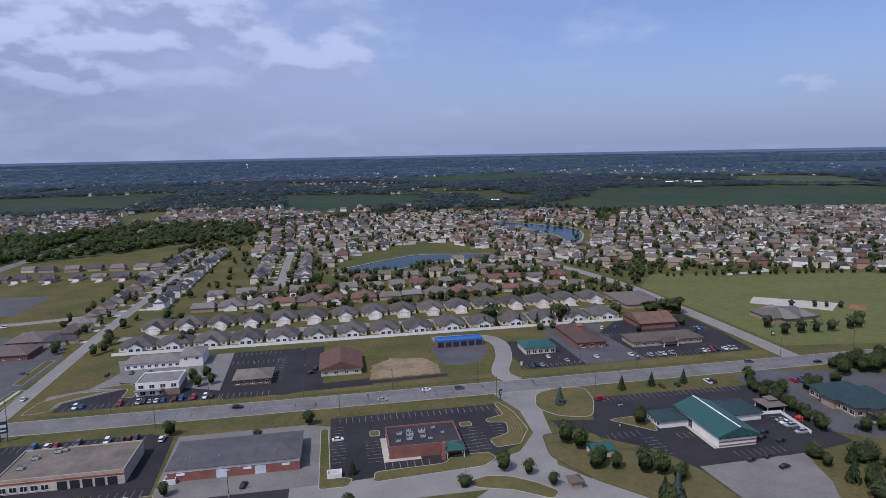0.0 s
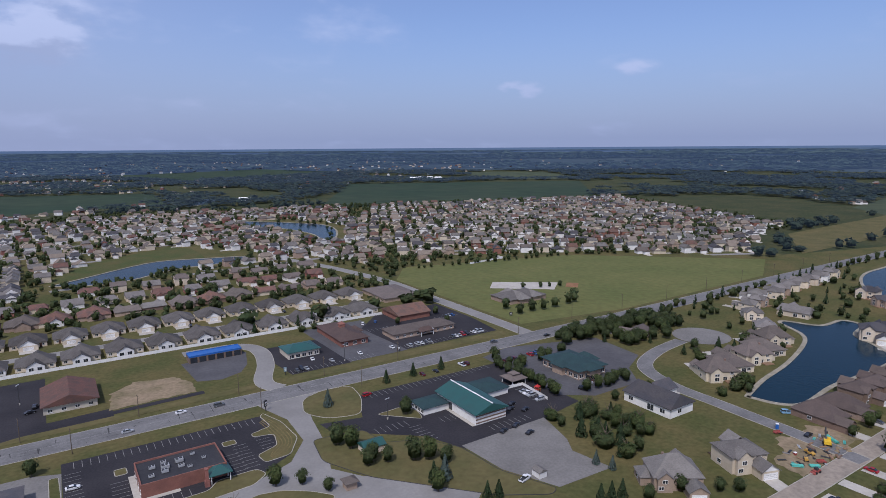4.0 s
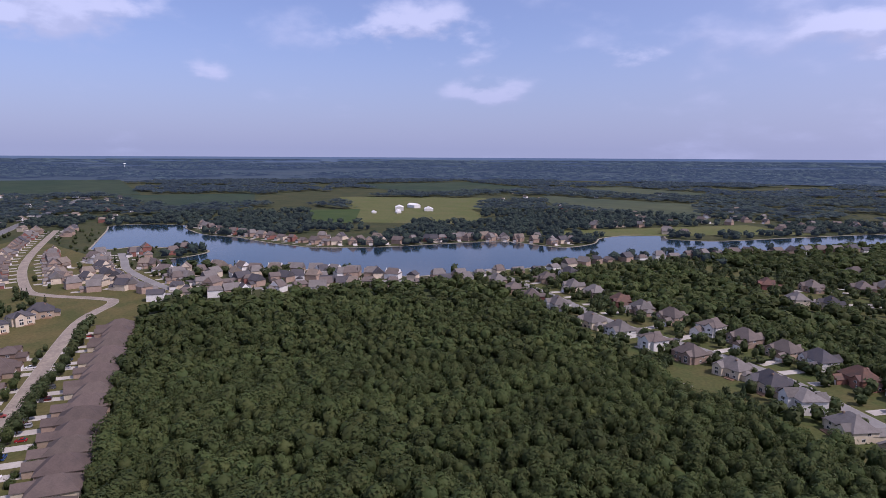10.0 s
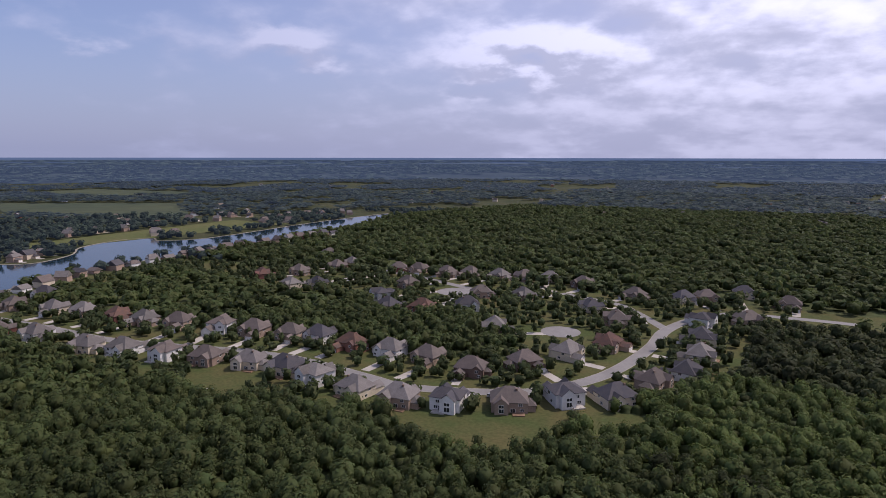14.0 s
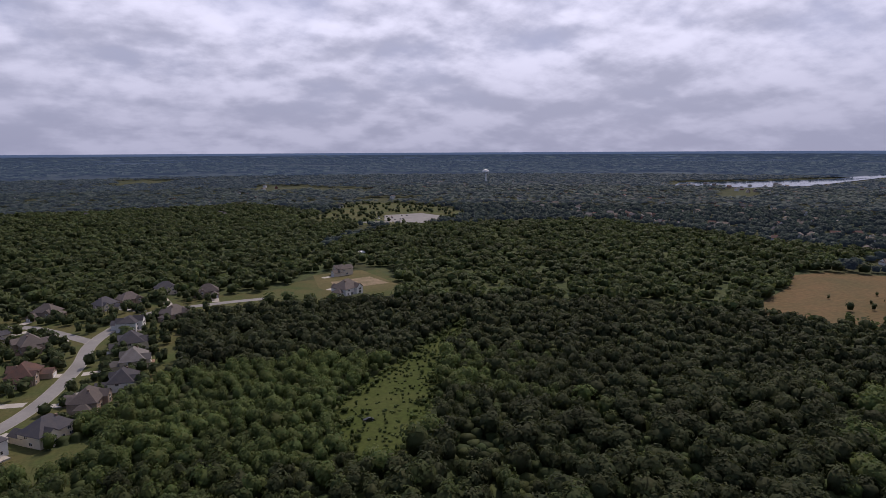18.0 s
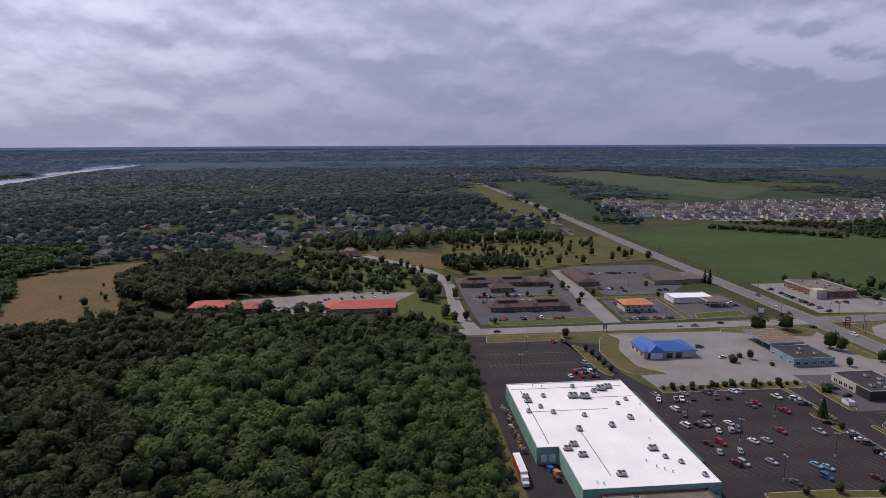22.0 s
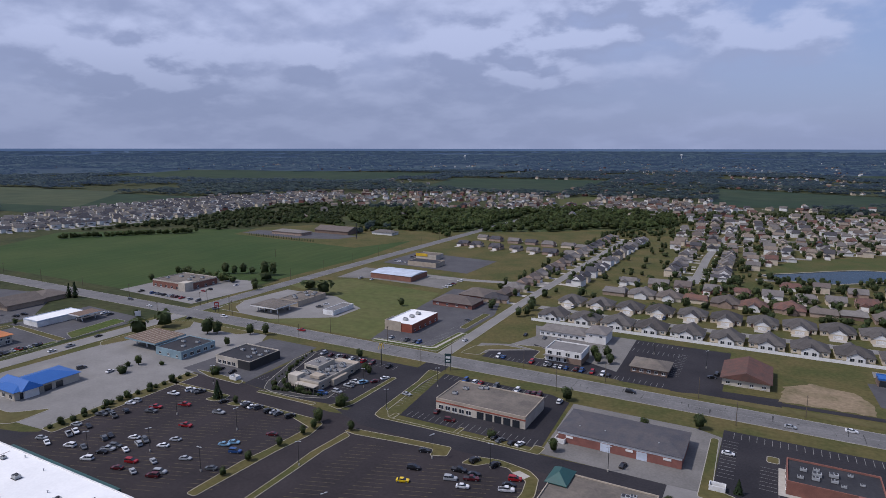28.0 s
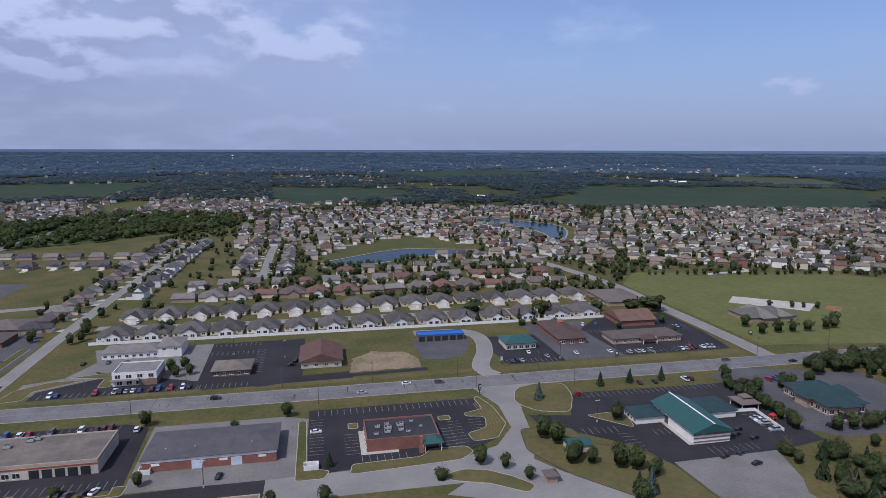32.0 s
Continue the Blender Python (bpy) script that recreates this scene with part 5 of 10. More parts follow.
paving("pavement_diner", [(-228, 198), (-228, 258), (-164, 258), (-164, 200), (-196, 196)], ASPHALT, "dark asphalt diner car park")
paving("pavement_entrance", [(-164, 268), (-164, 192), (-150, 192), (-150, 268)], ASPHALT, "dark asphalt entrance drive")
paving("pavement_inner_road", [(-170, 196), (-150, 188), (-28, 188), (-28, 202), (-77, 200), (-150, 200)], ASPHALT, "dark asphalt drive")
paving("pavement_strip_lot", [(-147, 257), (-141, 204), (-77, 204), (-80, 252), (-90, 257)], ASPHALT, "dark asphalt car park round a shop row")
paving("pavement_brick_yard", [(-78, 252), (-76, 201), (-28, 201), (-17, 198), (-16, 248), (-26, 252)], GRAVEL, "pale grey worn concrete yard")
paving("pavement_inner_road_east", [(-30, 186), (-30, 201), (40, 203), (56, 210), (66, 224), (67, 246), (62, 262), (60, 270), (92, 270), (80, 258), (76, 240), (72, 214), (66, 196), (62, 184), (40, 186)], ROADGREY, "pale curved concrete access road")
paving("pavement_lane_south", [(40, 188), (66, 198), (74, 186), (100, 172), (110, 160), (100, 152), (60, 168), (30, 180)], ROADGREY, "pale concrete lane")
paving("pavement_diner_east", [(-16, 256), (-16, 200), (0, 203), (40, 205), (58, 216), (60, 236), (58, 256)], ASPHALT, "fresh black asphalt restaurant car park")
paving("pavement_barn_lot", [(77, 234), (95, 230), (102, 250), (106, 253), (184, 251), (185, 190), (152, 184), (116, 182), (108, 200), (90, 215), (78, 226)], ASPHALT, "dark asphalt car park by a green-roofed hall")
paving("pavement_gravel_lot", [(116, 185), (160, 186), (154, 166), (149, 158), (152, 141), (127, 142), (118, 162)], GRAVEL, "pale worn gravel parking area")
paving("pavement_office_lot", [(184, 262), (205, 268), (262, 252), (258, 216), (238, 206), (226, 190), (196, 190), (183, 200)], GREYASPHALT, "grey office car park")
paving("pavement_grill_lot", [(-214, 286), (-170, 287), (-170, 372), (-188, 430), (-232, 430), (-228, 372), (-222, 330)], GREYASPHALT, "grey asphalt car park with kerbs")
sheet("pavement_grill_path", [(-213, 287.2), (-174, 288.4), (-171, 291), (-169.5, 324), (-171, 324), (-172.8, 292), (-175, 290), (-213, 288.8)], CONCRETE, 0.142, "pale new footpath round a grass verge", "paving")
paving("pavement_metal_lot", [(-345, 420), (-318, 430), (-268, 428), (-240, 425), (-240, 470), (-320, 470), (-350, 470)], GRAVEL, "pale grey yard")
paving("pavement_yellow_lot", [(-350, 500), (-250, 490), (-250, 560), (-350, 570)], GREYASPHALT, "grey asphalt car park")
paving("pavement_office_row", [(-152, 296), (-152, 312), (-136, 318), (-128, 340), (-136, 362), (-66, 362), (-66, 296)], GRAVEL, "pale concrete office yard")
paving("pavement_office_front", [(-142, 290), (-142, 301), (-118, 315), (-124, 325), (-66, 300), (-66, 289)], ASPHALT, "dark asphalt parking bays")
paving("pavement_beige_lot", [(-70, 290), (-72, 362), (-42, 362), (-42, 290)], ASPHALT, "dark asphalt car park")
paving("pavement_hall_lot", [(-42, 289), (-42, 362), (-20, 362), (-20, 300), (5, 302), (5, 289)], ASPHALT, "dark asphalt car park")
paving("pavement_carwash", [(44, 314), (42, 345), (74, 352), (77, 345), (72, 325), (66, 315), (55, 310)], GREYASPHALT, "grey asphalt car wash yard")
road("road_carwash_drive", [(76, 282), (72, 290), (73, 300), (80, 318), (84, 338), (82, 352), (72, 360), (46, 361)], 9, ROADGREY, "pale curved concrete drive")
paving("pavement_fastfood", [(87, 296), (82, 345), (120, 345), (120, 296)], ASPHALT, "dark asphalt car park")
paving("pavement_brown_lot", [(120, 297), (118, 368), (160, 368), (156, 297)], GREYASPHALT, "grey asphalt lot")
paving("pavement_clinic_lot", [(156, 298), (152, 350), (176, 376), (226, 376), (226, 330), (222, 298)], ASPHALT, "dark asphalt clinic car park")
paving("pavement_drug_lot", [(-470, 296), (-380, 292), (-376, 350), (-400, 372), (-470, 360)], ROADGREY, "pale concrete shop car park")
paving("pavement_fuel_north", [(-355, 292), (-300, 290), (-262, 315), (-262, 342), (-300, 362), (-350, 362)], ROADGREY, "pale concrete forecourt")
paving("pavement_west_lot", [(-376, 52), (-376, 136), (-440, 136), (-520, 140), (-520, 50), (-440, 50)], GREYASPHALT, "grey asphalt office car park")
paving("pavement_west_drive", [(-372, 134), (-372, 146), (-470, 152), (-545, 158), (-545, 144), (-440, 136)], ROADGREY, "pale concrete drive")
paving("pavement_bank_lot", [(-374, 150), (-374, 194), (-430, 196), (-430, 152)], GREYASPHALT, "grey asphalt bank car park")
paving("pavement_fuel_west", [(-374, 196), (-374, 250), (-440, 252), (-440, 198)], GREYASPHALT, "grey asphalt forecourt")
paving("pavement_church_lot", [(-445, 160), (-445, 215), (-500, 262), (-560, 250), (-560, 168)], GREYASPHALT, "grey asphalt church car park")
paving("pavement_red_lot", [(-404, -46), (-430, -10), (-470, 14), (-478, -40), (-460, -120), (-425, -122)], ROADGREY, "pale concrete parking behind red-roofed offices")
paving("pavement_dirt_site", ragged([(203, 99), (218, 99.5), (250, 101), (254, 110), (244, 119), (236, 116), (224, 120), (214, 113), (204, 110)], 2.0, 3), DIRT, "bare dug-up dirt at a building site")
paving("pavement_mown_bare", ragged([(4, 300), (41, 301), (41, 316), (36, 327), (17, 331), (6, 320)], 1.6, 4), DIRT, "bare tan seeded earth")
paving("pavement_half_drive", [(2, 294), (44, 296), (44, 300), (2, 298)], ASPHALT, "dark asphalt strip")
paving("pavement_clearing", [(-205, -474), (-145, -456), (-138, -500), (-150, -558), (-200, -560)], DRYGRASS, "dry grass clearing round new houses")
paving("pavement_clearing_dirt", [(-200, -490), (-150, -486), (-155, -520), (-195, -525)], DIRT, "bare tan earth by new houses")
paving("pavement_far_lawn", FAR_CLEARING, LAWN, "green park clearing in the far woods")
paving("pavement_far_lot", [(-395, -960), (-430, -1040), (-505, -1040), (-520, -960), (-412, -872)], ROADGREY, "pale far car park")
paving("pavement_far_road", [(-250, -1000), (-310, -960), (-395, -925), (-400, -940), (-320, -975), (-256, -1014)], ROADGREY, "pale far drive")

# kerbed grass
YK = YELLOWKERB
island([(-167, 118), (-171, 118), (-171, 142), (-169, 154), (-167.5, 176), (-182, 180.5), (-212, 181), (-213, 183), (-168, 183.5), (-164.5, 181), (-162.5, 171), (-165, 154)], 1.2, GRASS, "kerbed grass island at the end of parking rows", YK)
island([(-151, 108), (-148.5, 108), (-149, 146), (-149.5, 163), (-148, 178), (-151.5, 180), (-153, 160), (-152, 146)], 1.2, GRASS, kerb=YK)
island([(-153, 180.5), (-150, 184), (-130, 186.5), (-107.5, 189), (-106, 182), (-112, 179.5), (-113, 184.5), (-130, 182.5), (-147, 180)], 1.2, GRASS, kerb=YK)
island([(-99, 180), (-97, 187), (-87, 189), (-75, 187), (-70, 183), (-67.5, 172), (-70, 162), (-73, 162), (-72, 172), (-73.5, 180), (-79, 182), (-82, 185), (-90, 184.5), (-93, 181)], 1.5, GRASS, kerb=YK)
sheet("pavement_island_pad", [(-80, 182.6), (-74.5, 180.6), (-73.2, 183.4), (-78, 185.2)], CONCRETE, 0.142, "pale concrete pad in a grass island", "paving")
island([(-349, 127), (-340, 120), (-318, 112), (-292, 112), (-279, 119), (-280, 136), (-292, 124), (-318, 124), (-338, 132)], 3, DRYGRASS)
island([(-352, 52), (-339, 50), (-339, 98), (-352, 98)], 2, DRYGRASS)
island([(-330, 99), (-325, 104), (-282, 108), (-280, 104), (-290, 101)], 2, GRASS)
island([(-264, 122), (-256, 122), (-256, 195), (-264, 195)], 2, DRYGRASS)
island([(-229, 175.5), (-226.5, 184), (-222, 184), (-220.5, 178.5), (-224, 175.5)], 1.2, GRASS, kerb=YK)
island([(-262, 181), (-240, 182), (-227, 182.5), (-227, 184.2), (-262, 183.4)], 0.8, GRASS, kerb=YK)
island([(-216, 176), (-209.5, 177), (-209, 180), (-215.5, 180)], 1.2, GRASS, kerb=YK)
island([(-214.5, 193), (-181, 194), (-181, 196.5), (-214.5, 195.3)], 0.8, GRASS, kerb=YK)
island([(-214.5, 198), (-219, 205), (-230, 236), (-230, 252), (-227, 252), (-214, 208), (-209, 200), (-193, 201), (-184, 204), (-184, 214), (-181.5, 214), (-180, 203), (-193, 198), (-208, 196.5)], 1.5, DARKPATCH, "kerbed mulch bed with low shrubs round a diner", KERB)
island([(-264, 200), (-250, 196), (-229, 196), (-230, 200), (-252, 201)], 1.5, GRASS)
island([(-175, 197.5), (-168, 196), (-165.5, 204), (-165.5, 240), (-168, 240), (-168.5, 206)], 1.2, GRASS, kerb=YK)
island([(-157, 258), (-154, 241), (-152, 206), (-151, 199.5), (-147, 197.5), (-125, 198.5), (-99, 199.2), (-76, 199.6), (-75.5, 206), (-80, 206), (-80, 201), (-99, 200.8), (-112, 200.4), (-125, 200), (-144, 199.8), (-148.5, 206), (-151, 241), (-150, 258)], 1.2, GRASS, kerb=YK)
island([(-100, 200.5), (-97, 200.8), (-95.8, 206), (-98.5, 206)], 0.8, GRASS, kerb=YK)
island([(-113, 200.3), (-111, 200.4), (-110.4, 206), (-112.4, 206)], 0.7, GRASS, kerb=YK)
island([(-144, 199.8), (-141.8, 199.9), (-141.4, 205), (-143.6, 205)], 0.7, GRASS, kerb=YK)
island([(-20, 246), (-20, 198), (-10, 198), (-8, 203), (-16, 206), (-17, 246)], 1.5, GRASS)
island([(-1, 199), (40, 202), (46, 207), (44, 212), (30, 212), (26, 207), (0, 206)], 2, DRYGRASS)
island([(48, 215), (58, 216), (65, 228), (64, 246), (60, 258), (58, 256), (59, 244), (50, 241), (50, 238), (58, 236), (56, 226), (47, 222)], 2, DRYGRASS, "dry mown grass bed with mowing rings")
island([(0, 240), (4, 240), (4, 235), (0, 235)], 1, DRYGRASS)
island([(38, 240), (43, 240), (43, 236), (38, 236)], 1, DRYGRASS)
island([(80, 263), (75, 248), (82, 237), (96, 233), (104, 250), (106, 266), (92, 268)], 5, DRYGRASS)
island([(101, 229), (116, 214), (118, 222), (116, 230)], 2.5, DRYGRASS)
island([(69, 222), (66, 204), (76, 184), (106, 150), (122, 140), (126, 142), (117, 162), (115, 184), (106, 198), (92, 204), (90, 219)], 3, DRYGRASS, "dry grass knoll planted with trees", DARKPATCH)
island([(-372, 60), (-373, 133), (-387, 134), (-384, 58)], 3, MEADOW)
island([(-453, 58), (-445, 58), (-445, 130), (-453, 130)], 2, GRASS)
island([(-434, 151), (-440, 151), (-440, 196), (-434, 196)], 2, GRASS)
island([(-376, 193), (-376, 198), (-432, 200), (-432, 196)], 1.5, GRASS)
island([(-378, 152), (-374, 152), (-374, 192), (-378, 192)], 1.5, MEADOW)
island([(-374, 200), (-380, 240), (-392, 240), (-388, 205)], 2, MEADOW)
island([(-330, 250), (-345, 200), (-352, 204), (-352, 255), (-340, 262)], 2, DRYGRASS)
island([(-322, 262), (-285, 262), (-292, 254), (-318, 254)], 2, DRYGRASS)
island([(-355, 304), (-352, 292), (-330, 292), (-345, 302), (-352, 318)], 2, DRYGRASS)
island([(-212, 284.5), (-168, 285.5), (-167, 324), (-173.5, 324), (-175, 291.5), (-212, 290)], 1.5, MEADOW)
island([(30, 192), (39, 195), (47, 193), (55, 187), (61, 180), (57, 176), (46, 184), (34, 188)], 2, DRYGRASS)
island([(-173, 332), (-173, 372), (-178, 372), (-178, 334)], 1.5, GRASS)
sheet("roadside_verge", rounded([(-66, 286), (-66, 291), (-146, 290), (-150, 286)], 2.5), DRYGRASS, 0.1315, "roadside verge of dry grass", "grass")
island([(-155, 290), (-153, 305), (-140, 314), (-124, 314), (-144, 302), (-144, 292)], 2, DRYGRASS)
island([(-116, 302), (-116, 314), (-134, 318), (-118, 322), (-112, 316), (-110, 302)], 2, DRYGRASS)
sheet("roadside_verge", rounded([(-46, 286), (66, 288), (68, 292), (60, 294), (-30, 291)], 2.5), DRYGRASS, 0.1315, "roadside verge of dry grass", "grass")
sheet("roadside_verge", rounded([(80, 286), (222, 288), (224, 296), (160, 296), (90, 294), (82, 292)], 2.5), DRYGRASS, 0.1315, "roadside verge of dry grass", "grass")

stalls("parking_markings", [(-334, 46, 90, 18, 2.75, 5.5, 0), (-318, 46, 90, 18, 2.75, 5.5, 0), (-318, 46, 90, 18, 2.75, -5.5, 0), (-301, 46, 90, 18, 2.75, 5.5, 0), (-301, 46, 90, 18, 2.75, -5.5, 0), (-284, 46, 90, 18, 2.75, 5.5, 0), (-339, 44, 90, 20, 2.75, -5.5, 0)], YELLOWLINE, "faded yellow parking lines")
for k in range(6):
    x = -251 + 16.2 * k
    stalls("parking_markings", [(x, 112 + (10 if k > 4 else 0), 90, 26 if k < 5 else 20, 2.75, 5.3, 20), (x, 112 + (10 if k > 4 else 0), 90, 26 if k < 5 else 20, 2.75, -5.3, 20)], YELLOWLINE, "faded yellow slanted parking lines")
for k in range(5):
    x = -136 + 16.2 * k
    stalls("parking_markings", [(x, 112, 90, 24, 2.75, 5.3, 20), (x, 112, 90, 24, 2.75, -5.3, 20)], YELLOWLINE, "faded yellow slanted parking lines")
stalls("parking_markings", [(-12, 255, 0, 25, 2.75, -5.5, 0), (-15.5, 246, -90, 12, 2.75, 5.5, 0), (-2, 230, -90, 7, 2.75, 5.5, 0), (46, 234, -90, 8, 2.75, -5.5, 0), (50, 237, -90, 6, 2.75, 5.5, 0), (4, 207, 0, 7, 2.75, 4.5, 0), (36, 228, -90, 8, 2.75, 5.5, 0)], None, "white parking lines on black asphalt")
stalls("parking_markings", [(-144, 256, 0, 20, 2.75, -5.5, 0), (-138, 205, 0, 22, 2.75, 5.5, 0), (-146, 212, 90, 14, 2.75, 5.5, 0)], None)
stalls("parking_markings", [(-138, 291, 0, 26, 2.75, 5.5, 0), (-68, 291, 0, 9, 2.75, 5.5, 0), (-70, 360, 0, 10, 2.75, -5.5, 0), (-70, 340, 0, 10, 2.75, 5.5, 0), (-41, 310, 90, 14, 2.75, 5.0, 0)], None)
stalls("parking_markings", [(88, 297, 0, 11, 2.75, 5.5, 0), (122, 297, 0, 6, 2.75, 5.5, 0), (158, 299, 0, 22, 2.75, 5.5, 0), (154, 340, 0, 8, 2.75, 5.5, 0), (205, 340, 0, 7, 2.75, 5.5, 0)], None)
stalls("parking_markings", [(108, 252, 0, 26, 2.75, -5.5, 0), (94, 217, 0, 6, 2.75, -5.5, 0), (112, 196, 90, 6, 2.75, 5.5, 0), (135, 188, 0, 8, 2.75, 5, 0), (168, 200, 90, 7, 2.75, -5.5, 0), (122, 206, 0, 4, 2.75, 5, 0)], None)
stalls("parking_markings", [(-384, 56, 90, 26, 2.75, -5.5, 0), (-430, 58, 90, 22, 2.75, 5.5, 0), (-445, 60, 90, 20, 2.75, -5.5, 0), (-376, 154, 90, 13, 2.75, -5.5, 0), (-452, 175, 90, 22, 2.75, -5.5, 20), (-520, 172, 90, 26, 2.75, 5.5, 20), (-545, 172, 90, 26, 2.75, 5.5, 20)], None)
stalls("parking_markings", [(-206, 292, 0, 10, 2.75, 5.5, 0), (-176, 296, 90, 20, 2.75, 5.5, 0), (-226, 205, 0, 8, 2.75, 5.5, 0), (-226, 254, 0, 20, 2.75, -5.5, 0), (-178, 206, 90, 10, 2.75, 5.5, 0)], None)

# worn seams and lines of the highway
mk = Mesh()
rr = random.Random(8)
for k in range(150):
    x = -330 + k * 4.6 + rr.uniform(-1.5, 1.5)
    if rr.random() < 0.75:
        w = rr.uniform(0.12, 0.3)
        y0, y1 = sorted((rr.uniform(269, 281), rr.uniform(269, 281)))
        mk.face([(x, y0, 0.138), (x + w, y0, 0.138), (x + w + rr.uniform(-0.6, 0.6), y1, 0.138), (x + rr.uniform(-0.6, 0.6), y1, 0.138)])
    if rr.random() < 0.5:
        y = rr.choice((271.5, 275.2, 278.6)) + rr.uniform(-0.3, 0.3)
        mk.face([(x, y, 0.140), (x + rr.uniform(3, 9), y + rr.uniform(-0.1, 0.1), 0.140), (x + 4, y + 0.22, 0.140)])
thing("tar_seams", mk, DARKPATCH, label="black tar seams across the worn highway", category="seam", kind="structure")
ln = Mesh()
for y, dash in ((268.3, 0), (282.0, 0), (272.8, 1), (274.9, 0), (275.3, 0), (277.8, 1)):
    x = -330
    while x < 240:
        l = 3.0 if dash else 30.0
        ln.face([(x, y, 0.143), (x + l, y, 0.143), (x + l, y + 0.13, 0.143), (x, y + 0.13, 0.143)])
        x += 12 if dash else 30
thing("lane_lines", ln, WHITELINE, label="worn painted lane lines on the highway", category="markings", kind="structure")

yl = Mesh()
for x in (-318, -301):
    yl.face([(x - 0.22, 46, 0.111), (x + 0.22, 46, 0.111), (x + 0.22, 93, 0.111), (x - 0.22, 93, 0.111)])
thing("aisle_lines", yl, YELLOWLINE, label="long yellow lines between the parking rows", category="markings", kind="structure")

# mowing rings in the rounded bed by the restaurant
rg = Mesh()
for k in range(5):
    ribbon(rg, smooth([(51, 217 + k * 0.4), (57 - k * 0.9, 219 + k * 0.9), (62.5 - k * 1.3, 228), (62 - k * 1.3, 244), (59 - k * 0.7, 254 - k)]), 0.45, 0.136)
thing("mowing_rings", rg, RING, label="pale mowing rings in dry grass", category="grass", kind="structure")
st = Mesh()
for k in range(30):
    x = 262 + k * 9.0
    y1 = min(500 - max(0, x - 300) * 0.12, 470 - max(0, x - 454) * 0.9)
    st.face([(x, 306, 0.046), (x + 1.6, 306, 0.046), (x + 1.6, max(y1, 310), 0.046), (x, max(y1, 310), 0.046)])
thing("mowing_stripes", st, STRIPE, label="faint green mowing stripes on the sports field", category="grass", kind="structure")

# ---- shops, offices and halls ----
TEAL = material("teal_metal_roof", (0.022, 0.085, 0.076), 0.45, vary=0.08, scale=1.5, second=(0.026, 0.072, 0.066), second_scale=0.2, spec=0.4, streak=(5, 0.3, 1))
DTEAL = material("dark_teal_shingles", (0.022, 0.05, 0.052), 0.85, vary=0.14, scale=1.5, second=(0.018, 0.038, 0.042), second_scale=0.2)
BLUE = material("blue_metal_roof", (0.02, 0.1, 0.33), 0.4, vary=0.08, scale=1.5, second=(0.025, 0.11, 0.35), second_scale=0.2, spec=0.4)
SKYBLUE = material("sky_blue_panel", (0.24, 0.34, 0.38), 0.45, vary=0.06, scale=1.5)
REDROOF = material("red_tile_roof", (0.42, 0.075, 0.055), 0.7, vary=0.12, scale=2.0, second=(0.34, 0.065, 0.05), second_scale=0.2)
ORANGE = material("orange_tile_roof", (0.5, 0.19, 0.07), 0.75, vary=0.12, scale=2.0, second=(0.42, 0.16, 0.06), second_scale=0.2)
MANSARD = material("dark_brown_mansard", (0.085, 0.056, 0.047), 0.85, vary=0.16, scale=1.5, second=(0.066, 0.045, 0.04), second_scale=0.2)
WHITEROOF = material("white_membrane_roof", (0.84, 0.83, 0.8), 0.6, vary=0.04, scale=1.0, second=(0.75, 0.745, 0.72), second_scale=0.06)
TANROOF = material("tan_gravel_roof", (0.175, 0.15, 0.122), 0.95, vary=0.16, scale=1.2, second=(0.11, 0.096, 0.082), second_scale=0.12)
BLACKROOF = material("black_membrane_roof", (0.024, 0.024, 0.028), 0.85, vary=0.16, scale=1.2, second=(0.04, 0.039, 0.042), second_scale=0.12)
GREYROOF = material("grey_membrane_roof", (0.2, 0.19, 0.18), 0.85, vary=0.1, scale=1.2, second=(0.14, 0.132, 0.125), second_scale=0.12)
BLUEWHITE = material("pale_blue_metal_roof", (0.55, 0.6, 0.68), 0.4, vary=0.05, scale=1.0)
MINT = material("mint_painted_block", (0.2, 0.36, 0.29), 0.75, vary=0.06, scale=1.5, second=(0.165, 0.31, 0.25), second_scale=0.2)
STUCCO = material("tan_stucco", (0.4, 0.34, 0.26), 0.85, vary=0.09, scale=1.5, second=(0.32, 0.27, 0.21), second_scale=0.3)
CREAM = material("cream_stucco", (0.5, 0.45, 0.37), 0.85, vary=0.06, scale=1.5)
ORANGEWALL = material("orange_red_panel", (0.3, 0.085, 0.05), 0.6, vary=0.06, scale=1.5)
GALV = material("galvanised_steel", (0.42, 0.43, 0.43), 0.5, 0.15, vary=0.1, scale=2.0)
DARKSTEEL = material("dark_steel", (0.06, 0.06, 0.062), 0.5, 0.4, vary=0.1, scale=2.0)
YELLOWPLASTIC = material("yellow_sign_panel", (0.7, 0.45, 0.03), 0.4, vary=0.04)
REDPAINT = material("red_paint", (0.42, 0.03, 0.025), 0.4, vary=0.08)
GREENPAINT = material("turquoise_pipe", (0.1, 0.4, 0.33), 0.5, vary=0.06)


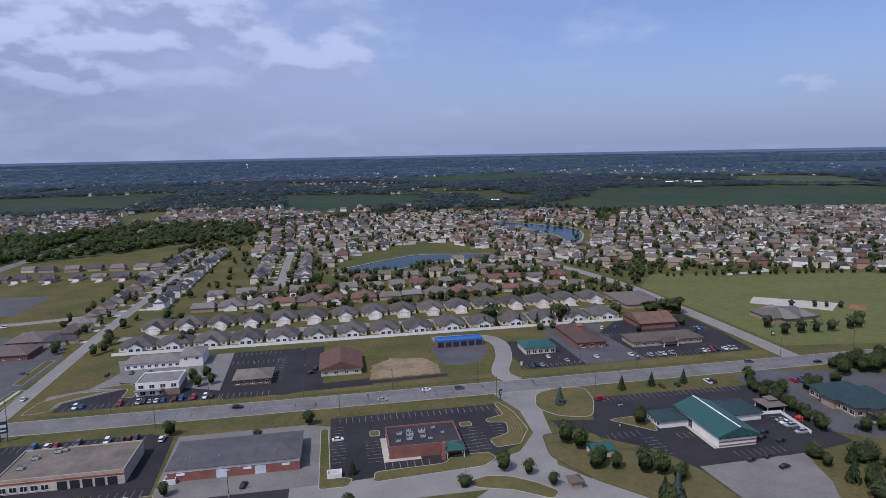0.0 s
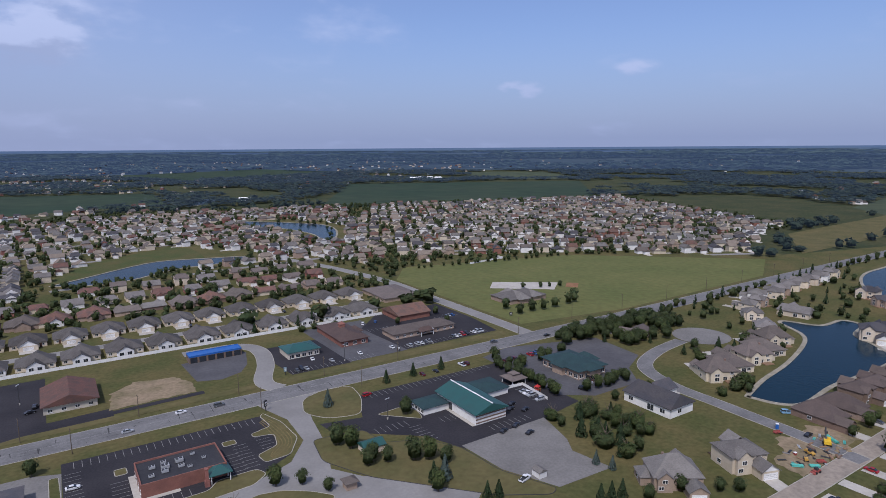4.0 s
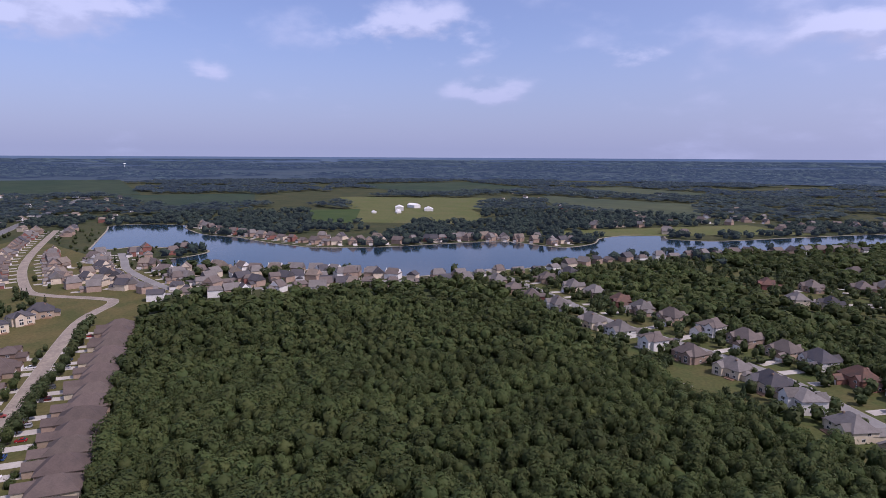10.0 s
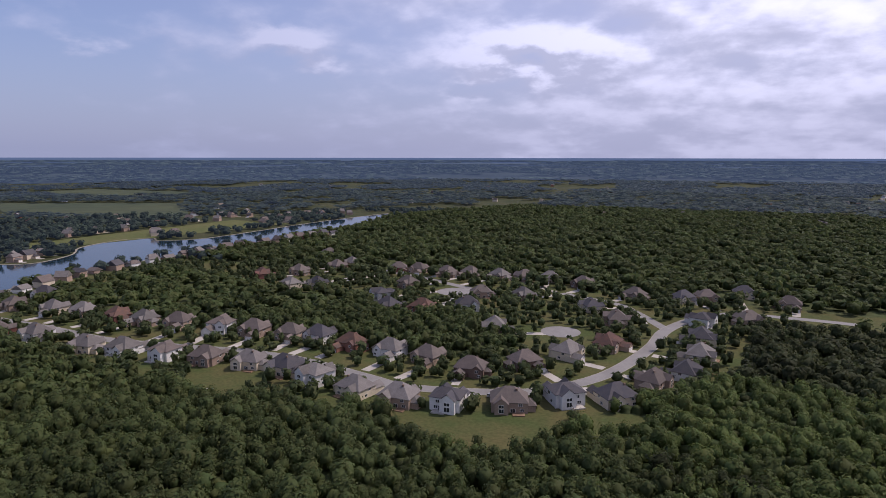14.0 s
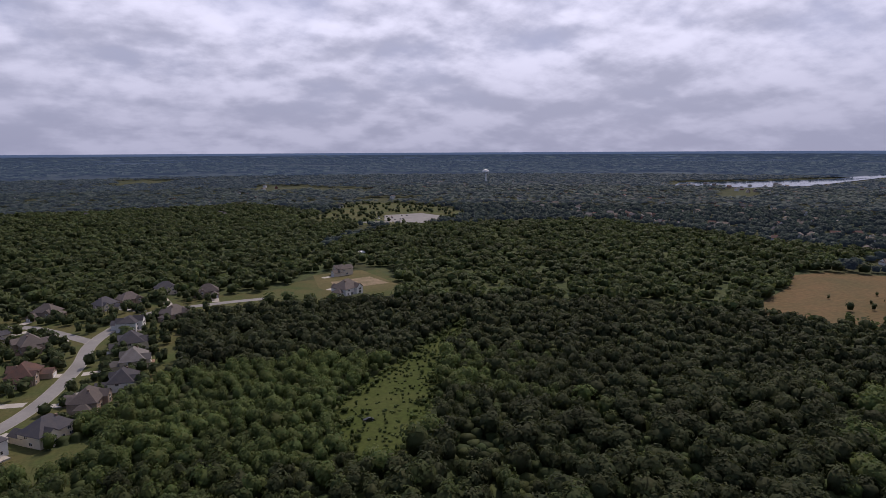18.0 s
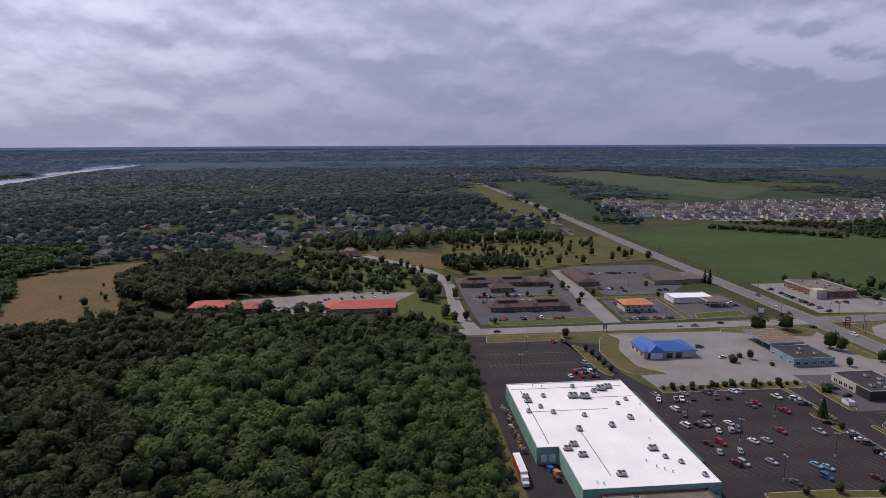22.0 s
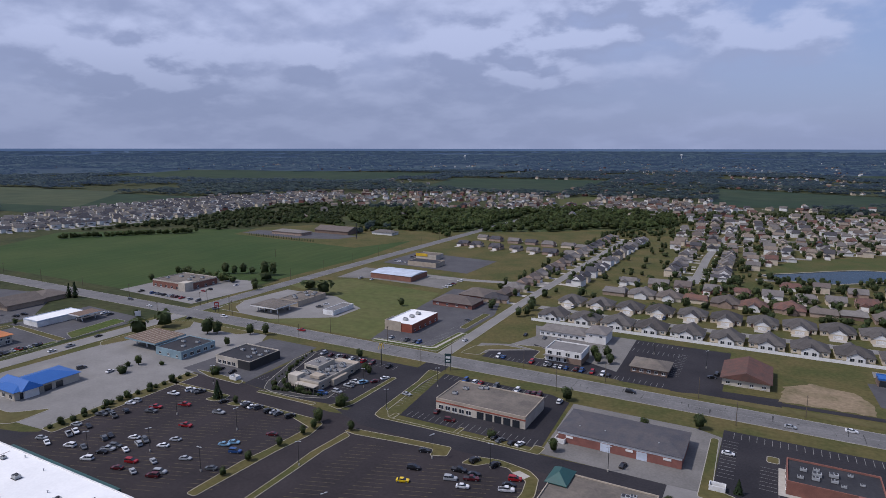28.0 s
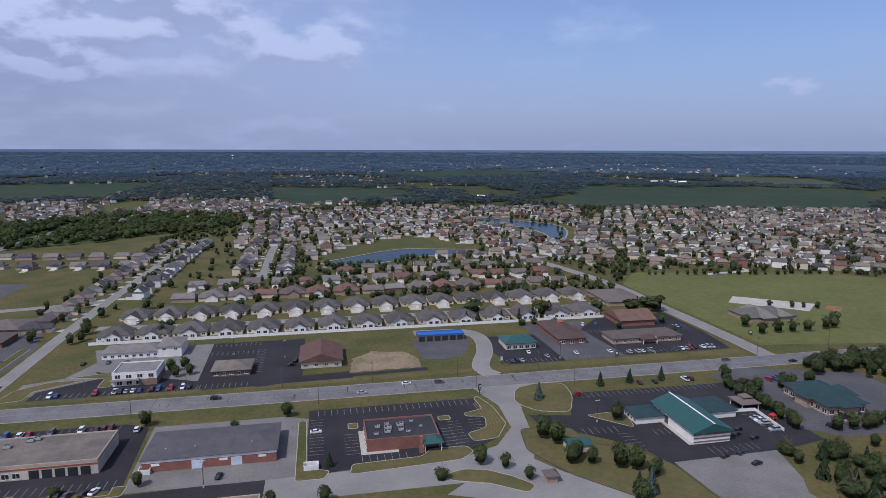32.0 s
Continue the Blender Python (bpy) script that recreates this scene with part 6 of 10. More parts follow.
def roof_unit(root, x, y, z, s=1.0, turn=0):
    def build():
        m = Mesh()
        m.box(-1.1, -0.8, 0, 1.1, 0.8, 1.1, 0)
        m.box(-1.0, -0.7, 1.1, -0.2, 0.7, 1.2, 1)
        m.box(-1.3, -0.95, 0, 1.3, 0.95, 0.18, 1)
        return m
    o = part("rooftop_unit", shared("rooftop_unit", build, [GALV, DARKSTEEL]), None, root)
    o.matrix_basis = pose(x, y, z, 0, 0, turn) @ Matrix.Diagonal((s, s, s, 1))

    def fan():
        m = Mesh()
        m.tube((0.45, 0, 1.1), (0.45, 0, 1.3), 0.44, 0.44, 12)
        m.tube((0.45, 0, 1.3), (0.45, 0, 1.36), 0.3, 0.1, 12)
        return m
    part("fan_cowl", shared("fan_cowl", fan, DARKSTEEL), None, o, "dark round fan cowl")


def vent(root, x, y, z):
    def build():
        m = Mesh()
        m.tube((0, 0, 0), (0, 0, 0.7), 0.16, 0.16, 8)
        m.tube((0, 0, 0.7), (0, 0, 0.85), 0.3, 0.2, 8)
        return m
    o = part("vent_pipe", shared("vent_pipe", build, GALV), None, root)
    o.matrix_basis = pose(x, y, z)


def add_glazed(root, x, y, z, w, h, turn=0, name="window"):
    """A window whose frame and panes are pieces of their own."""
    def frame_only():
        m = Mesh()
        m.box(-w / 2, -0.06, 0, w / 2, 0.0, h, 0)
        m.box(-w / 2 - 0.1, -0.16, -0.12, w / 2 + 0.1, 0.0, 0.0, 0)
        return m

    def pane():
        m = Mesh()
        m.box(-w / 4 + 0.07, -0.09, 0.12, w / 4 - 0.07, -0.062, h - 0.12)
        return m
    o = part(name, shared(f"glazed_frame_{w}_{h}", frame_only, TRIM), None, root)
    o.matrix_basis = pose(x, y, z, 0, 0, turn)
    for k in (-1, 1):
        p = part("pane", shared(f"pane_{w}_{h}", pane, GLASS), None, o)
        p.matrix_basis = pose(k * w / 4, 0, 0)
    return o


def openings(root, x0, y0, x1, y1, side, n, w, h, z, name="window", a=0.0, b=1.0):
    """n windows along one side: s, n, e or w."""
    for i in range(n):
        t = a + (b - a) * (i + 0.5) / n
        if side == "s":
            add_glazed(root, x0 + (x1 - x0) * t, y0, z, w, h, 0, name)
        elif side == "n":
            add_glazed(root, x0 + (x1 - x0) * t, y1, z, w, h, 180, name)
        elif side == "e":
            add_glazed(root, x1, y0 + (y1 - y0) * t, z, w, h, 90, name)
        else:
            add_glazed(root, x0, y0 + (y1 - y0) * t, z, w, h, -90, name)


def flat_building(name, x0, y0, x1, y1, h, wall, roof, label, parapet=0.5, band=None, category="building", cut=()):
    """A flat-roofed building: walls, roof deck behind a parapet with its coping."""
    poly = cut or [(x0, y0), (x1, y0), (x1, y1), (x0, y1)]
    claim_poly([(x0 - 5, y0 - 5), (x1 + 5, y0 - 5), (x1 + 5, y1 + 5), (x0 - 5, y1 + 5)])
    cx, cy = (x0 + x1) / 2, (y0 + y1) / 2
    poly = [(a - cx, b - cy) for a, b in poly]
    m = Mesh()
    n = len(poly)
    for i in range(n):
        (ax, ay), (bx, by) = poly[i], poly[(i + 1) % n]
        m.face([(ax, ay, 0), (bx, by, 0), (bx, by, h), (ax, ay, h)])
    root = thing(name, m, wall, cx, cy, label=label, category=category)
    r = Mesh()
    r.face([(a, b, h - parapet) for a, b in poly])
    part("roof", r, roof, root)
    c = Mesh()
    inner = offset(poly + poly[:2], 0.35)
    inner = [inner[n]] + inner[1:n]
    cl = []
    for i in range(n):
        p, a, b = Vector(poly[i]), Vector(poly[i - 1]), Vector(poly[(i + 1) % n])
        u, v = (p - a).normalized(), (b - p).normalized()
        q = p + Vector((-u.y, u.x)) * 0.35 + Vector((-v.y, v.x)) * 0.35
        cl.append((q.x, q.y))
    for i in range(n):
        j = (i + 1) % n
        c.face([(*poly[i], h + 0.02), (*poly[j], h + 0.02), (*cl[j], h + 0.02), (*cl[i], h + 0.02)])
        c.face([(*cl[i], h + 0.02), (*cl[j], h + 0.02), (*cl[j], h - parapet), (*cl[i], h - parapet)])
    part("coping", c, band or (TRIM if roof is WHITEROOF else wall), root)
    if band:
        bm = Mesh()
        for i in range(n):
            (ax, ay), (bx, by) = poly[i], poly[(i + 1) % n]
            l = math.hypot(bx - ax, by - ay)
            ox, oy = (by - ay) / l * 0.08, -(bx - ax) / l * 0.08
            bm.face([(ax + ox, ay + oy, h - 0.9), (bx + ox, by + oy, h - 0.9), (bx + ox, by + oy, h + 0.02), (ax + ox, ay + oy, h + 0.02)])
        part("fascia", bm, band, root)
    return root


def pitched_building(name, x0, y0, x1, y1, h, rise, wall, roof, label, gable=False, over=0.7, category="building", inset=None):
    """A building under one hipped or gabled roof."""
    cx, cy = (x0 + x1) / 2, (y0 + y1) / 2
    a, b, c, d = x0 - cx, y0 - cy, x1 - cx, y1 - cy
    claim_poly([(x0 - 5, y0 - 5), (x1 + 5, y0 - 5), (x1 + 5, y1 + 5), (x0 - 5, y1 + 5)])
    m = Mesh()
    m.box(a, b, 0, c, d, h)
    if gable:
        m.gable_wall(a, b, c, d, h, rise)
    root = thing(name, m, wall, cx, cy, label=label, category=category)
    r = Mesh()
    r.hip(a, b, c, d, h, rise, over, inset=0.0 if gable else inset)
    part("roof", r, roof, root)
    return root


def canopy(name, x0, y0, x1, y1, h, mat, label, thick=0.9, top=None, posts=4):
    cx, cy = (x0 + x1) / 2, (y0 + y1) / 2
    m = Mesh()
    m.box(x0 - cx, y0 - cy, h - thick, x1 - cx, y1 - cy, h, 0, 1)
    root = thing(name, m, [mat, top or GREYROOF], cx, cy, label=label, category="canopy")
    nx = max(posts // 2, 1)
    for i in range(nx):
        for sy in (-1, 1):
            p = Mesh()
            px, py = (x0 - cx) + (x1 - x0) * (i + 0.5) / nx, sy * (y1 - y0) * 0.28
            p.box(px - 0.25, py - 0.25, 0, px + 0.25, py + 0.25, h - thick)
            part("post", p, TRIM, root)
    return root


# the large store with a white roof, its loading notch and front canopies
S = flat_building("store", -258, 45, -167, 101, 7.0, MINT, WHITEROOF, "large store with white membrane roof and mint green walls", 0.3, cut=[(-258, 46), (-197, 46), (-197, 54), (-168, 54), (-168, 101), (-258, 101)])
SX, SY = -212.5, 73
for x, y, s in ((-250, 92, 1.5), (-246, 84, 1.1), (-252, 76, 1.0), (-243, 60, 1.0), (-243, 52, 1.3), (-238, 52, 1.3), (-232, 56, 1.0), (-228, 50, 1.0), (-226, 60, 1.0), (-222, 72, 1.0), (-218, 90, 1.2), (-236, 95, 0.9), (-232, 90, 0.9),
                (-212, 80, 1.2), (-210, 66, 1.2), (-198, 60, 1.3), (-195, 57, 1.3), (-190, 61, 1.3), (-192, 88, 1.4), (-186, 90, 0.9), (-182, 94, 0.9), (-176, 70, 1.3), (-173, 98, 0.9), (-240, 78, 1.8), (-241, 73, 1.8), (-248, 88, 1.8)):
    roof_unit(S, x - SX, y - SY, 6.7, s * 0.95, 90 if s > 1.25 else 0)
for x, y in ((-255, 58), (-254, 62), (-200, 90), (-215, 97), (-230, 99), (-178, 86), (-176, 88), (-180, 84), (-184, 82), (-171, 62), (-172, 60)):
    vent(S, x - SX, y - SY, 6.7)
gut = Mesh()
for x0, y0, x1, y1 in ((-252, 47, -251.7, 99), (-250, 51, -200, 51.3), (-228, 51, -227.7, 84), (-212, 66, -176, 66.3), (-240, 73, -239.7, 99)):
    gut.box(x0 - SX, y0 - SY, 6.69, x1 - SX, y1 - SY, 6.78)
part("roof_seam", gut, GREYROOF, S)
for k in range(2):
    dm = Mesh()
    dm.box(-196.99 - SX, 47.4 + 3.2 * k - SY, 1.0, -196.9 - SX, 49.8 + 3.2 * k - SY, 4.0)
    part("dock_door", dm, TRIM, S, "white roller dock door")
for k in range(22):
    x = -257 + 2.8 * k
    trimm = Mesh()
    trimm.box(x - SX, 45.9 - SY, 0, x + 0.35 - SX, 46.0 - SY, 6.6)
    part("wall_pilaster", trimm, MINT, S)
fr = Mesh()
fr.box(-250 - SX, 101 - SY, 3.2, -186 - SX, 105 - SY, 4.3)
fr.face([(-250 - SX, 105.4 - SY, 3.4), (-250 - SX, 101 - SY, 6.2), (-186 - SX, 101 - SY, 6.2), (-186 - SX, 105.4 - SY, 3.4)])
part("front_canopy", fr, TEAL, S, "sloping teal metal canopy")
N = flat_building("shop_unit", -167.9, 60, -120, 96, 5.2, BRICK_RED, TANROOF, "lower brick shop unit joined to the large store", 0.4)
roof_unit(N, -19, -8, 4.8, 1.4), roof_unit(N, -8, 4, 4.8, 1.2)
nf = Mesh()
nf.face([(-24, 18, 4.9), (24, 18, 4.9), (24, 22, 3.0), (-24, 22, 3.0)])
nf.face([(-24, 22, 3.0), (24, 22, 3.0), (24, 21.6, 2.8), (-24, 21.6, 2.8)])
nf.box(-24, 17.9, 2.8, 24, 18.2, 5.6)
part("front_canopy", nf, TEAL, N, "sloping teal metal canopy")
T2 = flat_building("shop_unit", -64, 150, -30, 184, 5.0, STUCCO, TANROOF, "tan flat-roofed shop with teal corner roof", 0.4)
tt = Mesh()
tt.hip(-17.5, 8, -11, 18, 5.0, 2.6, 0.6)
part("corner_roof", tt, TEAL, T2)
roof_unit(T2, 8, 10, 4.6, 1.3), roof_unit(T2, 10, 12, 4.6, 0.9)

# shop row with service bays
R = flat_building("service_shop", -130, 217, -88, 240, 5.5, CREAM, TANROOF, "tan flat-roofed service shop with garage bays", 0.4, STUCCO)
# flat dark panels in place of the shade inside open bays
for i in range(5):
    b = Mesh()
    x = 0.5 + 4.1 * i
    b.box(x - 1.6, -11.6, 0.1, x + 1.6, -11.42, 3.2)
    part("bay_door", b, GLASS, R, "dark panel painted as the shade of an open service bay")
openings(R, -21, -11.5, 21, 11.5, "s", 5, 2.4, 2.0, 0.7, "shop_window", 0.02, 0.42)
sb = Mesh()
sb.box(-21.1, -11.62, 3.6, 21.1, -11.5, 4.2)
part("sign_band", sb, ORANGEWALL, R, "red stripe along the front")
for x, y in ((-14, 4), (-8, 8), (-16, -3), (-6, 9)):
    roof_unit(R, x, y, 5.1, 1.0)

# red-brick warehouse with a low metal roof
B = pitched_building("warehouse", -73, 214, -27, 236, 4.6, 1.5, BRICK_RED, SHINGLE_DARK, "long red brick warehouse with low grey roof", over=0.6, inset=8)
fa = Mesh()
fa.box(-23.1, -11.12, 3.5, 23.1, -11.0, 4.6)
part("fascia", fa, TRIM, B, "white fascia band")
for x in (-4.5, 9.0):
    dm = Mesh()
    dm.box(x - 1.9, -11.1, 0.05, x + 1.9, -11.0, 3.2)
    part("roller_door", dm, BLUEWHITE, B, "pale roller door")
for x in (-18.5, 4.5, 18):
    sg = Mesh()
    sg.box(x - 1.4, -11.2, 2.3, x + 1.4, -11.12, 3.2)
    part("sign_board", sg, TRIM, B, "white sign board")
for x in (-16, -6, 14):
    vent(B, x, -5.5, 5.2)

# restaurant with rooftop plant, teal porch and brick chimney
E = flat_building("restaurant", 6, 214, 34, 232, 5.0, BRICK_RED, BLACKROOF, "red brick restaurant with black flat roof and rooftop units", 0.6)
for x, y, s in ((-9, 2, 0.9), (-5, 4, 0.8), (-5, 0, 1.2), (-5.5, -3, 1.0), (0, 2, 1.2), (0, -2, 0.9), (-10, -4, 0.8), (5, 5, 0.7), (2.5, -4, 0.7), (8, 0, 0.6)):
    roof_unit(E, x, y, 4.4, s)
pr = Mesh()
pr.hip(7.2, -13.5, 14.4, -7, 3.4, 2.0, 0.4)
part("porch_roof", pr, TEAL, E, "teal metal porch roof")
for x, y in ((7.6, -13), (14, -13), (7.6, -9.5), (14, -9.5)):
    po = Mesh()
    po.box(x - 0.15, y - 0.15, 0, x + 0.15, y + 0.15, 3.4)
    part("porch_post", po, TRIM, E)
ch = Mesh()
ch.box(5.4, -13.6, 0, 7.0, -12.2, 2.4), ch.box(5.7, -13.4, 2.4, 6.7, -12.4, 6.2), ch.box(5.6, -13.5, 6.2, 6.8, -12.3, 6.6)
part("chimney", ch, BRICK_RED, E, "red brick outdoor chimney")
openings(E, -14, -9, 14, 9, "w", 4, 1.8, 1.4, 1.0), openings(E, -14, -9, 14, 9, "e", 4, 1.8, 1.4, 1.0)
pth = Mesh()
pth.box(-16.2, -9, 0.1, -14.05, 9, 0.17), pth.box(-16.2, -11, 0.1, -2, -9.05, 0.17)
part("footpath", pth, CONCRETE, E)

# green-roofed hall with two wings
Hh = pitched_building("hall", 131, 196, 147, 226, 4.8, 3.4, SIDING_WHITE, TEAL, "white hall with steep teal metal roof", True, 1.0)
rc = Mesh()
rc.box(-0.35, -16.1, 8.36, 0.35, 16.1, 8.5)
part("ridge_cap", rc, TRIM, Hh, "white ridge cap")
for k in range(3):
    bd = Mesh()
    bd.box(-8.02, -15.1, 0.6 + 1.5 * k, 8.02, -15.0, 1.2 + 1.5 * k)
    part("wall_band", bd, BRICK_BROWN, Hh, "brown band across the gable wall")
dr = Mesh()
dr.box(-8.1, 3, 0.05, -8.0, 6, 3.4)
part("entrance_door", dr, GLASS, Hh)
dk = Mesh()
dk.box(-9.8, -15, 0.06, -8.1, 10, 0.2)
part("footpath", dk, CONCRETE, Hh)
w1 = pitched_building("hall_wing", 118, 216.5, 130.9, 227, 3.0, 1.8, SIDING_WHITE, DTEAL, "low hall wing with dark green shingle roof")
openings(w1, -6.5, -5.2, 6.5, 5.2, "w", 4, 1.8, 1.4, 0.8)
pitched_building("hall_wing", 147.1, 215.5, 164, 230, 3.0, 1.8, SIDING_WHITE, DTEAL, "low hall wing with dark green shingle roof")
gs = pitched_building("garden_shed", 81, 198.5, 89.5, 205, 2.6, 1.6, SIDING_BEIGE, TEAL, "small shed with teal metal roof", True, 0.4, "shed")
pitched_building("storage_shed", 124.5, 149.5, 128, 153.5, 2.2, 0.9, SIDING_WHITE, SHINGLE_GREY, "small white storage shed on gravel", True, 0.2, "shed")
gz = Mesh()
gz.hip(-4.5, -4.5, 4.5, 4.5, 3.0, 1.8, 0.5, inset=3.4)
gz.hip(-2, -2, 2, 2, 5.0, 1.2, 0.3)
G0 = thing("pavilion", gz, SHINGLE_BROWN, 174.5, 224, label="open brown-roofed picnic pavilion on posts", category="pavilion")
for x in (-4, 4):
    for y in (-4, 4):
        po = Mesh()
        po.box(x - 0.15, y - 0.15, 0, x + 0.15, y + 0.15, 3.0)
        part("post", po, TRIM, G0)
gm2 = Mesh()
gm2.hip(-2.2, -2.2, 2.2, 2.2, 2.6, 1.5, 0.4)
K0 = thing("stone_kiosk", gm2, SHINGLE_BROWN, 67, 182, label="small stone kiosk with brown roof", category="kiosk")
km = Mesh()
km.box(-1.9, -1.9, 0, 1.9, 1.9, 2.6)
part("wall", km, BRICK_TAN, K0)

# teal-roofed office
O = pitched_building("office", 203, 208, 222, 234, 4.6, 3.4, BRICK_TAN, DTEAL, "brick office under a dark teal hipped roof", over=1.2)
for k_, (ax_, ay_, bx_, by_) in enumerate(((-4, -15.5, 4, -9), (7, -5, 12.5, 5), (-12, -4, -7, 4))):
    wm_ = Mesh()
    wm_.hip(ax_, ay_, bx_, by_, 4.6, 2.6, 0.9)
    part("wing_roof", wm_, DTEAL, O)
    wl_ = Mesh()
    wl_.box(ax_ + 0.4, ay_ + 0.4, 0, bx_ - 0.4, by_ - 0.4, 4.58)
    part("bay_wall", wl_, BRICK_TAN, O)
openings(O, -9.5, -13, 9.5, 13, "s", 5, 2.4, 2.0, 0.9), openings(O, -9.5, -13, 9.5, 13, "w", 7, 2.4, 2.0, 0.9), openings(O, -9.5, -13, 9.5, 13, "e", 5, 1.8, 1.4, 0.9)

# along the north side of the highway, from west to east
gr = flat_building("grill_restaurant", -218, 308, -198, 341, 5.6, ORANGEWALL, WHITEROOF, "grill with white roof and orange-red walls", 0.4)
tw = Mesh()
tw.box(-10.2, -16.8, 0, 2, -16.55, 6.4), tw.box(-10.25, -16.8, 0, -10.05, -6, 6.4)
part("feature_wall", tw, STUCCO, gr, "tan panelled feature wall")
for y in (-8, 0, 8):
    roof_unit(gr, 0, y, 5.2, 1.3)
openings(gr, -10, -16.5, 10, 16.5, "e", 5, 1.8, 1.4, 0.9)
for x0, y0, x1, y1 in ((-222, 377, -190, 397), (-214, 404, -192, 428)):
    b = pitched_building("brick_office", x0, y0, x1, y1, 3.2, 3.6, BRICK_RED, SHINGLE_BROWN, "red-brown brick office with hipped brown roof")
    openings(b, -(x1 - x0) / 2, -(y1 - y0) / 2, (x1 - x0) / 2, (y1 - y0) / 2, "s", 4, 1.8, 1.4, 0.9)
mt = pitched_building("metal_store", -318, 434, -276, 462, 4.6, 1.3, BRICK_RED, BLUEWHITE, "brick store with pale blue metal roof", True, 0.4)
ye = flat_building("yellow_shop", -332, 536, -308, 552, 5.0, CREAM, TANROOF, "cream and yellow flat-roofed shop")
yb = Mesh()
yb.box(-12.1, -8.3, 3.0, 2.0, -8.1, 6.0)
part("sign_tower", yb, YELLOWPLASTIC, ye, "yellow sign panel")
flat_building("shop", -320, 500, -288, 518, 4.5, STUCCO, BLACKROOF, "low flat-roofed shop with dark roof")
wo2 = flat_building("white_office", -109, 302, -89, 318, 6.8, SIDING_WHITE, GREYROOF, "white two-storey office with dark flat roof", 0.5)
openings(wo2, -10, -8, 10, 8, "s", 4, 2.4, 2.0, 3.8), openings(wo2, -10, -8, 10, 8, "s", 3, 2.4, 2.0, 0.6, "shop_window", 0.05, 0.7)
bb = Mesh()
bb.box(2.0, -8.12, 0, 10.1, -8.0, 3.2), bb.box(10.0, -8.1, 0, 10.1, 8, 3.2)
part("brick_base", bb, BRICK_BROWN, wo2, "brown brick lower wall")
po = Mesh()
po.box(-10.5, -10.2, 3.2, 2.5, -8.05, 3.5)
part("porch_roof", po, GREYROOF, wo2)
lo = pitched_building("long_office", -127, 344, -98.1, 358, 3.4, 2.6, SIDING_WHITE, SHINGLE_GREY, "long white office with grey hipped roof")
openings(lo, -14.5, -7, 14.5, 7, "s", 8, 1.8, 1.4, 0.9)
lo2 = pitched_building("long_office_wing", -98, 343, -86, 359, 6.0, 2.4, SIDING_WHITE, SHINGLE_GREY, "two-storey white office wing with grey roof")
openings(lo2, -6, -8, 6, 8, "s", 2, 1.8, 1.4, 3.8)
bo = pitched_building("small_office", -64, 306, -46, 321, 3.2, 2.8, BRICK_BROWN, TANROOF, "brown brick office with tan hipped roof", over=0.9)
openings(bo, -9, -7.5, 9, 7.5, "s", 5, 1.8, 1.4, 0.9)
ha = pitched_building("meeting_hall", -21, 310, 0, 336, 3.6, 4.0, CREAM, SHINGLE_RED, "cream meeting hall with red-brown gabled roof", True, 1.0)
openings(ha, -10.5, -13, 10.5, 13, "s", 4, 1.8, 1.4, 0.9)
cw = flat_building("car_wash", 46, 343, 74, 351, 4.2, BRICK_BROWN, BLUE, "brown brick car wash with bright blue roof", 0.25, BLUE)
# each bay is a dark panel; its inner shade is painted, not built
for i in range(6):
    bm_ = Mesh()
    x = -11.6 + 4.65 * i
    bm_.box(x - 1.8, -4.1, 0.05, x + 1.8, -3.95, 3.1)
    part("wash_bay", bm_, GLASS, cw, "dark panel painted as the shade of an open wash bay")
ff = pitched_building("burger_restaurant", 93, 319, 111, 334, 3.6, 2.2, CREAM, TEAL, "cream restaurant with teal mansard roof", over=0.7, inset=6)
openings(ff, -9, -7.5, 9, 7.5, "s", 5, 2.4, 2.0, 0.5)
br = pitched_building("clinic", 126, 322, 143, 360, 3.6, 3.2, BRICK_RED, MANSARD, "red brick clinic with red-brown hipped roof", over=0.9)
openings(br, -8.5, -19, 8.5, 19, "e", 8, 1.8, 1.4, 0.9), openings(br, -8.5, -19, 8.5, 19, "s", 3, 2.4, 2.0, 0.7)
dc = pitched_building("clinic", 158, 317, 202, 332, 3.2, 3.0, BRICK_TAN, SHINGLE_BROWN, "long tan brick clinic with brown hipped roof", over=0.8)
openings(dc, -22, -7.5, 22, 7.5, "s", 9, 1.8, 1.4, 0.9)
rb = pitched_building("brick_hall", 180, 350, 204, 374, 3.8, 4.2, BRICK_RED, SHINGLE_RED, "red brick hall with gabled red-brown roof", True, 0.9)
pitched_building("lodge", 196, 400, 226, 440, 3.0, 3.2, BRICK_TAN, SHINGLE_BROWN, "low lodge with grey-brown hipped roof")
chb = pitched_building("church", 268, 342, 304, 364, 3.4, 4.2, BRICK_TAN, SHINGLE_GREY, "low tan church with grey roof among trees")
cx_ = Mesh()
cx_.hip(-10, -14, 0, 12, 3.4, 4.4, 0.6), cx_.hip(4, -12, 13, 2, 3.4, 3.4, 0.6)
part("cross_roof", cx_, SHINGLE_GREY, chb)
for bx_ in ((-9.5, -13.5, -0.5), (4.5, -11.5, 12.5)):
    cw_ = Mesh()
    cw_.box(bx_[0], bx_[1], 0, bx_[2], -9, 3.4)
    part("porch_wall", cw_, BRICK_TAN, chb)
paving("pavement_church_pale", [(290, 394), (306, 411), (351, 378), (330, 360), (322, 368), (306, 380)], CONCRETE, "pale concrete car park on the sports field")
dg = Mesh()
dg.box(-8, -5, 0, 8, 5, 0.12)
thing("dirt_infield", dg, INFIELD, 354, 364, 0.03, 42, label="tan dirt infield of a ball field", category="infield", kind="structure")

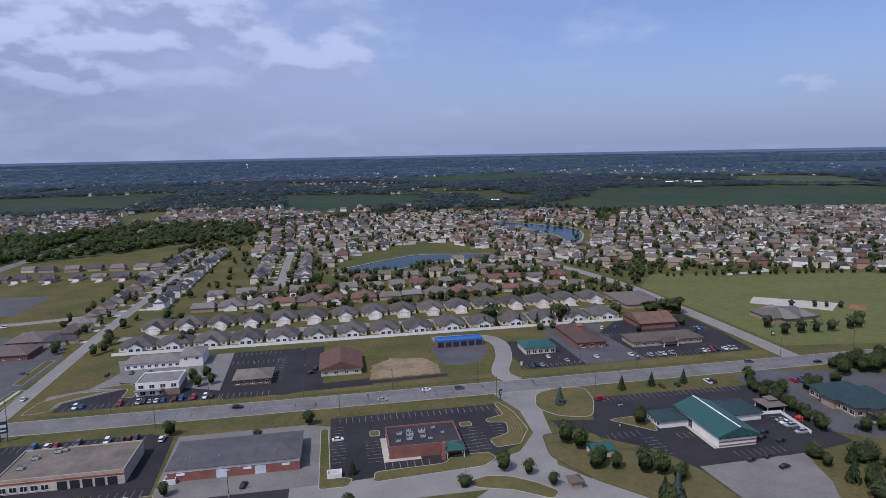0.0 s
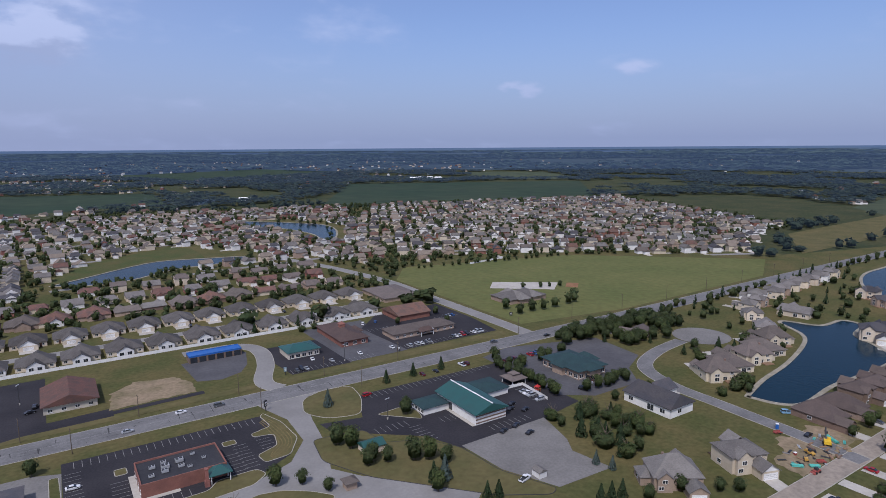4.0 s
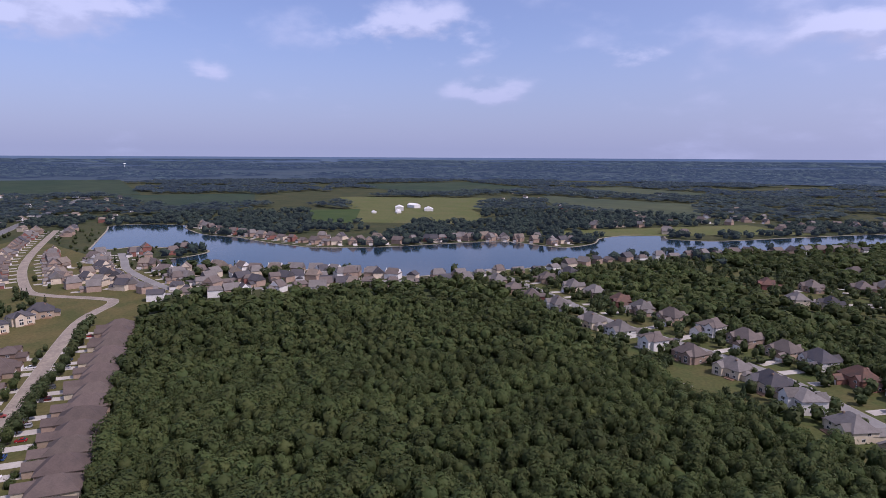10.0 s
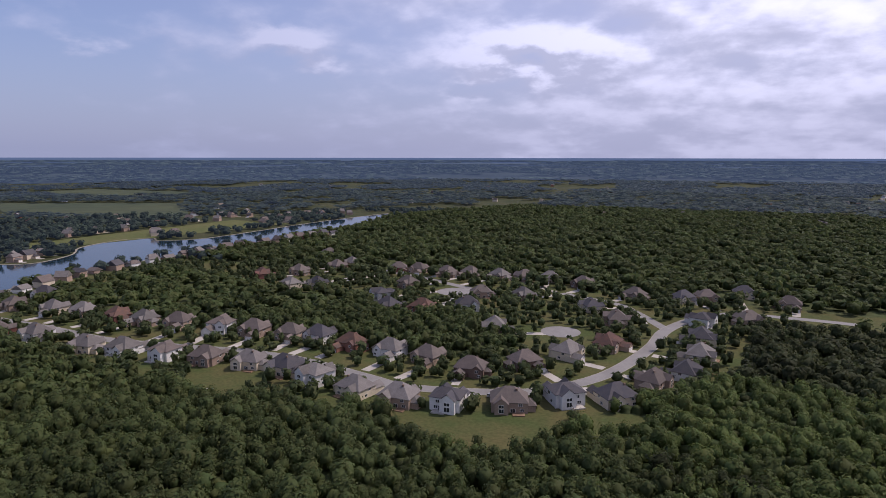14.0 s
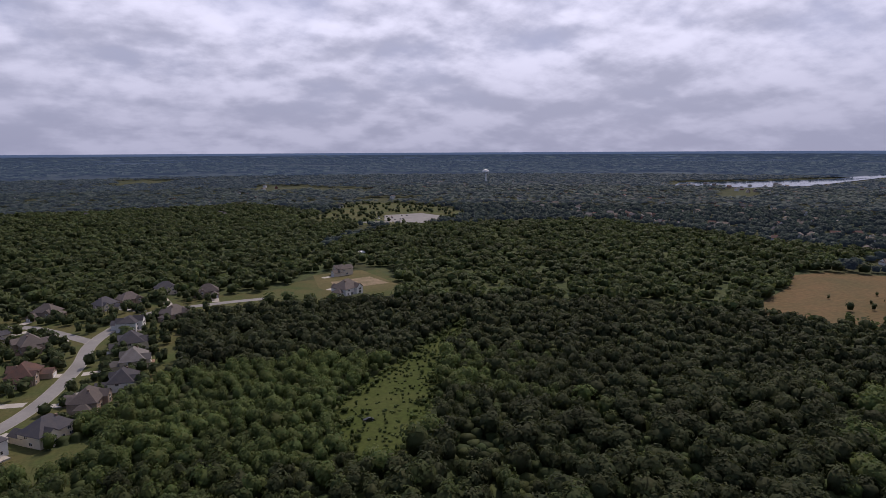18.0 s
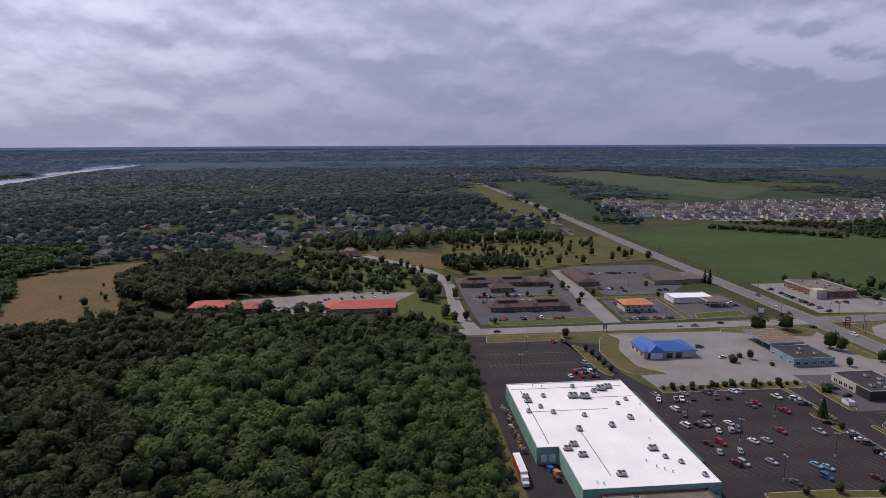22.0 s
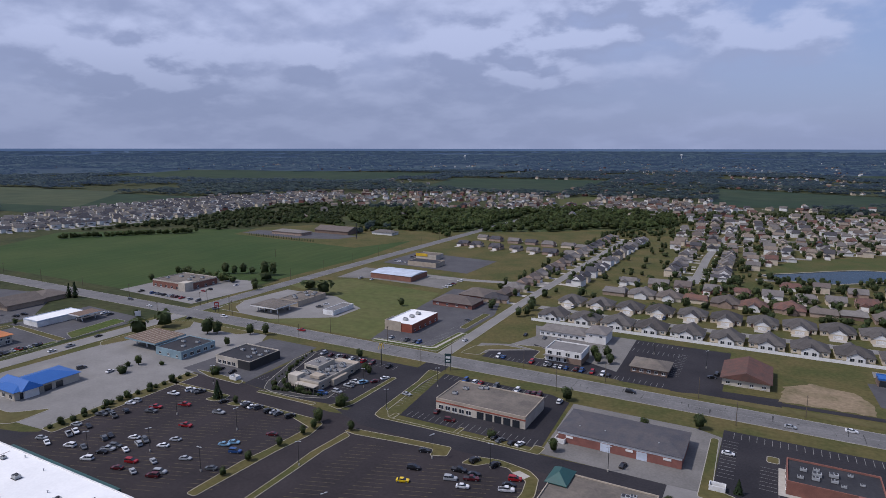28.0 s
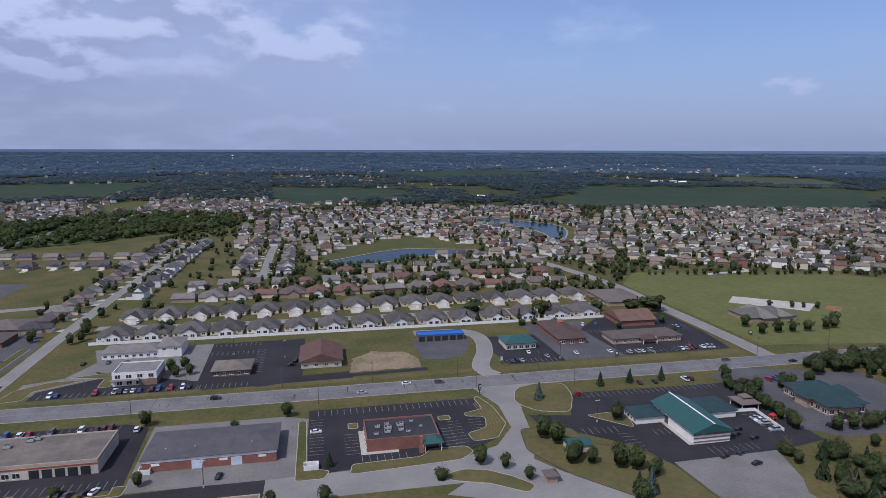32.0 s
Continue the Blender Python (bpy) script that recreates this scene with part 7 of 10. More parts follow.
# west cluster round the crossroads
fc = canopy("fuel_canopy", -333, 207, -306, 228, 5.4, SKYBLUE, "sky-blue edged fuel station canopy on posts", 1.0, BRICK_BROWN, 6)
for i in range(9):
    rb_ = Mesh()
    rb_.box(-13 + i * 3.1, -10, 5.4 - 0.0, -12.6 + i * 3.1, 10, 5.5)
    part("roof_rib", rb_, STUCCO, fc)
fs = flat_building("fuel_shop", -304, 206, -283, 229, 4.6, SKYBLUE, BLACKROOF, "sky-blue fuel station shop with dark roof", 0.4, SKYBLUE)
openings(fs, -10.5, -11.5, 10.5, 11.5, "e", 5, 2.4, 2.0, 0.8), openings(fs, -10.5, -11.5, 10.5, 11.5, "s", 3, 1.8, 1.4, 0.9)
for x, y in ((-4, 2), (3, -4), (4, 5)):
    roof_unit(fs, x, y, 4.2, 1.0)
for k in range(3):
    p = Mesh()
    p.box(-0.5, -0.3, 0, 0.5, 0.3, 1.6)
    thing("fuel_pump", p, SKYBLUE, -326 + 7 * k, 217, 0.05, label="sky-blue fuel pump under the canopy", category="pump", group="fuel pumps")
vt = flat_building("dark_roof_shop", -263, 212, -238, 234, 4.8, CREAM, BLACKROOF, "cream shop with black flat roof and units", 0.5)
openings(vt, -12.5, -11, 12.5, 11, "s", 4, 2.4, 2.0, 0.6, "shop_window", 0.05, 0.6)
for x, y in ((-6, 2), (-1, 5), (4, 1), (8, 6), (6, -5), (9, 0)):
    roof_unit(vt, x, y, 4.3, 1.0)
bk = Mesh()
bk.box(4, -11.2, 0, 12.6, -11.0, 4.6), bk.box(12.5, -11.1, 0, 12.7, 11, 4.6)
part("brown_wall", bk, DARKSTEEL, vt, "dark end wall")
mc = flat_building("burger_diner", -207, 208, -189, 237, 4.4, STUCCO, GREYROOF, "tan stucco burger diner with stepped flat roofs", 0.5, CREAM)
for nm_, x0_, y0_, x1_, y1_, z0_, z1_, mt_ in (("raised_block", -10.6, -2, -1.5, 11, 0, 6.4, CREAM), ("entrance_tower", -9.4, -15.4, -3.5, -10, 0, 5.6, CREAM), ("rear_wing", -6, 14.6, 8, 20, 0, 3.6, STUCCO), ("drive_wing", 9.1, -6, 11.4, 5, 0, 3.2, STUCCO), ("roof_screen", 0.5, -11, 6.5, -6.5, 4.2, 5.5, STUCCO)):
    m2 = Mesh()
    m2.box(x0_, y0_, z0_, x1_, y1_, z1_)
    part(nm_, m2, mt_, mc)
    if nm_ == "raised_block":
        m2 = Mesh()
        m2.box(x0_ + 0.5, y0_ + 0.5, z1_ - 0.3, x1_ - 0.5, y1_ - 0.5, z1_ + 0.02)
        part("raised_roof", m2, GREYROOF, mc, "grey roof of the raised block")
        m2 = Mesh()
        m2.box(x0_ + 1.2, y0_ - 0.08, 3.0, x1_ - 1.2, y0_ + 0.02, 5.2)
        part("high_window", m2, GLASS, mc)
        m2 = Mesh()
        m2.box(x0_ - 0.08, y0_ + 2, 1.0, x0_ + 0.02, y1_ - 2, 3.0)
        part("side_window", m2, GLASS, mc)
m2 = Mesh()
for k in range(6):
    m2.tube((-2.6 + k * 2.2, -17.8, 0), (-2.6 + k * 2.2, -17.8, 2.8), 0.12, 0.12, 6)
m2.box(-3.2, -18.2, 2.8, 9, -14.5, 3.0)
part("front_pergola", m2, CREAM, mc, "cream pergola over the entrance")
openings(mc, -9, -14.5, 9, 14.5, "w", 2, 2.4, 2.0, 0.6), openings(mc, -9, -14.5, 9, 14.5, "s", 3, 2.4, 2.0, 0.6), openings(mc, -9, -14.5, 9, 14.5, "e", 5, 1.8, 1.4, 0.9)
for x, y, q in ((1, -3.5, 1.3), (5, -4, 1.1), (2.5, 1, 1.4), (6, 2, 1.0), (1.5, 6, 1.2), (5, 9, 1.2), (-4, -7, 1.1), (-7, -6, 0.9), (3, 12, 1.0)):
    roof_unit(mc, x, y, 3.9, q)
for x, y in ((-6, 3), (-4, 8)):
    roof_unit(mc, x, y, 6.3, 1.0)
cc = pitched_building("car_care_shop", -321, 132, -303, 162, 4.0, 2.6, CREAM, BLUE, "cream car care shop with bright blue hipped roof", over=0.8)
for i in range(4):
    bm_ = Mesh()
    y = -11 + 5.4 * i
    bm_.box(9.0, y - 1.7, 0.05, 9.12, y + 1.7, 3.0)
    part("bay_door", bm_, GLASS, cc)
ccr = Mesh()
ccr.hip(-11.5, -12, 10.5, -4, 4.0, 3.2, 0.8, inset=2.5)
part("cross_roof", ccr, BLUE, cc, "blue cross-hipped roof")
cce = Mesh()
cce.box(8.9, -11.2, 0, 10.4, -4.8, 4.0)
part("entrance_bay", cce, TRIM, cc)
openings(cc, -9, -15, 9, 15, "s", 3, 2.4, 2.0, 0.6)
og = pitched_building("bank", -412, 158, -396, 178, 5.2, 1.8, CREAM, ORANGE, "cream bank with orange tiled hipped roof", over=1.0, inset=6)
openings(og, -8, -10, 8, 10, "e", 5, 1.8, 1.4, 2.9), openings(og, -8, -10, 8, 10, "e", 4, 2.4, 2.0, 0.4), openings(og, -8, -10, 8, 10, "s", 4, 1.8, 1.4, 2.9)
gw = flat_building("fuel_shop", -432, 203, -416, 234, 4.2, TRIM, WHITEROOF, "white fuel station shop", 0.4, BLUEWHITE)
canopy("fuel_canopy", -414, 222, -402, 238, 5.0, TRIM, "white fuel canopy with brown top", 0.8, BRICK_BROWN, 4)
cr = pitched_building("brick_church", -500, 215, -476, 240, 3.6, 4.6, BRICK_TAN, SHINGLE_BROWN, "tan brick church with brown roof", True, 0.9)
pitched_building("church_wing", -506, 240.1, -480, 262, 3.2, 3.0, BRICK_TAN, SHINGLE_BROWN, "low church wing with brown hipped roof")
for nm, x0, y0, x1, y1, rise in (("office_row", -422, 64, -406, 121, 2.8), ("office_row", -500, 52, -484, 112, 2.8), ("office_wing", -478, 74, -464, 92, 2.6), ("office_row", -532, 150, -478, 168, 3.0), ("office_wing", -498, 112.2, -482, 126, 2.4)):
    b = pitched_building(nm, x0, y0, x1, y1, 3.2, rise, BRICK_BROWN, MANSARD, "brown brick office row with dark brown mansard roof", over=0.9, inset=5)
    w, d = (x1 - x0) / 2, (y1 - y0) / 2
    openings(b, -w, -d, w, d, "e", max(int(d / 2.5), 2), 1.8, 1.4, 0.9)
    if d > 20:
        for k in range(3):
            dm_ = Mesh()
            dm_.hip(w - 3, -d + 8 + k * d * 0.7, w + 2.2, -d + 15 + k * d * 0.7, 3.4, 2.2, 0.4)
            part("porch_roof", dm_, MANSARD, b)
        for ya, yb in ((-0.8, -0.3), (0.2, 0.75)):
            tp = Mesh()
            tp.box(-w * 0.35, d * ya, 5.4, w * 0.35, d * yb, 7.0)
            part("roof_lantern", tp, MANSARD, b)
dgst = flat_building("drugstore", -458, 318, -418, 350, 6.0, BRICK_RED, TANROOF, "red brick drugstore with tan flat roof", 0.6, CREAM)
en = Mesh()
en.box(14, -18, 0, 22, -10, 7.0)
part("entrance_tower", en, CREAM, dgst)
openings(dgst, -20, -16, 20, 16, "s", 6, 2.4, 2.0, 0.6), openings(dgst, -20, -16, 20, 16, "e", 4, 2.4, 2.0, 0.6)
for x, y in ((-8, 3), (2, 6), (8, -2), (-14, -6), (12, 8)):
    roof_unit(dgst, x, y, 5.4, 1.3)
gn = canopy("fuel_canopy", -325, 297, -301, 319, 5.2, TRIM, "white-edged fuel canopy with tan roof", 0.8, TANROOF, 8)
for i in range(7):
    rb_ = Mesh()
    rb_.box(-11.6 + i * 3.7, -10.6, 5.15, -11.3 + i * 3.7, 10.6, 5.3)
    part("roof_rib", rb_, GREYROOF, gn)
for k in range(6):
    p = Mesh()
    p.box(-0.5, -0.3, 0, 0.5, 0.3, 1.6), p.box(-0.9, -0.7, -0.0, 0.9, 0.7, 0.15)
    thing("fuel_pump", p, GREYROOF, -321 + 8 * (k % 3), 303 + 10 * (k // 3), 0.09, label="grey fuel pump under the canopy", category="pump", group="northern fuel pumps")
g2 = flat_building("fuel_shop", -322, 323, -304, 354, 4.4, STUCCO, TANROOF, "tan fuel station shop with grey-tan roof", 0.4, STUCCO)
for x, y in ((0, -8), (3, 2), (-4, 8), (2, 12), (-5, -4), (5, 6)):
    roof_unit(g2, x, y, 4.0, 1.2)
flat_building("garage", -276, 317, -267, 340, 3.4, TRIM, GREYROOF, "low tan garage block", 0.3)
for x0, y0, x1, y1 in ((-446, -150, -428, -122), (-434, -116, -422, -100), (-438, -52, -414, -4)):
    b = pitched_building("red_roof_office", x0, y0, x1, y1, 3.2, 3.0, BRICK_TAN, REDROOF, "office with a bright red tiled roof", over=0.9)
    openings(b, -(x1 - x0) / 2, -(y1 - y0) / 2, (x1 - x0) / 2, (y1 - y0) / 2, "e", 4, 1.8, 1.4, 0.9)

for root, w, d, side in ((br, 8.5, 19, 1), (dc, 22, 7.5, 0), (rb, 12, 12, 1)):
    pm = Mesh()
    if side:
        pm.hip(w - 1.5, -4.5, w + 3.6, 4.5, 3.2, 2.2, 0.4)
    else:
        pm.hip(-5, -d - 3.4, 5, -d + 2, 3.0, 2.2, 0.4)
    part("porch_roof", pm, MANSARD, root)
    for k in (-1, 1):
        pp = Mesh()
        (pp.box(w + 3.2, 4 * k - 0.2, 0, w + 3.6, 4 * k + 0.2, 3.2) if side else pp.box(4.4 * k - 0.2, -d - 3.3, 0, 4.4 * k + 0.2, -d - 2.9, 3.0))
        part("porch_post", pp, TRIM, root)
cup = Mesh()
cup.box(-1.6, -1.6, 6.4, 1.6, 1.6, 8.4), cup.hip(-1.6, -1.6, 1.6, 1.6, 8.4, 1.6, 0.3)
part("cupola", cup, BRICK_RED, br)

# ---- houses along the streets ----
VILLA_W, VILLA_R = ["beige", "white", "white"], ["grey", "grey", "brown"]
row((-132, 387), (170, 388), 15, 180, ["back"], ["beige", "beige", "beige", "white"], ["ash"], 2, "villas along the white fence", 0.5, 6)
row((-132, 431), (182, 437), 16, 0, ["duplex"], ["beige"], ["ash"], 2, "villas along the street", 0.5, 6)
row((-112, 476), (190, 482), 16, 180, ["back", "ranch"], ["tan", "beige", "brown"], ["grey", "brown", "red"], 1, "houses in the estate", 2, 6)
row((-108, 520), (190, 524), 15, 0, ["duplex", "ranch", "villa"], ["tan", "beige", "white", "red"], ["grey", "brown", "red"], 1, "houses in the estate", 2, 6)
row((10, 556), (196, 566), 9, 180, ["ranch", "villa", "two"], ["tan", "beige", "white"], ["grey", "brown", "red"], 1, "houses by the north pond", 2, 6)
along([(-166, 300), (-166, 780)], 1, 21, 20, ["villa", "ranch"], ["beige", "tan"], ["grey", "dark", "brown"], 1, "houses in the estate", start=110)
along([(-166, 300), (-166, 780)], -1, 21, 20, ["villa", "two"], ["beige", "white"], ["grey", "dark"], 1, "houses in the estate", start=190)
along([(-62, 560), (-63, 714)], 1, 22, 19, ["two", "villa"], ["white", "beige"], ["grey", "dark"], 1, "houses in the estate")
along([(-62, 560), (-63, 714)], -1, 22, 19, ["two", "villa"], ["white", "beige"], ["grey", "dark"], 1, "houses in the estate")
row((-330, 640), (-192, 625), 7, 0, ["villa", "ranch"], ["beige", "tan"], ["grey", "dark"], 1, "houses in the estate", 3, 6)
row((-330, 692), (-192, 676), 7, 180, ["villa", "ranch"], ["beige", "tan"], ["grey", "dark"], 1, "houses in the estate", 3, 6)
row((257, 119), (392, 121), 9, 0, ["terrace", "two", "terrace"], ["brown", "tan"], ["umber"], 2, "brown terraced villas by the pond", 1.8, 7)
row((193, 62), (441, 68), 17, 180, ["terrace"], ["tan", "beige"], ["umber"], 2, "villas along the wood", 0.6, 15)

S_STY, S_WAL, S_ROF = ["estate", "estate", "two"], ["tan", "beige", "white", "tan", "brown", "red"], ["brown", "grey", "grey", "brown", "dark"]
SOUTH_LINE = [(520, -257), (417, -257), (355, -254), (300, -262), (257, -270), (216, -271), (168, -262), (144, -258), (104, -268), (78, -283), (54, -318), (38, -373), (32, -416)]
SOUTH_STREETS = [smooth(SOUTH_LINE), smooth([(32, -416), (14, -458), (-10, -482), (-56, -486), (-88, -484)]), smooth([(32, -420), (59, -464), (76, -482), (120, -500)]), smooth([(366, -560), (340, -545), (262, -516), (212, -494), (188, -482)]), [(95, -386), (96, -387)], [(205, -470), (206, -471)]]
WOODSIDE = [(138, -239, "tan", "grey"), (115, -244, "white", "dark"), (89, -254, "tan", "brown"), (67, -271, "white", "dark"), (45, -279, "beige", "dark"), (31, -308, "tan", "brown"), (16, -328, "white", "dark"), (10, -360, "beige", "grey"), (10, -397, "beige", "dark"), (10, -440, "white", "dark"), (-19, -456, "tan", "brown"), (-50, -518, "tan", "brown"), (162, -240, "beige", "grey"), (189, -246, "white", "grey"), (212, -251, "beige", "dark"), (236, -251, "beige", "grey"), (263, -247, "tan", "brown"), (289, -242, "white", "brown"), (318, -239, "white", "grey"), (343, -234, "beige", "grey"), (395, -239, "white", "grey"), (425, -233, "red", "brown"), (457, -233, "tan", "brown"), (493, -234, "tan", "grey")]
FARSIDE = [(175, -300, "white", "grey"), (202, -301, "red", "red"), (229, -307, "white", "dark"), (249, -304, "tan", "brown"), (275, -301, "tan", "brown"), (300, -298, "white", "brown"), (334, -295, "tan", "brown"), (361, -291, "tan", "grey"), (386, -290, "red", "red"), (421, -290, "tan", "grey"), (447, -286, "beige", "grey"), (486, -282, "tan", "brown"), (500, -315, "white", "dark"), (150, -298, "tan", "brown"), (121, -289, "brown", "brown"), (98, -311, "brown", "brown"), (80, -337, "beige", "grey"), (61, -361, "tan", "red"), (64, -421, "tan", "brown"), (87, -452, "beige", "dark")]
COURTS = [(135, -370, "tan", "grey"), (144, -469, "tan", "grey"), (173, -418, "white", "dark"), (178, -462, "tan", "brown"), (227, -393, "beige", "dark"), (249, -422, "white", "dark"), (250, -472, "tan", "brown"), (201, -398, "red", "red"), (238, -532, "tan", "brown"), (216, -538, "tan", "brown"), (187, -538, "tan", "grey"), (164, -542, "tan", "brown"), (141, -546, "beige", "grey"), (108, -532, "brown", "brown"), (61, -504, "tan", "brown"), (25, -509, "beige", "dark"), (8, -519, "tan", "brown"), (-20, -545, "beige", "dark"), (395, -454, "red", "red"), (374, -483, "tan", "brown"), (343, -428, "beige", "grey"), (323, -440, "beige", "dark"), (409, -586, "tan", "brown"), (354, -519, "tan", "brown"), (350, -541, "tan", "grey"), (292, -535, "red", "brown"), (271, -537, "tan", "brown")]
for k, (x, y, wal, rof) in enumerate(WOODSIDE + FARSIDE + COURTS):       # each house faces its own street
    px, py = min((p for line in SOUTH_STREETS for p in line), key=lambda p: math.hypot(p[0] - x, p[1] - y))
    house(x, y, math.degrees(math.atan2(y - py, x - px)) - 90 + HRNG.uniform(-7, 7), "two" if wal == "white" and k % 2 else "estate", wal, rof, 2, "large houses along the winding street", HRNG.uniform(0.94, 1.02) * (1.18 if wal == "white" and k % 2 else 1.0), HRNG.random() < 0.5, max(3.0, math.hypot(y - py, x - px) - 18))


def estate(name, poly, angle, gap, pitch, avoid, detail, styles, walls, roofs, seed, streets=True):
    """Parallel streets with houses on both sides inside an outline."""
    rng = np.random.default_rng(seed)
    ca, sa = math.cos(radians(angle)), math.sin(radians(angle))
    us = [p[0] * ca + p[1] * sa for p in poly]
    vs = [-p[0] * sa + p[1] * ca for p in poly]
    far, sm = [], Mesh()
    v = min(vs) + 14
    while v < max(vs):
        u, run = min(us), []
        while u < max(us):
            for side in (-1, 1):
                hu, hv = u + rng.uniform(-2, 2), v + side * (19 + rng.uniform(-1.5, 1.5))
                x, y = hu * ca - hv * sa, hu * sa + hv * ca
                if inside(x, y, poly) and not any(inside(x, y, a) for a in avoid) and rng.random() < 0.95:
                    turn = angle + (0 if side > 0 else 180) + rng.uniform(-5, 5)
                    if math.hypot(x, y) > 530:
                        far.append((x, y, turn, rng.choice(walls), rng.choice(roofs), "two") if name == "west" else (x, y, turn))
                    else:
                        house(x, y, turn, HRNG.choice(styles), HRNG.choice(walls), HRNG.choice(roofs), detail, "houses in the estate", HRNG.uniform(0.9, 1.0), HRNG.random() < 0.5, 6)
            x, y = u * ca - v * sa, u * sa + v * ca
            if inside(x, y, poly) and not any(inside(x, y, a) for a in avoid):
                run.append((x, y))
            else:
                if len(run) > 1:
                    ribbon(sm, run, 8, 0.07)
                    claim_line(run, 8)
                run = []
            u += pitch
        if len(run) > 1:
            ribbon(sm, run, 8, 0.07)
        v += gap
    if sm.f:
        thing("road_estate", sm, ROADGREY, label="pale concrete estate streets", category="road", kind="structure")
    if far:
        far_houses("distant_houses", far, "crowded pale suburban houses with grey roofs far off", random.Random(seed))


PONDS = [[(-24, 612), (12, 588), (50, 590), (120, 622), (165, 630), (184, 668), (135, 760), (110, 785), (55, 750), (10, 700)], [(225, 970), (244, 895), (268, 850), (276, 790), (266, 720), (290, 700), (345, 790), (355, 875), (325, 935), (285, 985), (250, 1015)]]
sheet("pond_lawn", [(-20, 622), (16, 642), (56, 676), (86, 692), (128, 684), (128, 752), (110, 780), (62, 748), (16, 708)], LAWN, 0.05, "open green lawn north of the pond", "grass")
MIX_S, MIX_W, MIX_R = ["two", "two", "ranch", "villa"], ["white", "beige", "tan", "white", "red"], ["grey", "brown", "grey", "dark", "red"]
estate("north", [(-15, 590), (215, 590), (270, 530), (480, 1120), (60, 1180), (-110, 1060), (-120, 730), (-35, 720)], 4, 66, 19, PONDS, 0, MIX_S, MIX_W, MIX_R, 3)
estate("north_west", [(-130, 1000), (-110, 1080), (-120, 1280), (-300, 1290), (-320, 1150), (-150, 1080)], 8, 70, 20, [], 0, MIX_S, MIX_W, MIX_R, 4)
estate("north_east", [(300, 540), (460, 492), (610, 352), (740, 430), (880, 470), (1079, 955), (530, 1095), (350, 800)], -27, 64, 17, PONDS, 0, MIX_S, MIX_W, MIX_R, 5)
estate("west", [(-1092, 380), (-948, 388), (-890, 480), (-850, 600), (-838, 660), (-878, 760), (-893, 907), (-887, 1030), (-886, 1155), (-1013, 1175), (-1122, 956), (-1141, 661), (-1100, 532), (-1234, 443)], 78, 54, 15, [], 0, ["two"], ["white", "white", "beige"], ["grey", "dark"], 6)

# houses of the pond court, the building site and the lake
for x, y, turn, sty, wal, rof, sc in ((211, 167, 90, "ranch", "white", "dark", 1.5), (162, 123, -35, "estate", "tan", "grey", 1.0), (192, 117, -20, "two", "beige", "grey", 1.15), (264, 173, 150, "estate", "beige", "brown", 1.0), (282, 177, 158, "villa", "beige", "brown", 1.2), (302, 177, 160, "estate", "beige", "brown", 1.0),
                                     (320, 181, 160, "villa", "beige", "brown", 1.2), (340, 187, 155, "estate", "beige", "brown", 1.0), (364, 204, 130, "villa", "beige", "grey", 0.95), (287, 240, 200, "ranch", "brown", "brown", 1.0), (380, 222, 130, "two", "beige", "grey", 0.95), (418, 240, 180, "two", "tan", "grey", 0.95), (400, 236, 180, "two", "beige", "grey", 0.95),
                                     (412, 210, 100, "ranch", "beige", "grey", 1.2), (433, 250, 200, "two", "white", "grey", 1.0), (450, 246, 200, "two", "beige", "grey", 1.0), (466, 250, 200, "two", "tan", "grey", 1.0), (484, 252, 200, "two", "beige", "grey", 1.0), (502, 254, 200, "two", "beige", "grey", 1.0), (520, 254, 190, "two", "beige", "grey", 1.0), (540, 256, 190, "two", "white", "grey", 1.0),
                                     (563, 258, 180, "two", "beige", "grey", 1.0), (507, 205, 90, "two", "beige", "dark", 1.1), (488, 186, 60, "two", "tan", "dark", 1.0), (397, 156, -65, "two", "beige", "dark", 1.25), (412, 150, -65, "two", "white", "dark", 1.25), (432, 150, 110, "two", "beige", "dark", 1.15), (460, 144, 120, "two", "beige", "dark", 1.1), (480, 134, 120, "two", "beige", "dark", 1.1), (498, 126, 100, "estate", "tan", "dark", 1.0)):
    house(x, y, turn, sty, wal, rof, 2, "houses round the pond", sc, False, 8)
for x, y, turn in ((-152, -468, 30), (-176, -548, 100)):
    house(x, y, turn, pick(S_STY), pick(S_WAL), pick(S_ROF), 2, "new houses in the clearing", HRNG.uniform(1.08, 1.22), HRNG.random() < 0.5, 9)
SHORE_W = [(690, 30), (645, -10), (606, -90), (562, -146), (538, -175), (539, -235), (540, -300), (552, -355), (566, -395), (565, -440), (558, -520), (550, -600), (534, -690), (520, -760)]
along(SHORE_W, -1, 6, 21, ["estate", "two"], S_WAL, S_ROF, 1, "houses along the lake shore", start=4)
SHORE_E = [(1080, 38), (1042, 32), (962, 6), (850, -72), (784, -120), (766, -200), (768, -340), (712, -404), (688, -420), (706, -470)]
along(SHORE_E, 1, 14, 21, ["estate", "two"], ["tan", "beige", "red", "brown"], S_ROF, 1, "houses along the far shore", start=4)
for x, y, turn in ((742, -640, 60), (722, -655, 80), (760, -655, 40), (848, -626, 0), (848, -581, 0), (835, -661, 0), (868, -600, 0), (702, -826, 90), (683, -870, 90), (720, -850, 90), (727, -984, 60), (692, -985, 60), (712, -1010, 60), (745, -950, 60), (867, -974, 0), (814, -836, 0), (869, -825, 0), (840, -900, 0), (660, -1030, 60), (690, -1050, 60)):
    house(x, y, turn, "estate", pick(["tan", "brown", "beige"]), pick(["brown", "grey"]), 1, "houses along the far shore")
TAIL = [(614, 163), (700, 183), (775, 200), (900, 216), (1078, 232)]
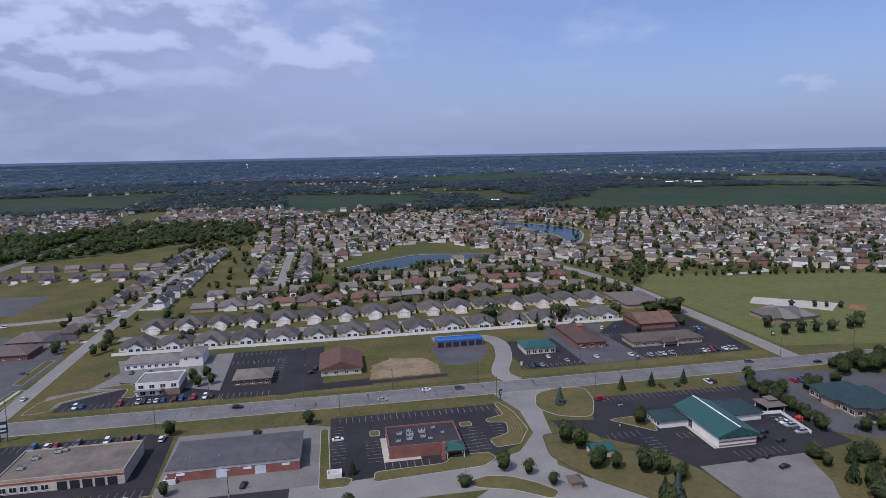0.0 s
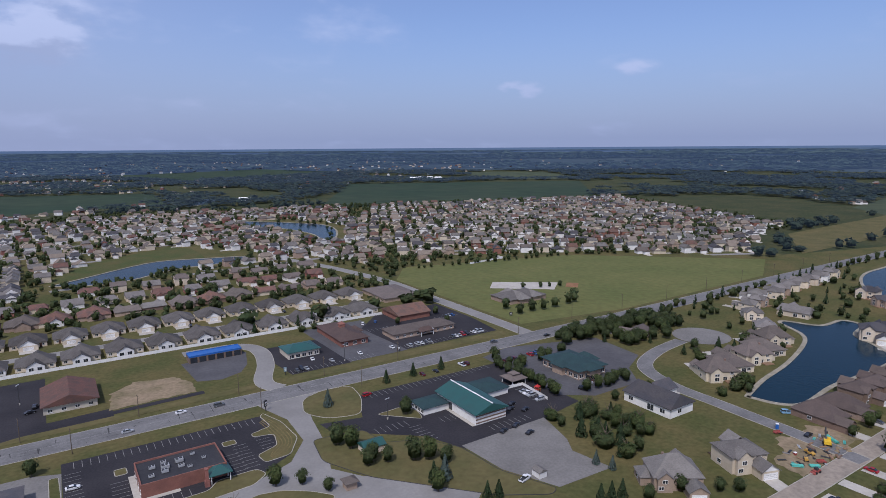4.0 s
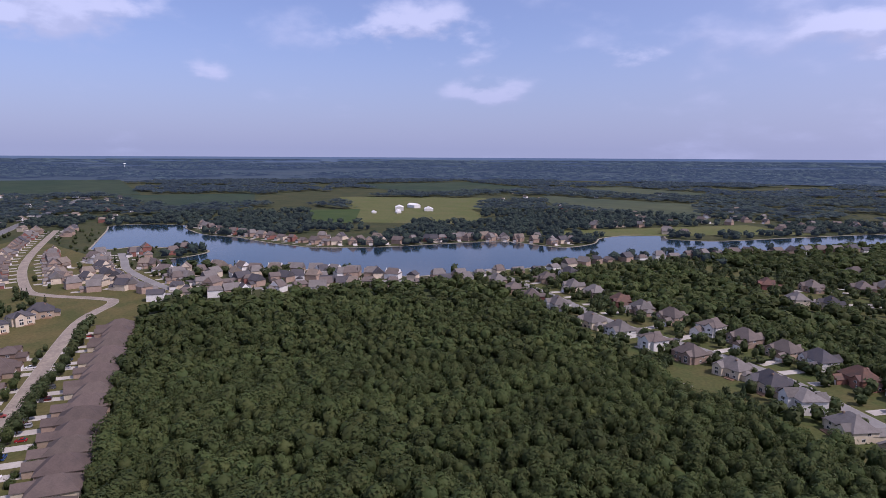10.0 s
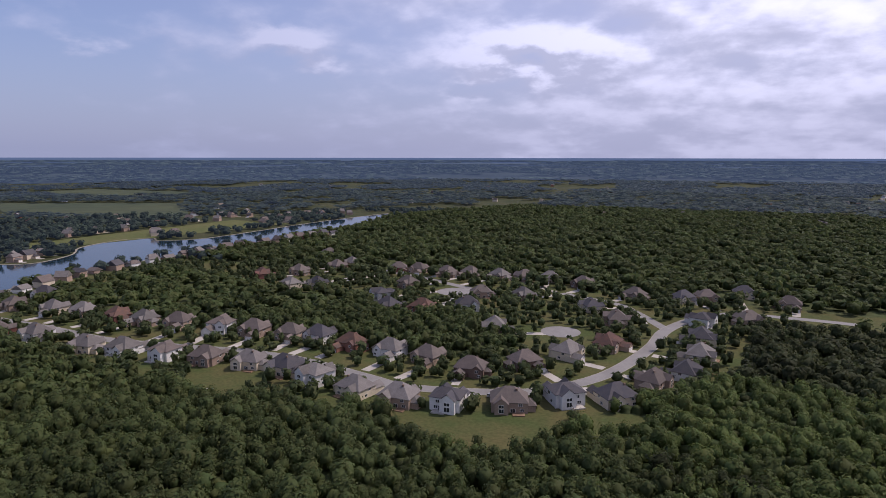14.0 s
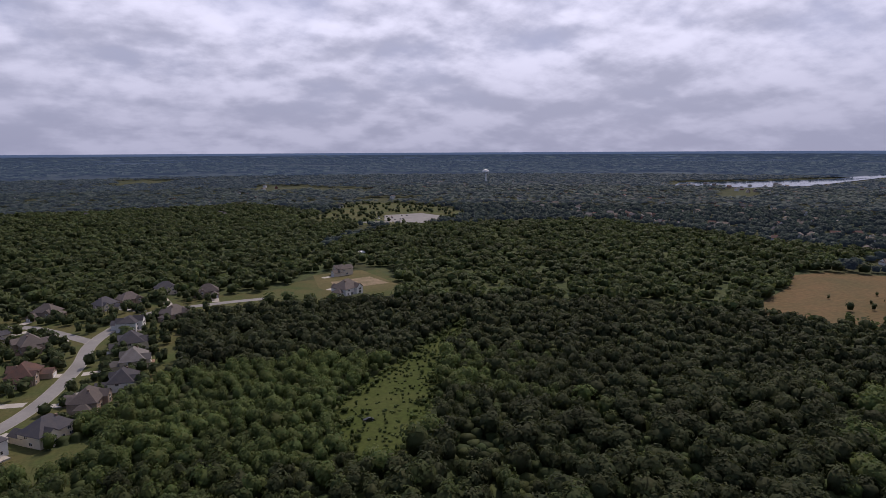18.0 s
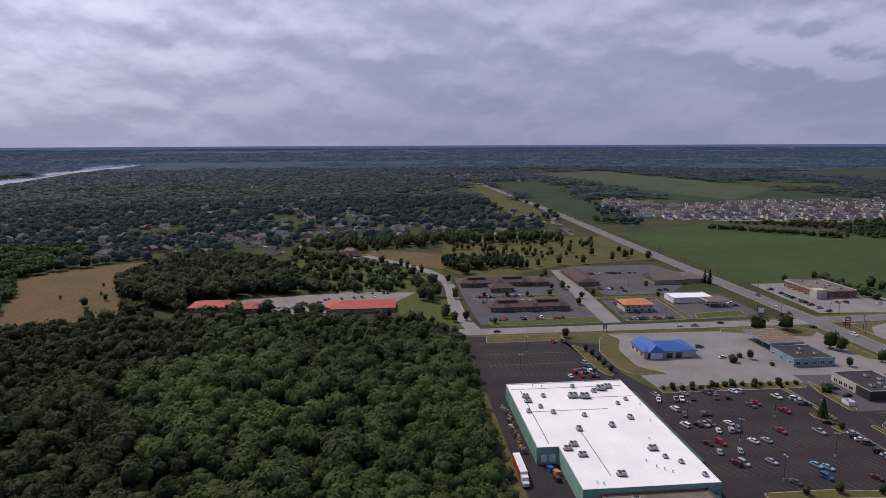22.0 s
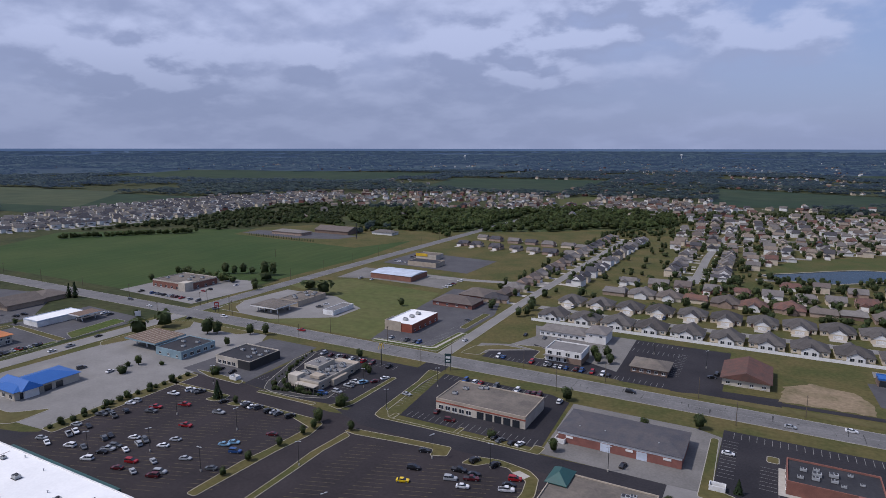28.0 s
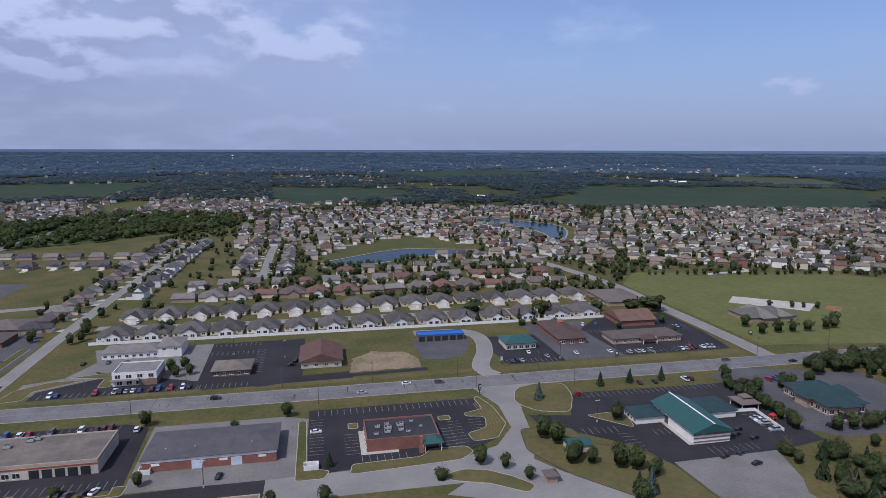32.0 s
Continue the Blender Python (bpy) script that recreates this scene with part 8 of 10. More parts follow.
along(TAIL, 1, 24, 22, ["estate", "two"], ["tan", "red", "brown", "beige"], S_ROF, 1, "large houses by the canal")
along(TAIL, -1, 24, 22, ["estate", "two"], ["tan", "red", "brown", "beige"], S_ROF, 1, "large houses by the canal", avoid=[[(820, 200), (1100, 200), (1100, 60), (800, 60)]])
INNER = [(560, 40), (600, 60), (680, 90), (740, 100), (800, 110)]
road("road_lake_court", INNER, 8, ROADGREY, "pale residential street")
along(INNER, 1, 22, 23, ["estate", "two"], ["tan", "beige", "white"], S_ROF, 1, "houses near the lake")
along(INNER, -1, 24, 23, ["estate", "two"], ["tan", "beige", "white"], S_ROF, 1, "houses near the lake", avoid=[[(672, 15), (838, 150), (838, -50)]])
LAKE_ST = [(548, 60), (545, -20), (550, -90), (535, -160), (530, -230)]
road("road_lake_street", LAKE_ST, 8, ROADGREY, "pale residential street")
along(LAKE_ST, 1, 24, 22, ["estate", "two"], S_WAL, S_ROF, 1, "houses near the lake", start=20)
along(LAKE_ST, -1, 22, 22, ["estate", "two"], ["tan", "beige", "white"], S_ROF, 1, "houses near the lake", start=8)
for x, y in ((800, 40), (772, 52), (812, 84), (775, 92)):
    house(x, y, 90, "estate", "red", "brown", 1, "houses near the lake", 1.2, False, 0)

# houses half hidden in the western woods, and pale roofs far off
FR = random.Random(31)
spots = []
for k in range(620):
    a, d = FR.uniform(198, 266), FR.uniform(560, 2300)
    x, y = -math.sin(radians(a)) * -d, math.cos(radians(a)) * d
    x = -abs(x)
    if y < 200 and not (x > -720 and y < -330) and not (-670 < x < -430 and -340 < y < -60) and not (x > -560 and y > -60) and free(x, y):
        spots.append((x, y, FR.uniform(0, 360)))
far_houses("distant_houses", spots, "scattered houses among trees far off", FR)
# houses of the wooded suburb that show between its trees
WEST_HOUSES = [(x, y, FR.uniform(0, 360), w, r, "ranch" if k % 3 else "two") for k, (x, y, w, r) in enumerate((
    (-984, 171, "tan", "dark"), (-997, 192, "beige", "brown"), (-956, 211, "white", "brown"), (-904, 217, "tan", "dark"), (-793, 144, "beige", "brown"), (-760, 167, "tan", "brown"), (-772, 192, "white", "dark"), (-783, 226, "beige", "brown"), (-858, -75, "tan", "brown"), (-917, -46, "white", "dark"), (-984, -12, "beige", "brown"), (-848, 4, "white", "brown"),
    (-875, 28, "tan", "dark"), (-974, 60, "beige", "brown"), (-1031, -69, "white", "dark"), (-896, 121, "tan", "brown"), (-893, 146, "white", "dark"), (-695, -259, "tan", "brown"), (-663, -133, "beige", "dark"), (-801, -252, "tan", "brown"), (-756, -191, "white", "dark"), (-715, -100, "tan", "brown"), (-676, -314, "white", "brown"), (-748, -372, "beige", "brown"), (-787, -141, "white", "dark"),
    (-790, -112, "tan", "dark"), (-720, -166, "beige", "brown"), (-834, -98, "tan", "brown"), (-842, -49, "beige", "dark"), (-818, -24, "tan", "brown"), (-806, 14, "white", "brown"), (-863, 50, "tan", "dark"), (-820, 70, "beige", "brown"), (-805, 95, "tan", "dark"), (-985, -48, "beige", "brown"), (-944, -87, "tan", "brown"), (-867, 165, "beige", "dark"), (-1069, 179, "tan", "dark"), (-1040, 206, "tan", "dark"), (-878, 240, "beige", "brown"), (-1120, -300, "white", "dark"), (-1090, -420, "beige", "brown"), (-1240, -120, "white", "dark"), (-1474, 54, "white", "dark"), (-1333, 89, "white", "brown"), (-1300, -300, "beige", "dark"), (-1578, 83, "white", "brown"), (-905, -330, "white", "brown")))]
far_houses("distant_houses", WEST_HOUSES, "low suburban houses between large trees", FR)
spots = []
for cx, cy, n, s in ((-560, 1180, 230, 210), (-160, 1270, 120, 150), (-900, 1050, 110, 160), (-300, 2100, 130, 420), (300, 2300, 120, 500), (900, 2900, 90, 600), (-1500, 1900, 60, 300), (-2100, 330, 110, 180), (2100, 500, 60, 350), (1200, 520, 40, 200), (1400, -900, 30, 300), (-700, 3200, 120, 700), (500, 4600, 120, 1200), (1400, 330, 40, 180),
                     (2600, 2600, 60, 900), (-2400, 2600, 70, 700), (900, -800, 24, 200), (-500, -1500, 40, 400), (300, -1900, 30, 600), (-700, 1350, 90, 260), (-250, 1420, 70, 240), (200, 2900, 160, 900), (1300, 3800, 130, 900), (-900, 4600, 120, 1100)):
    for k in range(n):
        spots.append((cx + FR.gauss(0, s), cy + FR.gauss(0, s * 0.6), FR.uniform(0, 360)))
far_houses("distant_houses", [q for q in spots if math.hypot(q[0], q[1]) > 1000 and q[1] > -3000 and free(q[0], q[1]) and not any(inside(q[0], q[1], list(p[:4])) for p in FIELDS)], "pale houses of far suburbs", FR)
for poly, n, walls in (([(522, 60), (640, 66), (655, 10), (600, -95), (556, -160), (528, -160), (512, -60)], 260, ["tan", "beige", "white"]), ([(700, -420), (760, -360), (772, -210), (840, -110), (880, -130), (800, -230), (790, -360), (730, -450)], 160, ["tan", "beige", "brown"]), ([(560, 30), (800, 90), (800, 160), (640, 150), (570, 120)], 160, ["tan", "beige", "white"])):
    for k in range(n):          # more houses behind the shore rows
        x, y = FR.uniform(min(p[0] for p in poly), max(p[0] for p in poly)), FR.uniform(min(p[1] for p in poly), max(p[1] for p in poly))
        if inside(x, y, poly) and all(free(x + dx_, y + dy_) for dx_ in (-7, 0, 7) for dy_ in (-7, 0, 7)):
            FAR_ROWS.append((x, y, FR.uniform(0, 360), FR.choice(walls), FR.choice(["brown", "grey", "dark", "tan"]), "estate"))
            claim(x, y, 8)
far_houses("distant_houses", FAR_ROWS, "large suburban houses along the lake and far streets", FR)
thing("driveway", DRIVES, CONCRETE, label="pale concrete driveways before the houses", category="driveway", kind="structure")

paving("pavement_church_west", [(-640, 590), (-540, 586), (-490, 606), (-480, 640), (-560, 640), (-640, 620)], GREYASPHALT, "grey church car park")
sheet("church_lawn", [(-640, 575), (-430, 560), (-400, 640), (-420, 720), (-600, 720), (-660, 640)], GRASS, 0.056, "mown church lawn", "grass")
CH = pitched_building("west_church", -556, 640, -500, 668, 4.2, 5.0, BRICK_BROWN, SHINGLE_BROWN, "large brown church with steep brown roof", True, 0.8, "church")
pitched_building("church_hall", -600, 604, -548, 624, 3.6, 2.6, BRICK_TAN, SHINGLE_GREY, "low church hall with grey hipped roof", over=0.8, category="church")
pitched_building("church_annexe", -478, 664, -446, 680, 3.4, 2.8, SIDING_WHITE, SHINGLE_GREY, "white annexe with grey hipped roof", over=0.8, category="church")
xm = Mesh()
xm.box(-0.45, -0.45, 0, 0.45, 0.45, 20), xm.box(-3.6, -0.4, 13.5, 3.6, 0.4, 14.5)
thing("tall_cross", xm, DARKSTEEL, -471, 620, label="tall dark cross standing in church grass", category="cross")

# ---- woods ----
WR = np.random.default_rng(77)
FAR_CLEAR = [FAR_CLEARING]
CLEAR = FAR_CLEAR + [HAYFIELD] + LAWN_GAPS + [MEADOW_STRIP, [(-208, -470), (-136, -452), (-136, -562), (-200, -566)]]
def wooded(x, y, scale, bias):
    return noise.noise((x / scale, y / scale, 3.7)) + 0.5 * noise.noise((x / scale * 2.3, y / scale * 2.3, 9.1)) > bias


near, close, mid = [], [], []
for wood in WOODS:
    for x, y in scatter(wood, 7.4, WR, CLEAR):
        if not free(x, y):
            continue
        d = math.hypot(x, y)
        if d < 150:
            if WR.random() < 0.9:
                near.append((x, y, WR.uniform(3.2, 5.5), WR.uniform(7, 12)))
        elif d >= 450 and WR.random() < 0.42:
            mid.append((x, y, WR.uniform(5.2, 7.9), WR.uniform(8, 13)))
for wood in WOODS:
    for x, y in scatter(wood, 6.1, WR, CLEAR):
        d = math.hypot(x, y)
        if 325 <= d < 450 and free(x, y):
            big_ = WR.random() ** 2
            near.append((x, y, 2.8 + 2.6 * big_, 6.5 + 5.5 * big_ + WR.uniform(-1.5, 2)))
for x, y in scatter(WOOD_MAIN, 5.3, WR, CLEAR):          # the nearest canopy, tree by tree
    d = math.hypot(x, y)
    if 150 <= d < 325 and free(x, y):
        young = (-260 < x < 60 and y < -200) or (x > -60 and y < -60)
        big_ = WR.random() ** (2.6 if young else 1.5)
        oak = not young and 0.5 * x + 0.9 * y < -110 and x < 90
        if oak:          # old oaks stand wider apart
            if WR.random() < 0.5:
                close.append((x, y, 3.6 + 4.2 * big_, 8.0 + 5.0 * big_ + WR.uniform(-1.2, 1.6)))
        elif big_ < 0.3 or WR.random() < 0.8:
            close.append((x, y, 2.9 + (2.5 if young else 3.9) * big_, 7.0 + 4.5 * big_ + WR.uniform(-1.2, 1.6)))
under = [(x, y, WR.uniform(2.8, 4.4), WR.uniform(2.8, 4.2)) for wood in WOODS for x, y in scatter(wood, 5.6, WR, CLEAR) if math.hypot(x, y) < 470 and free(x, y)]
planted("woodland_understorey", under, LEAF_A, FARCLUMPS, "lower green bushes filling the woodland", WR)
south_near = [q for q in near if q[0] < 70 and q[1] < -120]
near = [q for q in near if not (q[0] < 70 and q[1] < -120)]
planted("woodland_trees", south_near, LEAF_OAK, CROWNS, "green oak woodland canopy with cloud shade painted into its leaves", WR)
planted("woodland_trees", near, LEAF_A, CROWNS, "dense green broadleaf woodland canopy", WR)


def blend(q, edge):
    """A ragged border between parts of the wood with different leaf tones."""
    return edge + 70 * noise.noise((q[0] / 60.0, q[1] / 60.0, 5.5)) + WR.uniform(-25, 25)


# leaf tones here stand in for sunlit and cloud-shaded parts of the wood
west_close = [q for q in close if 0.6 * q[0] - 0.8 * q[1] < blend(q, -75) and q[0] < blend(q, -90)]
west_set = set(west_close)
south_close = [q for q in close if q not in west_set and 0.5 * q[0] + 0.9 * q[1] < blend(q, -165) and not (q[1] < blend(q, -195) and q[0] > blend(q, -175))]
known = set(west_close) | set(south_close)
planted("woodland_trees", west_close, LEAF_B, CROWNS_FINE, "bright green young woodland canopy by the store, sunlight put into its colour", WR)
planted("woodland_trees", south_close, LEAF_OAK, CROWNS_FINE, "green oak woodland canopy with cloud shade painted into its leaves", WR)
rest = [q for q in close if q not in known]
young_set = set(q for q in rest if q[1] < blend(q, -188) and -230 < q[0] < blend(q, 60))
planted("woodland_trees", sorted(young_set), LEAF_B, CROWNS_FINE, "lighter green young growth round the meadow", WR)
planted("woodland_trees", [q for q in rest if q not in young_set], LEAF_A, CROWNS_FINE, "dense green broadleaf woodland canopy", WR)
planted("woodland_trees", mid, LEAF_A, CROWNS_MID, "dense green broadleaf woodland canopy further off", WR)

# trees scattered through the estates and gardens
TOWN = [(-500, 420), (-380, 380), (-170, 390), (230, 400), (300, 520), (460, 470), (620, 345), (900, 470), (1100, 960), (520, 1130), (60, 1220), (-480, 1010)]
garden = []
for x, y in scatter(TOWN, 9.2, WR, PONDS + [WOOD_NORTH, [(240, 290), (240, 470), (275, 515), (456, 476), (605, 338), (520, 290)]], 0.5, 0.8):
    if y > 440 and not (x < -200 and y < 860) and not (-152 < x < -76 and y < 810 and WR.random() < 0.75):
        garden.append((x, y, WR.uniform(2.0, 4.4), WR.uniform(4.5, 9.5)))
for x, y in scatter([(520, -200), (545, -500), (300, -560), (60, -530), (-60, -520), (-20, -330), (24, -285), (134, -222), (237, -205), (431, -220)], 8, WR, [WOOD_INNER] + LAWN_GAPS, 0.5, 0.8):
    if wooded(x, y, 45, -0.3) or WR.random() < 0.3:
        garden.append((x, y, WR.uniform(2.4, 4.8), WR.uniform(5, 10)))
for x, y in scatter([(540, 60), (1050, 260), (1050, 180), (800, 60), (660, 10), (560, -240), (520, -240), (530, -60)], 15, WR, [], 0.5, 0.5):
    if not inside(x, y, LAKE):
        garden.append((x, y, WR.uniform(1.8, 3.2), WR.uniform(4, 7)))
for x, y in scatter([(290, 540), (460, 492), (610, 352), (740, 430), (880, 470), (1079, 955), (530, 1095), (350, 800)], 8.5, WR, [], 0.5, 0.6):      # young trees along the estate streets
    garden.append((x, y, WR.uniform(1.7, 2.9), WR.uniform(4.5, 7.5)))
garden = [q for q in garden if free(q[0], q[1]) and (q[1] < 440 or WR.random() < 0.78) and not any(inside(q[0], q[1], p) for p in PONDS)]
planted("garden_trees", garden, LEAF_DARK, CROWNS_MID, "small green garden trees among the houses", WR)

# woods and hedges far off
open_land = [[p for p in q[:4]] for q in FIELDS]
WATERS = [LAKE, [(-1540, -1380), (-1780, -1560), (-2090, -1470), (-2480, -1420), (-3350, -1610), (-3769, -1690), (-4200, -1535), (-3344, -1300), (-2788, -1290), (-1950, -1090), (-1690, -1130)]]
BUSY = WOODS + FAR_CLEAR + [[(240, 284), (240, 480), (275, 520), (456, 480), (612, 340), (560, 284)], [(236, 60), (236, 300), (1100, 330), (1100, 60)], [(-1240, -960), (-1330, -900), (-1900, -1300), (-1800, -1350)]] + [TOWN] + WATERS + [[(p[0], p[1]) for p in q] for q in open_land]
BUSY += [[(-1050, 930), (-480, 1020), (-110, 1100), (60, 1230), (40, 1380), (-400, 1420), (-1050, 1300)], [(-400, 290), (-770, 290), (-900, 400), (-1250, 400), (-1250, 560), (-1160, 980), (-1030, 1200), (-870, 1180), (-640, 900), (-560, 780), (-390, 430)], [(-360, 36), (90, 30), (480, 60), (560, 20), (1000, 250), (640, 340), (-300, 420)], [(520, -160), (560, -250), (545, -500), (60, -520), (-230, -560), (-220, -440), (134, -210)], [(-430, 20), (-360, 300), (-900, 290), (-900, 240), (-520, 60)], [(-400, 30), (-480, 0), (-470, -130), (-430, -160)], HAYFIELD, VERGE]


WEST_GAPS = [(x * 0.982, y * 0.982, 24) for x, y, *_ in WEST_HOUSES] + [(-1006, -177, 40), (-930, -150, 45), (-864, -325, 40), (-835, -300, 35), (-1450, -520, 60), (-1320, 250, 60)]
BUSY.append([(-735, 250), (-738, 60), (-712, -100), (-668, -190), (-560, -130), (-450, -30), (-450, 60), (-560, 60), (-590, 130), (-590, 262)])


def gap(x, y):
    return any(math.hypot(x - gx, y - gy) < gr for gx, gy, gr in WEST_GAPS)


ring1, ring2, ring3 = [], [], []
for x, y in scatter([(-1500, -1500), (1500, -1500), (1500, 1500), (-1500, 1500)], 14.6, WR, (), 0.48):
    d = math.hypot(x, y)
    if 380 < d < 1300 and free(x, y) and not any(inside(x, y, q) for q in BUSY):
        south = y < 0.25 * x + 60
        west = x < -480 and y < 262
        if WR.random() < (0.92 if west else 0.85 if south else 0.55) and wooded(x, y, 160, (-0.9 if y < 40 else -0.4) if west else -0.35 if south else -0.1):
            if not (west and gap(x, y)):
                ring1.append((x, y, WR.uniform(5.6, 9.2), WR.uniform(8, 14)))
for x, y in scatter([(-3000, -3000), (3000, -3000), (3000, 3000), (-3000, 3000)], 32, WR, (), 0.48):
    d = math.hypot(x, y)
    if 1300 <= d < 3000 and not any(inside(x, y, q) for q in BUSY):
        if WR.random() < 0.85 and wooded(x, y, 330, -0.8 if x < -700 and y < 150 else -0.22):
            ring2.append((x, y, WR.uniform(15, 23), WR.uniform(8, 13)))
for x, y in scatter([(-9000, -9000), (9000, -9000), (9000, 9000), (-9000, 9000)], 118, WR, (), 0.48):
    d = math.hypot(x, y)
    if 3000 <= d < 9000 and not any(inside(x, y, q) for q in BUSY):
        if wooded(x, y, 900, -0.25):
            ring3.append((x, y, WR.uniform(35, 75), WR.uniform(9, 17)))
planted("outlying_woods", [q for q in ring1 if math.hypot(q[0], q[1]) < 680], LEAF_DARK, CROWNS_LOW, "dark green woods beyond the houses", WR)
# from here outward the leaves carry haze as a blue glow
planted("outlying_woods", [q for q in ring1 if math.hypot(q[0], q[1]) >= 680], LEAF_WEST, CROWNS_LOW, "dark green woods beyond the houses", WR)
planted("outlying_woods", [q for q in ring2 if math.hypot(q[0], q[1]) < 2000], LEAF_FAR, GROVES, "dark green woods far off, faint blue haze painted on as glow", WR)
planted("outlying_woods", [q for q in ring2 if math.hypot(q[0], q[1]) >= 2000], LEAF_FURTHER, GROVES, "dark green woods further off, blue haze painted on as glow", WR)
planted("outlying_woods", ring3, FARWOOD, GROVES, "green woods on the skyline under painted blue haze", WR)
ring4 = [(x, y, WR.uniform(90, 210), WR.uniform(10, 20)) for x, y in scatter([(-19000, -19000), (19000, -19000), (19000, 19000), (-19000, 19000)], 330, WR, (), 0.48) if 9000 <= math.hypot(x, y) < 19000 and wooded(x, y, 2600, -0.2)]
planted("outlying_woods", ring4, FARWOOD, FARCLUMPS, "woods along the skyline, blue from painted haze", WR)
print("trees", len(near), len(mid), len(garden), len(ring1), len(ring2), len(ring3))

# ---- vehicles ----
TYRE = material("tyre_rubber", (0.02, 0.02, 0.021), 0.9, vary=0.1)
PAINTS = {"white": (0.7, 0.7, 0.7), "silver": (0.35, 0.36, 0.37), "black": (0.015, 0.015, 0.018), "grey": (0.09, 0.095, 0.1), "red": (0.3, 0.015, 0.018), "blue": (0.03, 0.08, 0.22), "paleblue": (0.2, 0.36, 0.5), "yellow": (0.75, 0.5, 0.01), "maroon": (0.09, 0.012, 0.015)}
for k_, c_ in PAINTS.items():
    material("car_paint_" + k_, c_, 0.25, 0.0, vary=0.03, spec=0.6)


def wheel_mesh():
    m = Mesh()
    m.tube((0, -0.11, 0), (0, 0.11, 0), 0.33, 0.33, 9, 0)
    m.tube((0, 0.11, 0), (0, -0.11, 0), 0.33, 0.33, 9, 0)
    m.tube((0, 0.0, 0), (0, 0.12, 0), 0.2, 0.18, 6, 1)
    m.tube((0, 0.0, 0), (0, -0.12, 0), 0.2, 0.18, 6, 1)
    return m


def loft(m, rows, mat=0):
    """Skin over cross sections of x, half width, bottom, top."""
    for (xa, wa, ba, ta), (xb, wb, bb_, tb) in zip(rows, rows[1:]):
        m.face([(xa, -wa, ba), (xb, -wb, bb_), (xb, -wb, tb), (xa, -wa, ta)], mat)
        m.face([(xb, wb, bb_), (xa, wa, ba), (xa, wa, ta), (xb, wb, tb)], mat)
        m.face([(xa, -wa, ta), (xb, -wb, tb), (xb, wb, tb), (xa, wa, ta)], mat)
    x, w, b, t = rows[0]
    m.face([(x, w, b), (x, -w, b), (x, -w, t), (x, w, t)], mat)
    x, w, b, t = rows[-1]
    m.face([(x, -w, b), (x, w, b), (x, w, t), (x, -w, t)], mat)


CARS = {}


def car_kind(kind, paint):
    key = (kind, paint)
    if key in CARS:
        return CARS[key], False
    m = Mesh()
    g = Mesh()
    if kind == "sedan":
        loft(m, [(-2.3, 0.78, 0.35, 0.75), (-2.1, 0.86, 0.25, 0.9), (-1.0, 0.9, 0.22, 0.92), (0.9, 0.9, 0.22, 0.9), (2.0, 0.84, 0.25, 0.78), (2.3, 0.7, 0.35, 0.65)])
        loft(m, [(-1.0, 0.62, 0.9, 1.42), (0.0, 0.66, 0.9, 1.46), (0.35, 0.64, 0.9, 1.4)])
        loft(g, [(-1.75, 0.7, 0.9, 0.93), (-1.02, 0.66, 0.9, 1.4), (0.36, 0.67, 0.9, 1.38), (1.15, 0.74, 0.88, 0.91)])
    elif kind == "van":
        loft(m, [(-2.4, 0.85, 0.35, 1.0), (-2.3, 0.93, 0.25, 1.05), (1.0, 0.95, 0.22, 1.05), (2.2, 0.88, 0.25, 0.95), (2.45, 0.75, 0.35, 0.75)])
        loft(m, [(-2.1, 0.74, 1.05, 1.78), (-0.5, 0.78, 1.05, 1.82), (0.4, 0.76, 1.05, 1.74)])
        loft(g, [(-2.32, 0.78, 1.05, 1.1), (-2.12, 0.76, 1.05, 1.72), (0.42, 0.79, 1.05, 1.7), (1.25, 0.84, 1.03, 1.07)])
    else:
        loft(m, [(-2.8, 0.9, 0.45, 1.0), (-0.6, 0.95, 0.35, 1.02), (1.3, 0.95, 0.35, 1.08), (2.6, 0.9, 0.4, 1.0), (2.8, 0.8, 0.45, 0.85)])
        loft(m, [(-0.6, 0.74, 1.05, 1.8), (0.5, 0.76, 1.05, 1.82), (0.75, 0.74, 1.05, 1.74)])
        loft(g, [(-0.75, 0.8, 1.05, 1.1), (-0.62, 0.77, 1.05, 1.74), (0.77, 0.78, 1.05, 1.72), (1.4, 0.84, 1.06, 1.09)])
    name = {"sedan": "car", "van": "sport_utility_car", "pickup": "pickup_truck"}[kind]
    word = {"sedan": "saloon car", "van": "tall family car", "pickup": "pickup truck"}[kind]
    colour = {"paleblue": "pale blue"}.get(paint, paint)
    root = thing(name, m, MATS["car_paint_" + paint], label=f"{colour} {word} parked on the paving", category="car" if kind != "pickup" else "truck")
    part("glasshouse", g, GLASS, root, "dark tinted glass")
    wb = 1.4 if kind == "sedan" else 1.5 if kind == "van" else 1.75
    for sx in (-wb, wb):
        for sy in (-0.82, 0.82):
            o = part("wheel", shared("wheel", wheel_mesh, [TYRE, GALV]), None, root)
            o.matrix_basis = pose(sx, sy, 0.33)
    if kind == "pickup":
        b = Mesh()
        b.box(-2.7, -0.75, 1.015, -0.72, 0.75, 1.03)
        part("load_bed", b, DARKSTEEL, root)
    CARS[key] = root
    return root, True


CR = random.Random(21)
COLOURS = ["white", "white", "silver", "silver", "black", "black", "grey", "grey", "red", "blue", "maroon"]


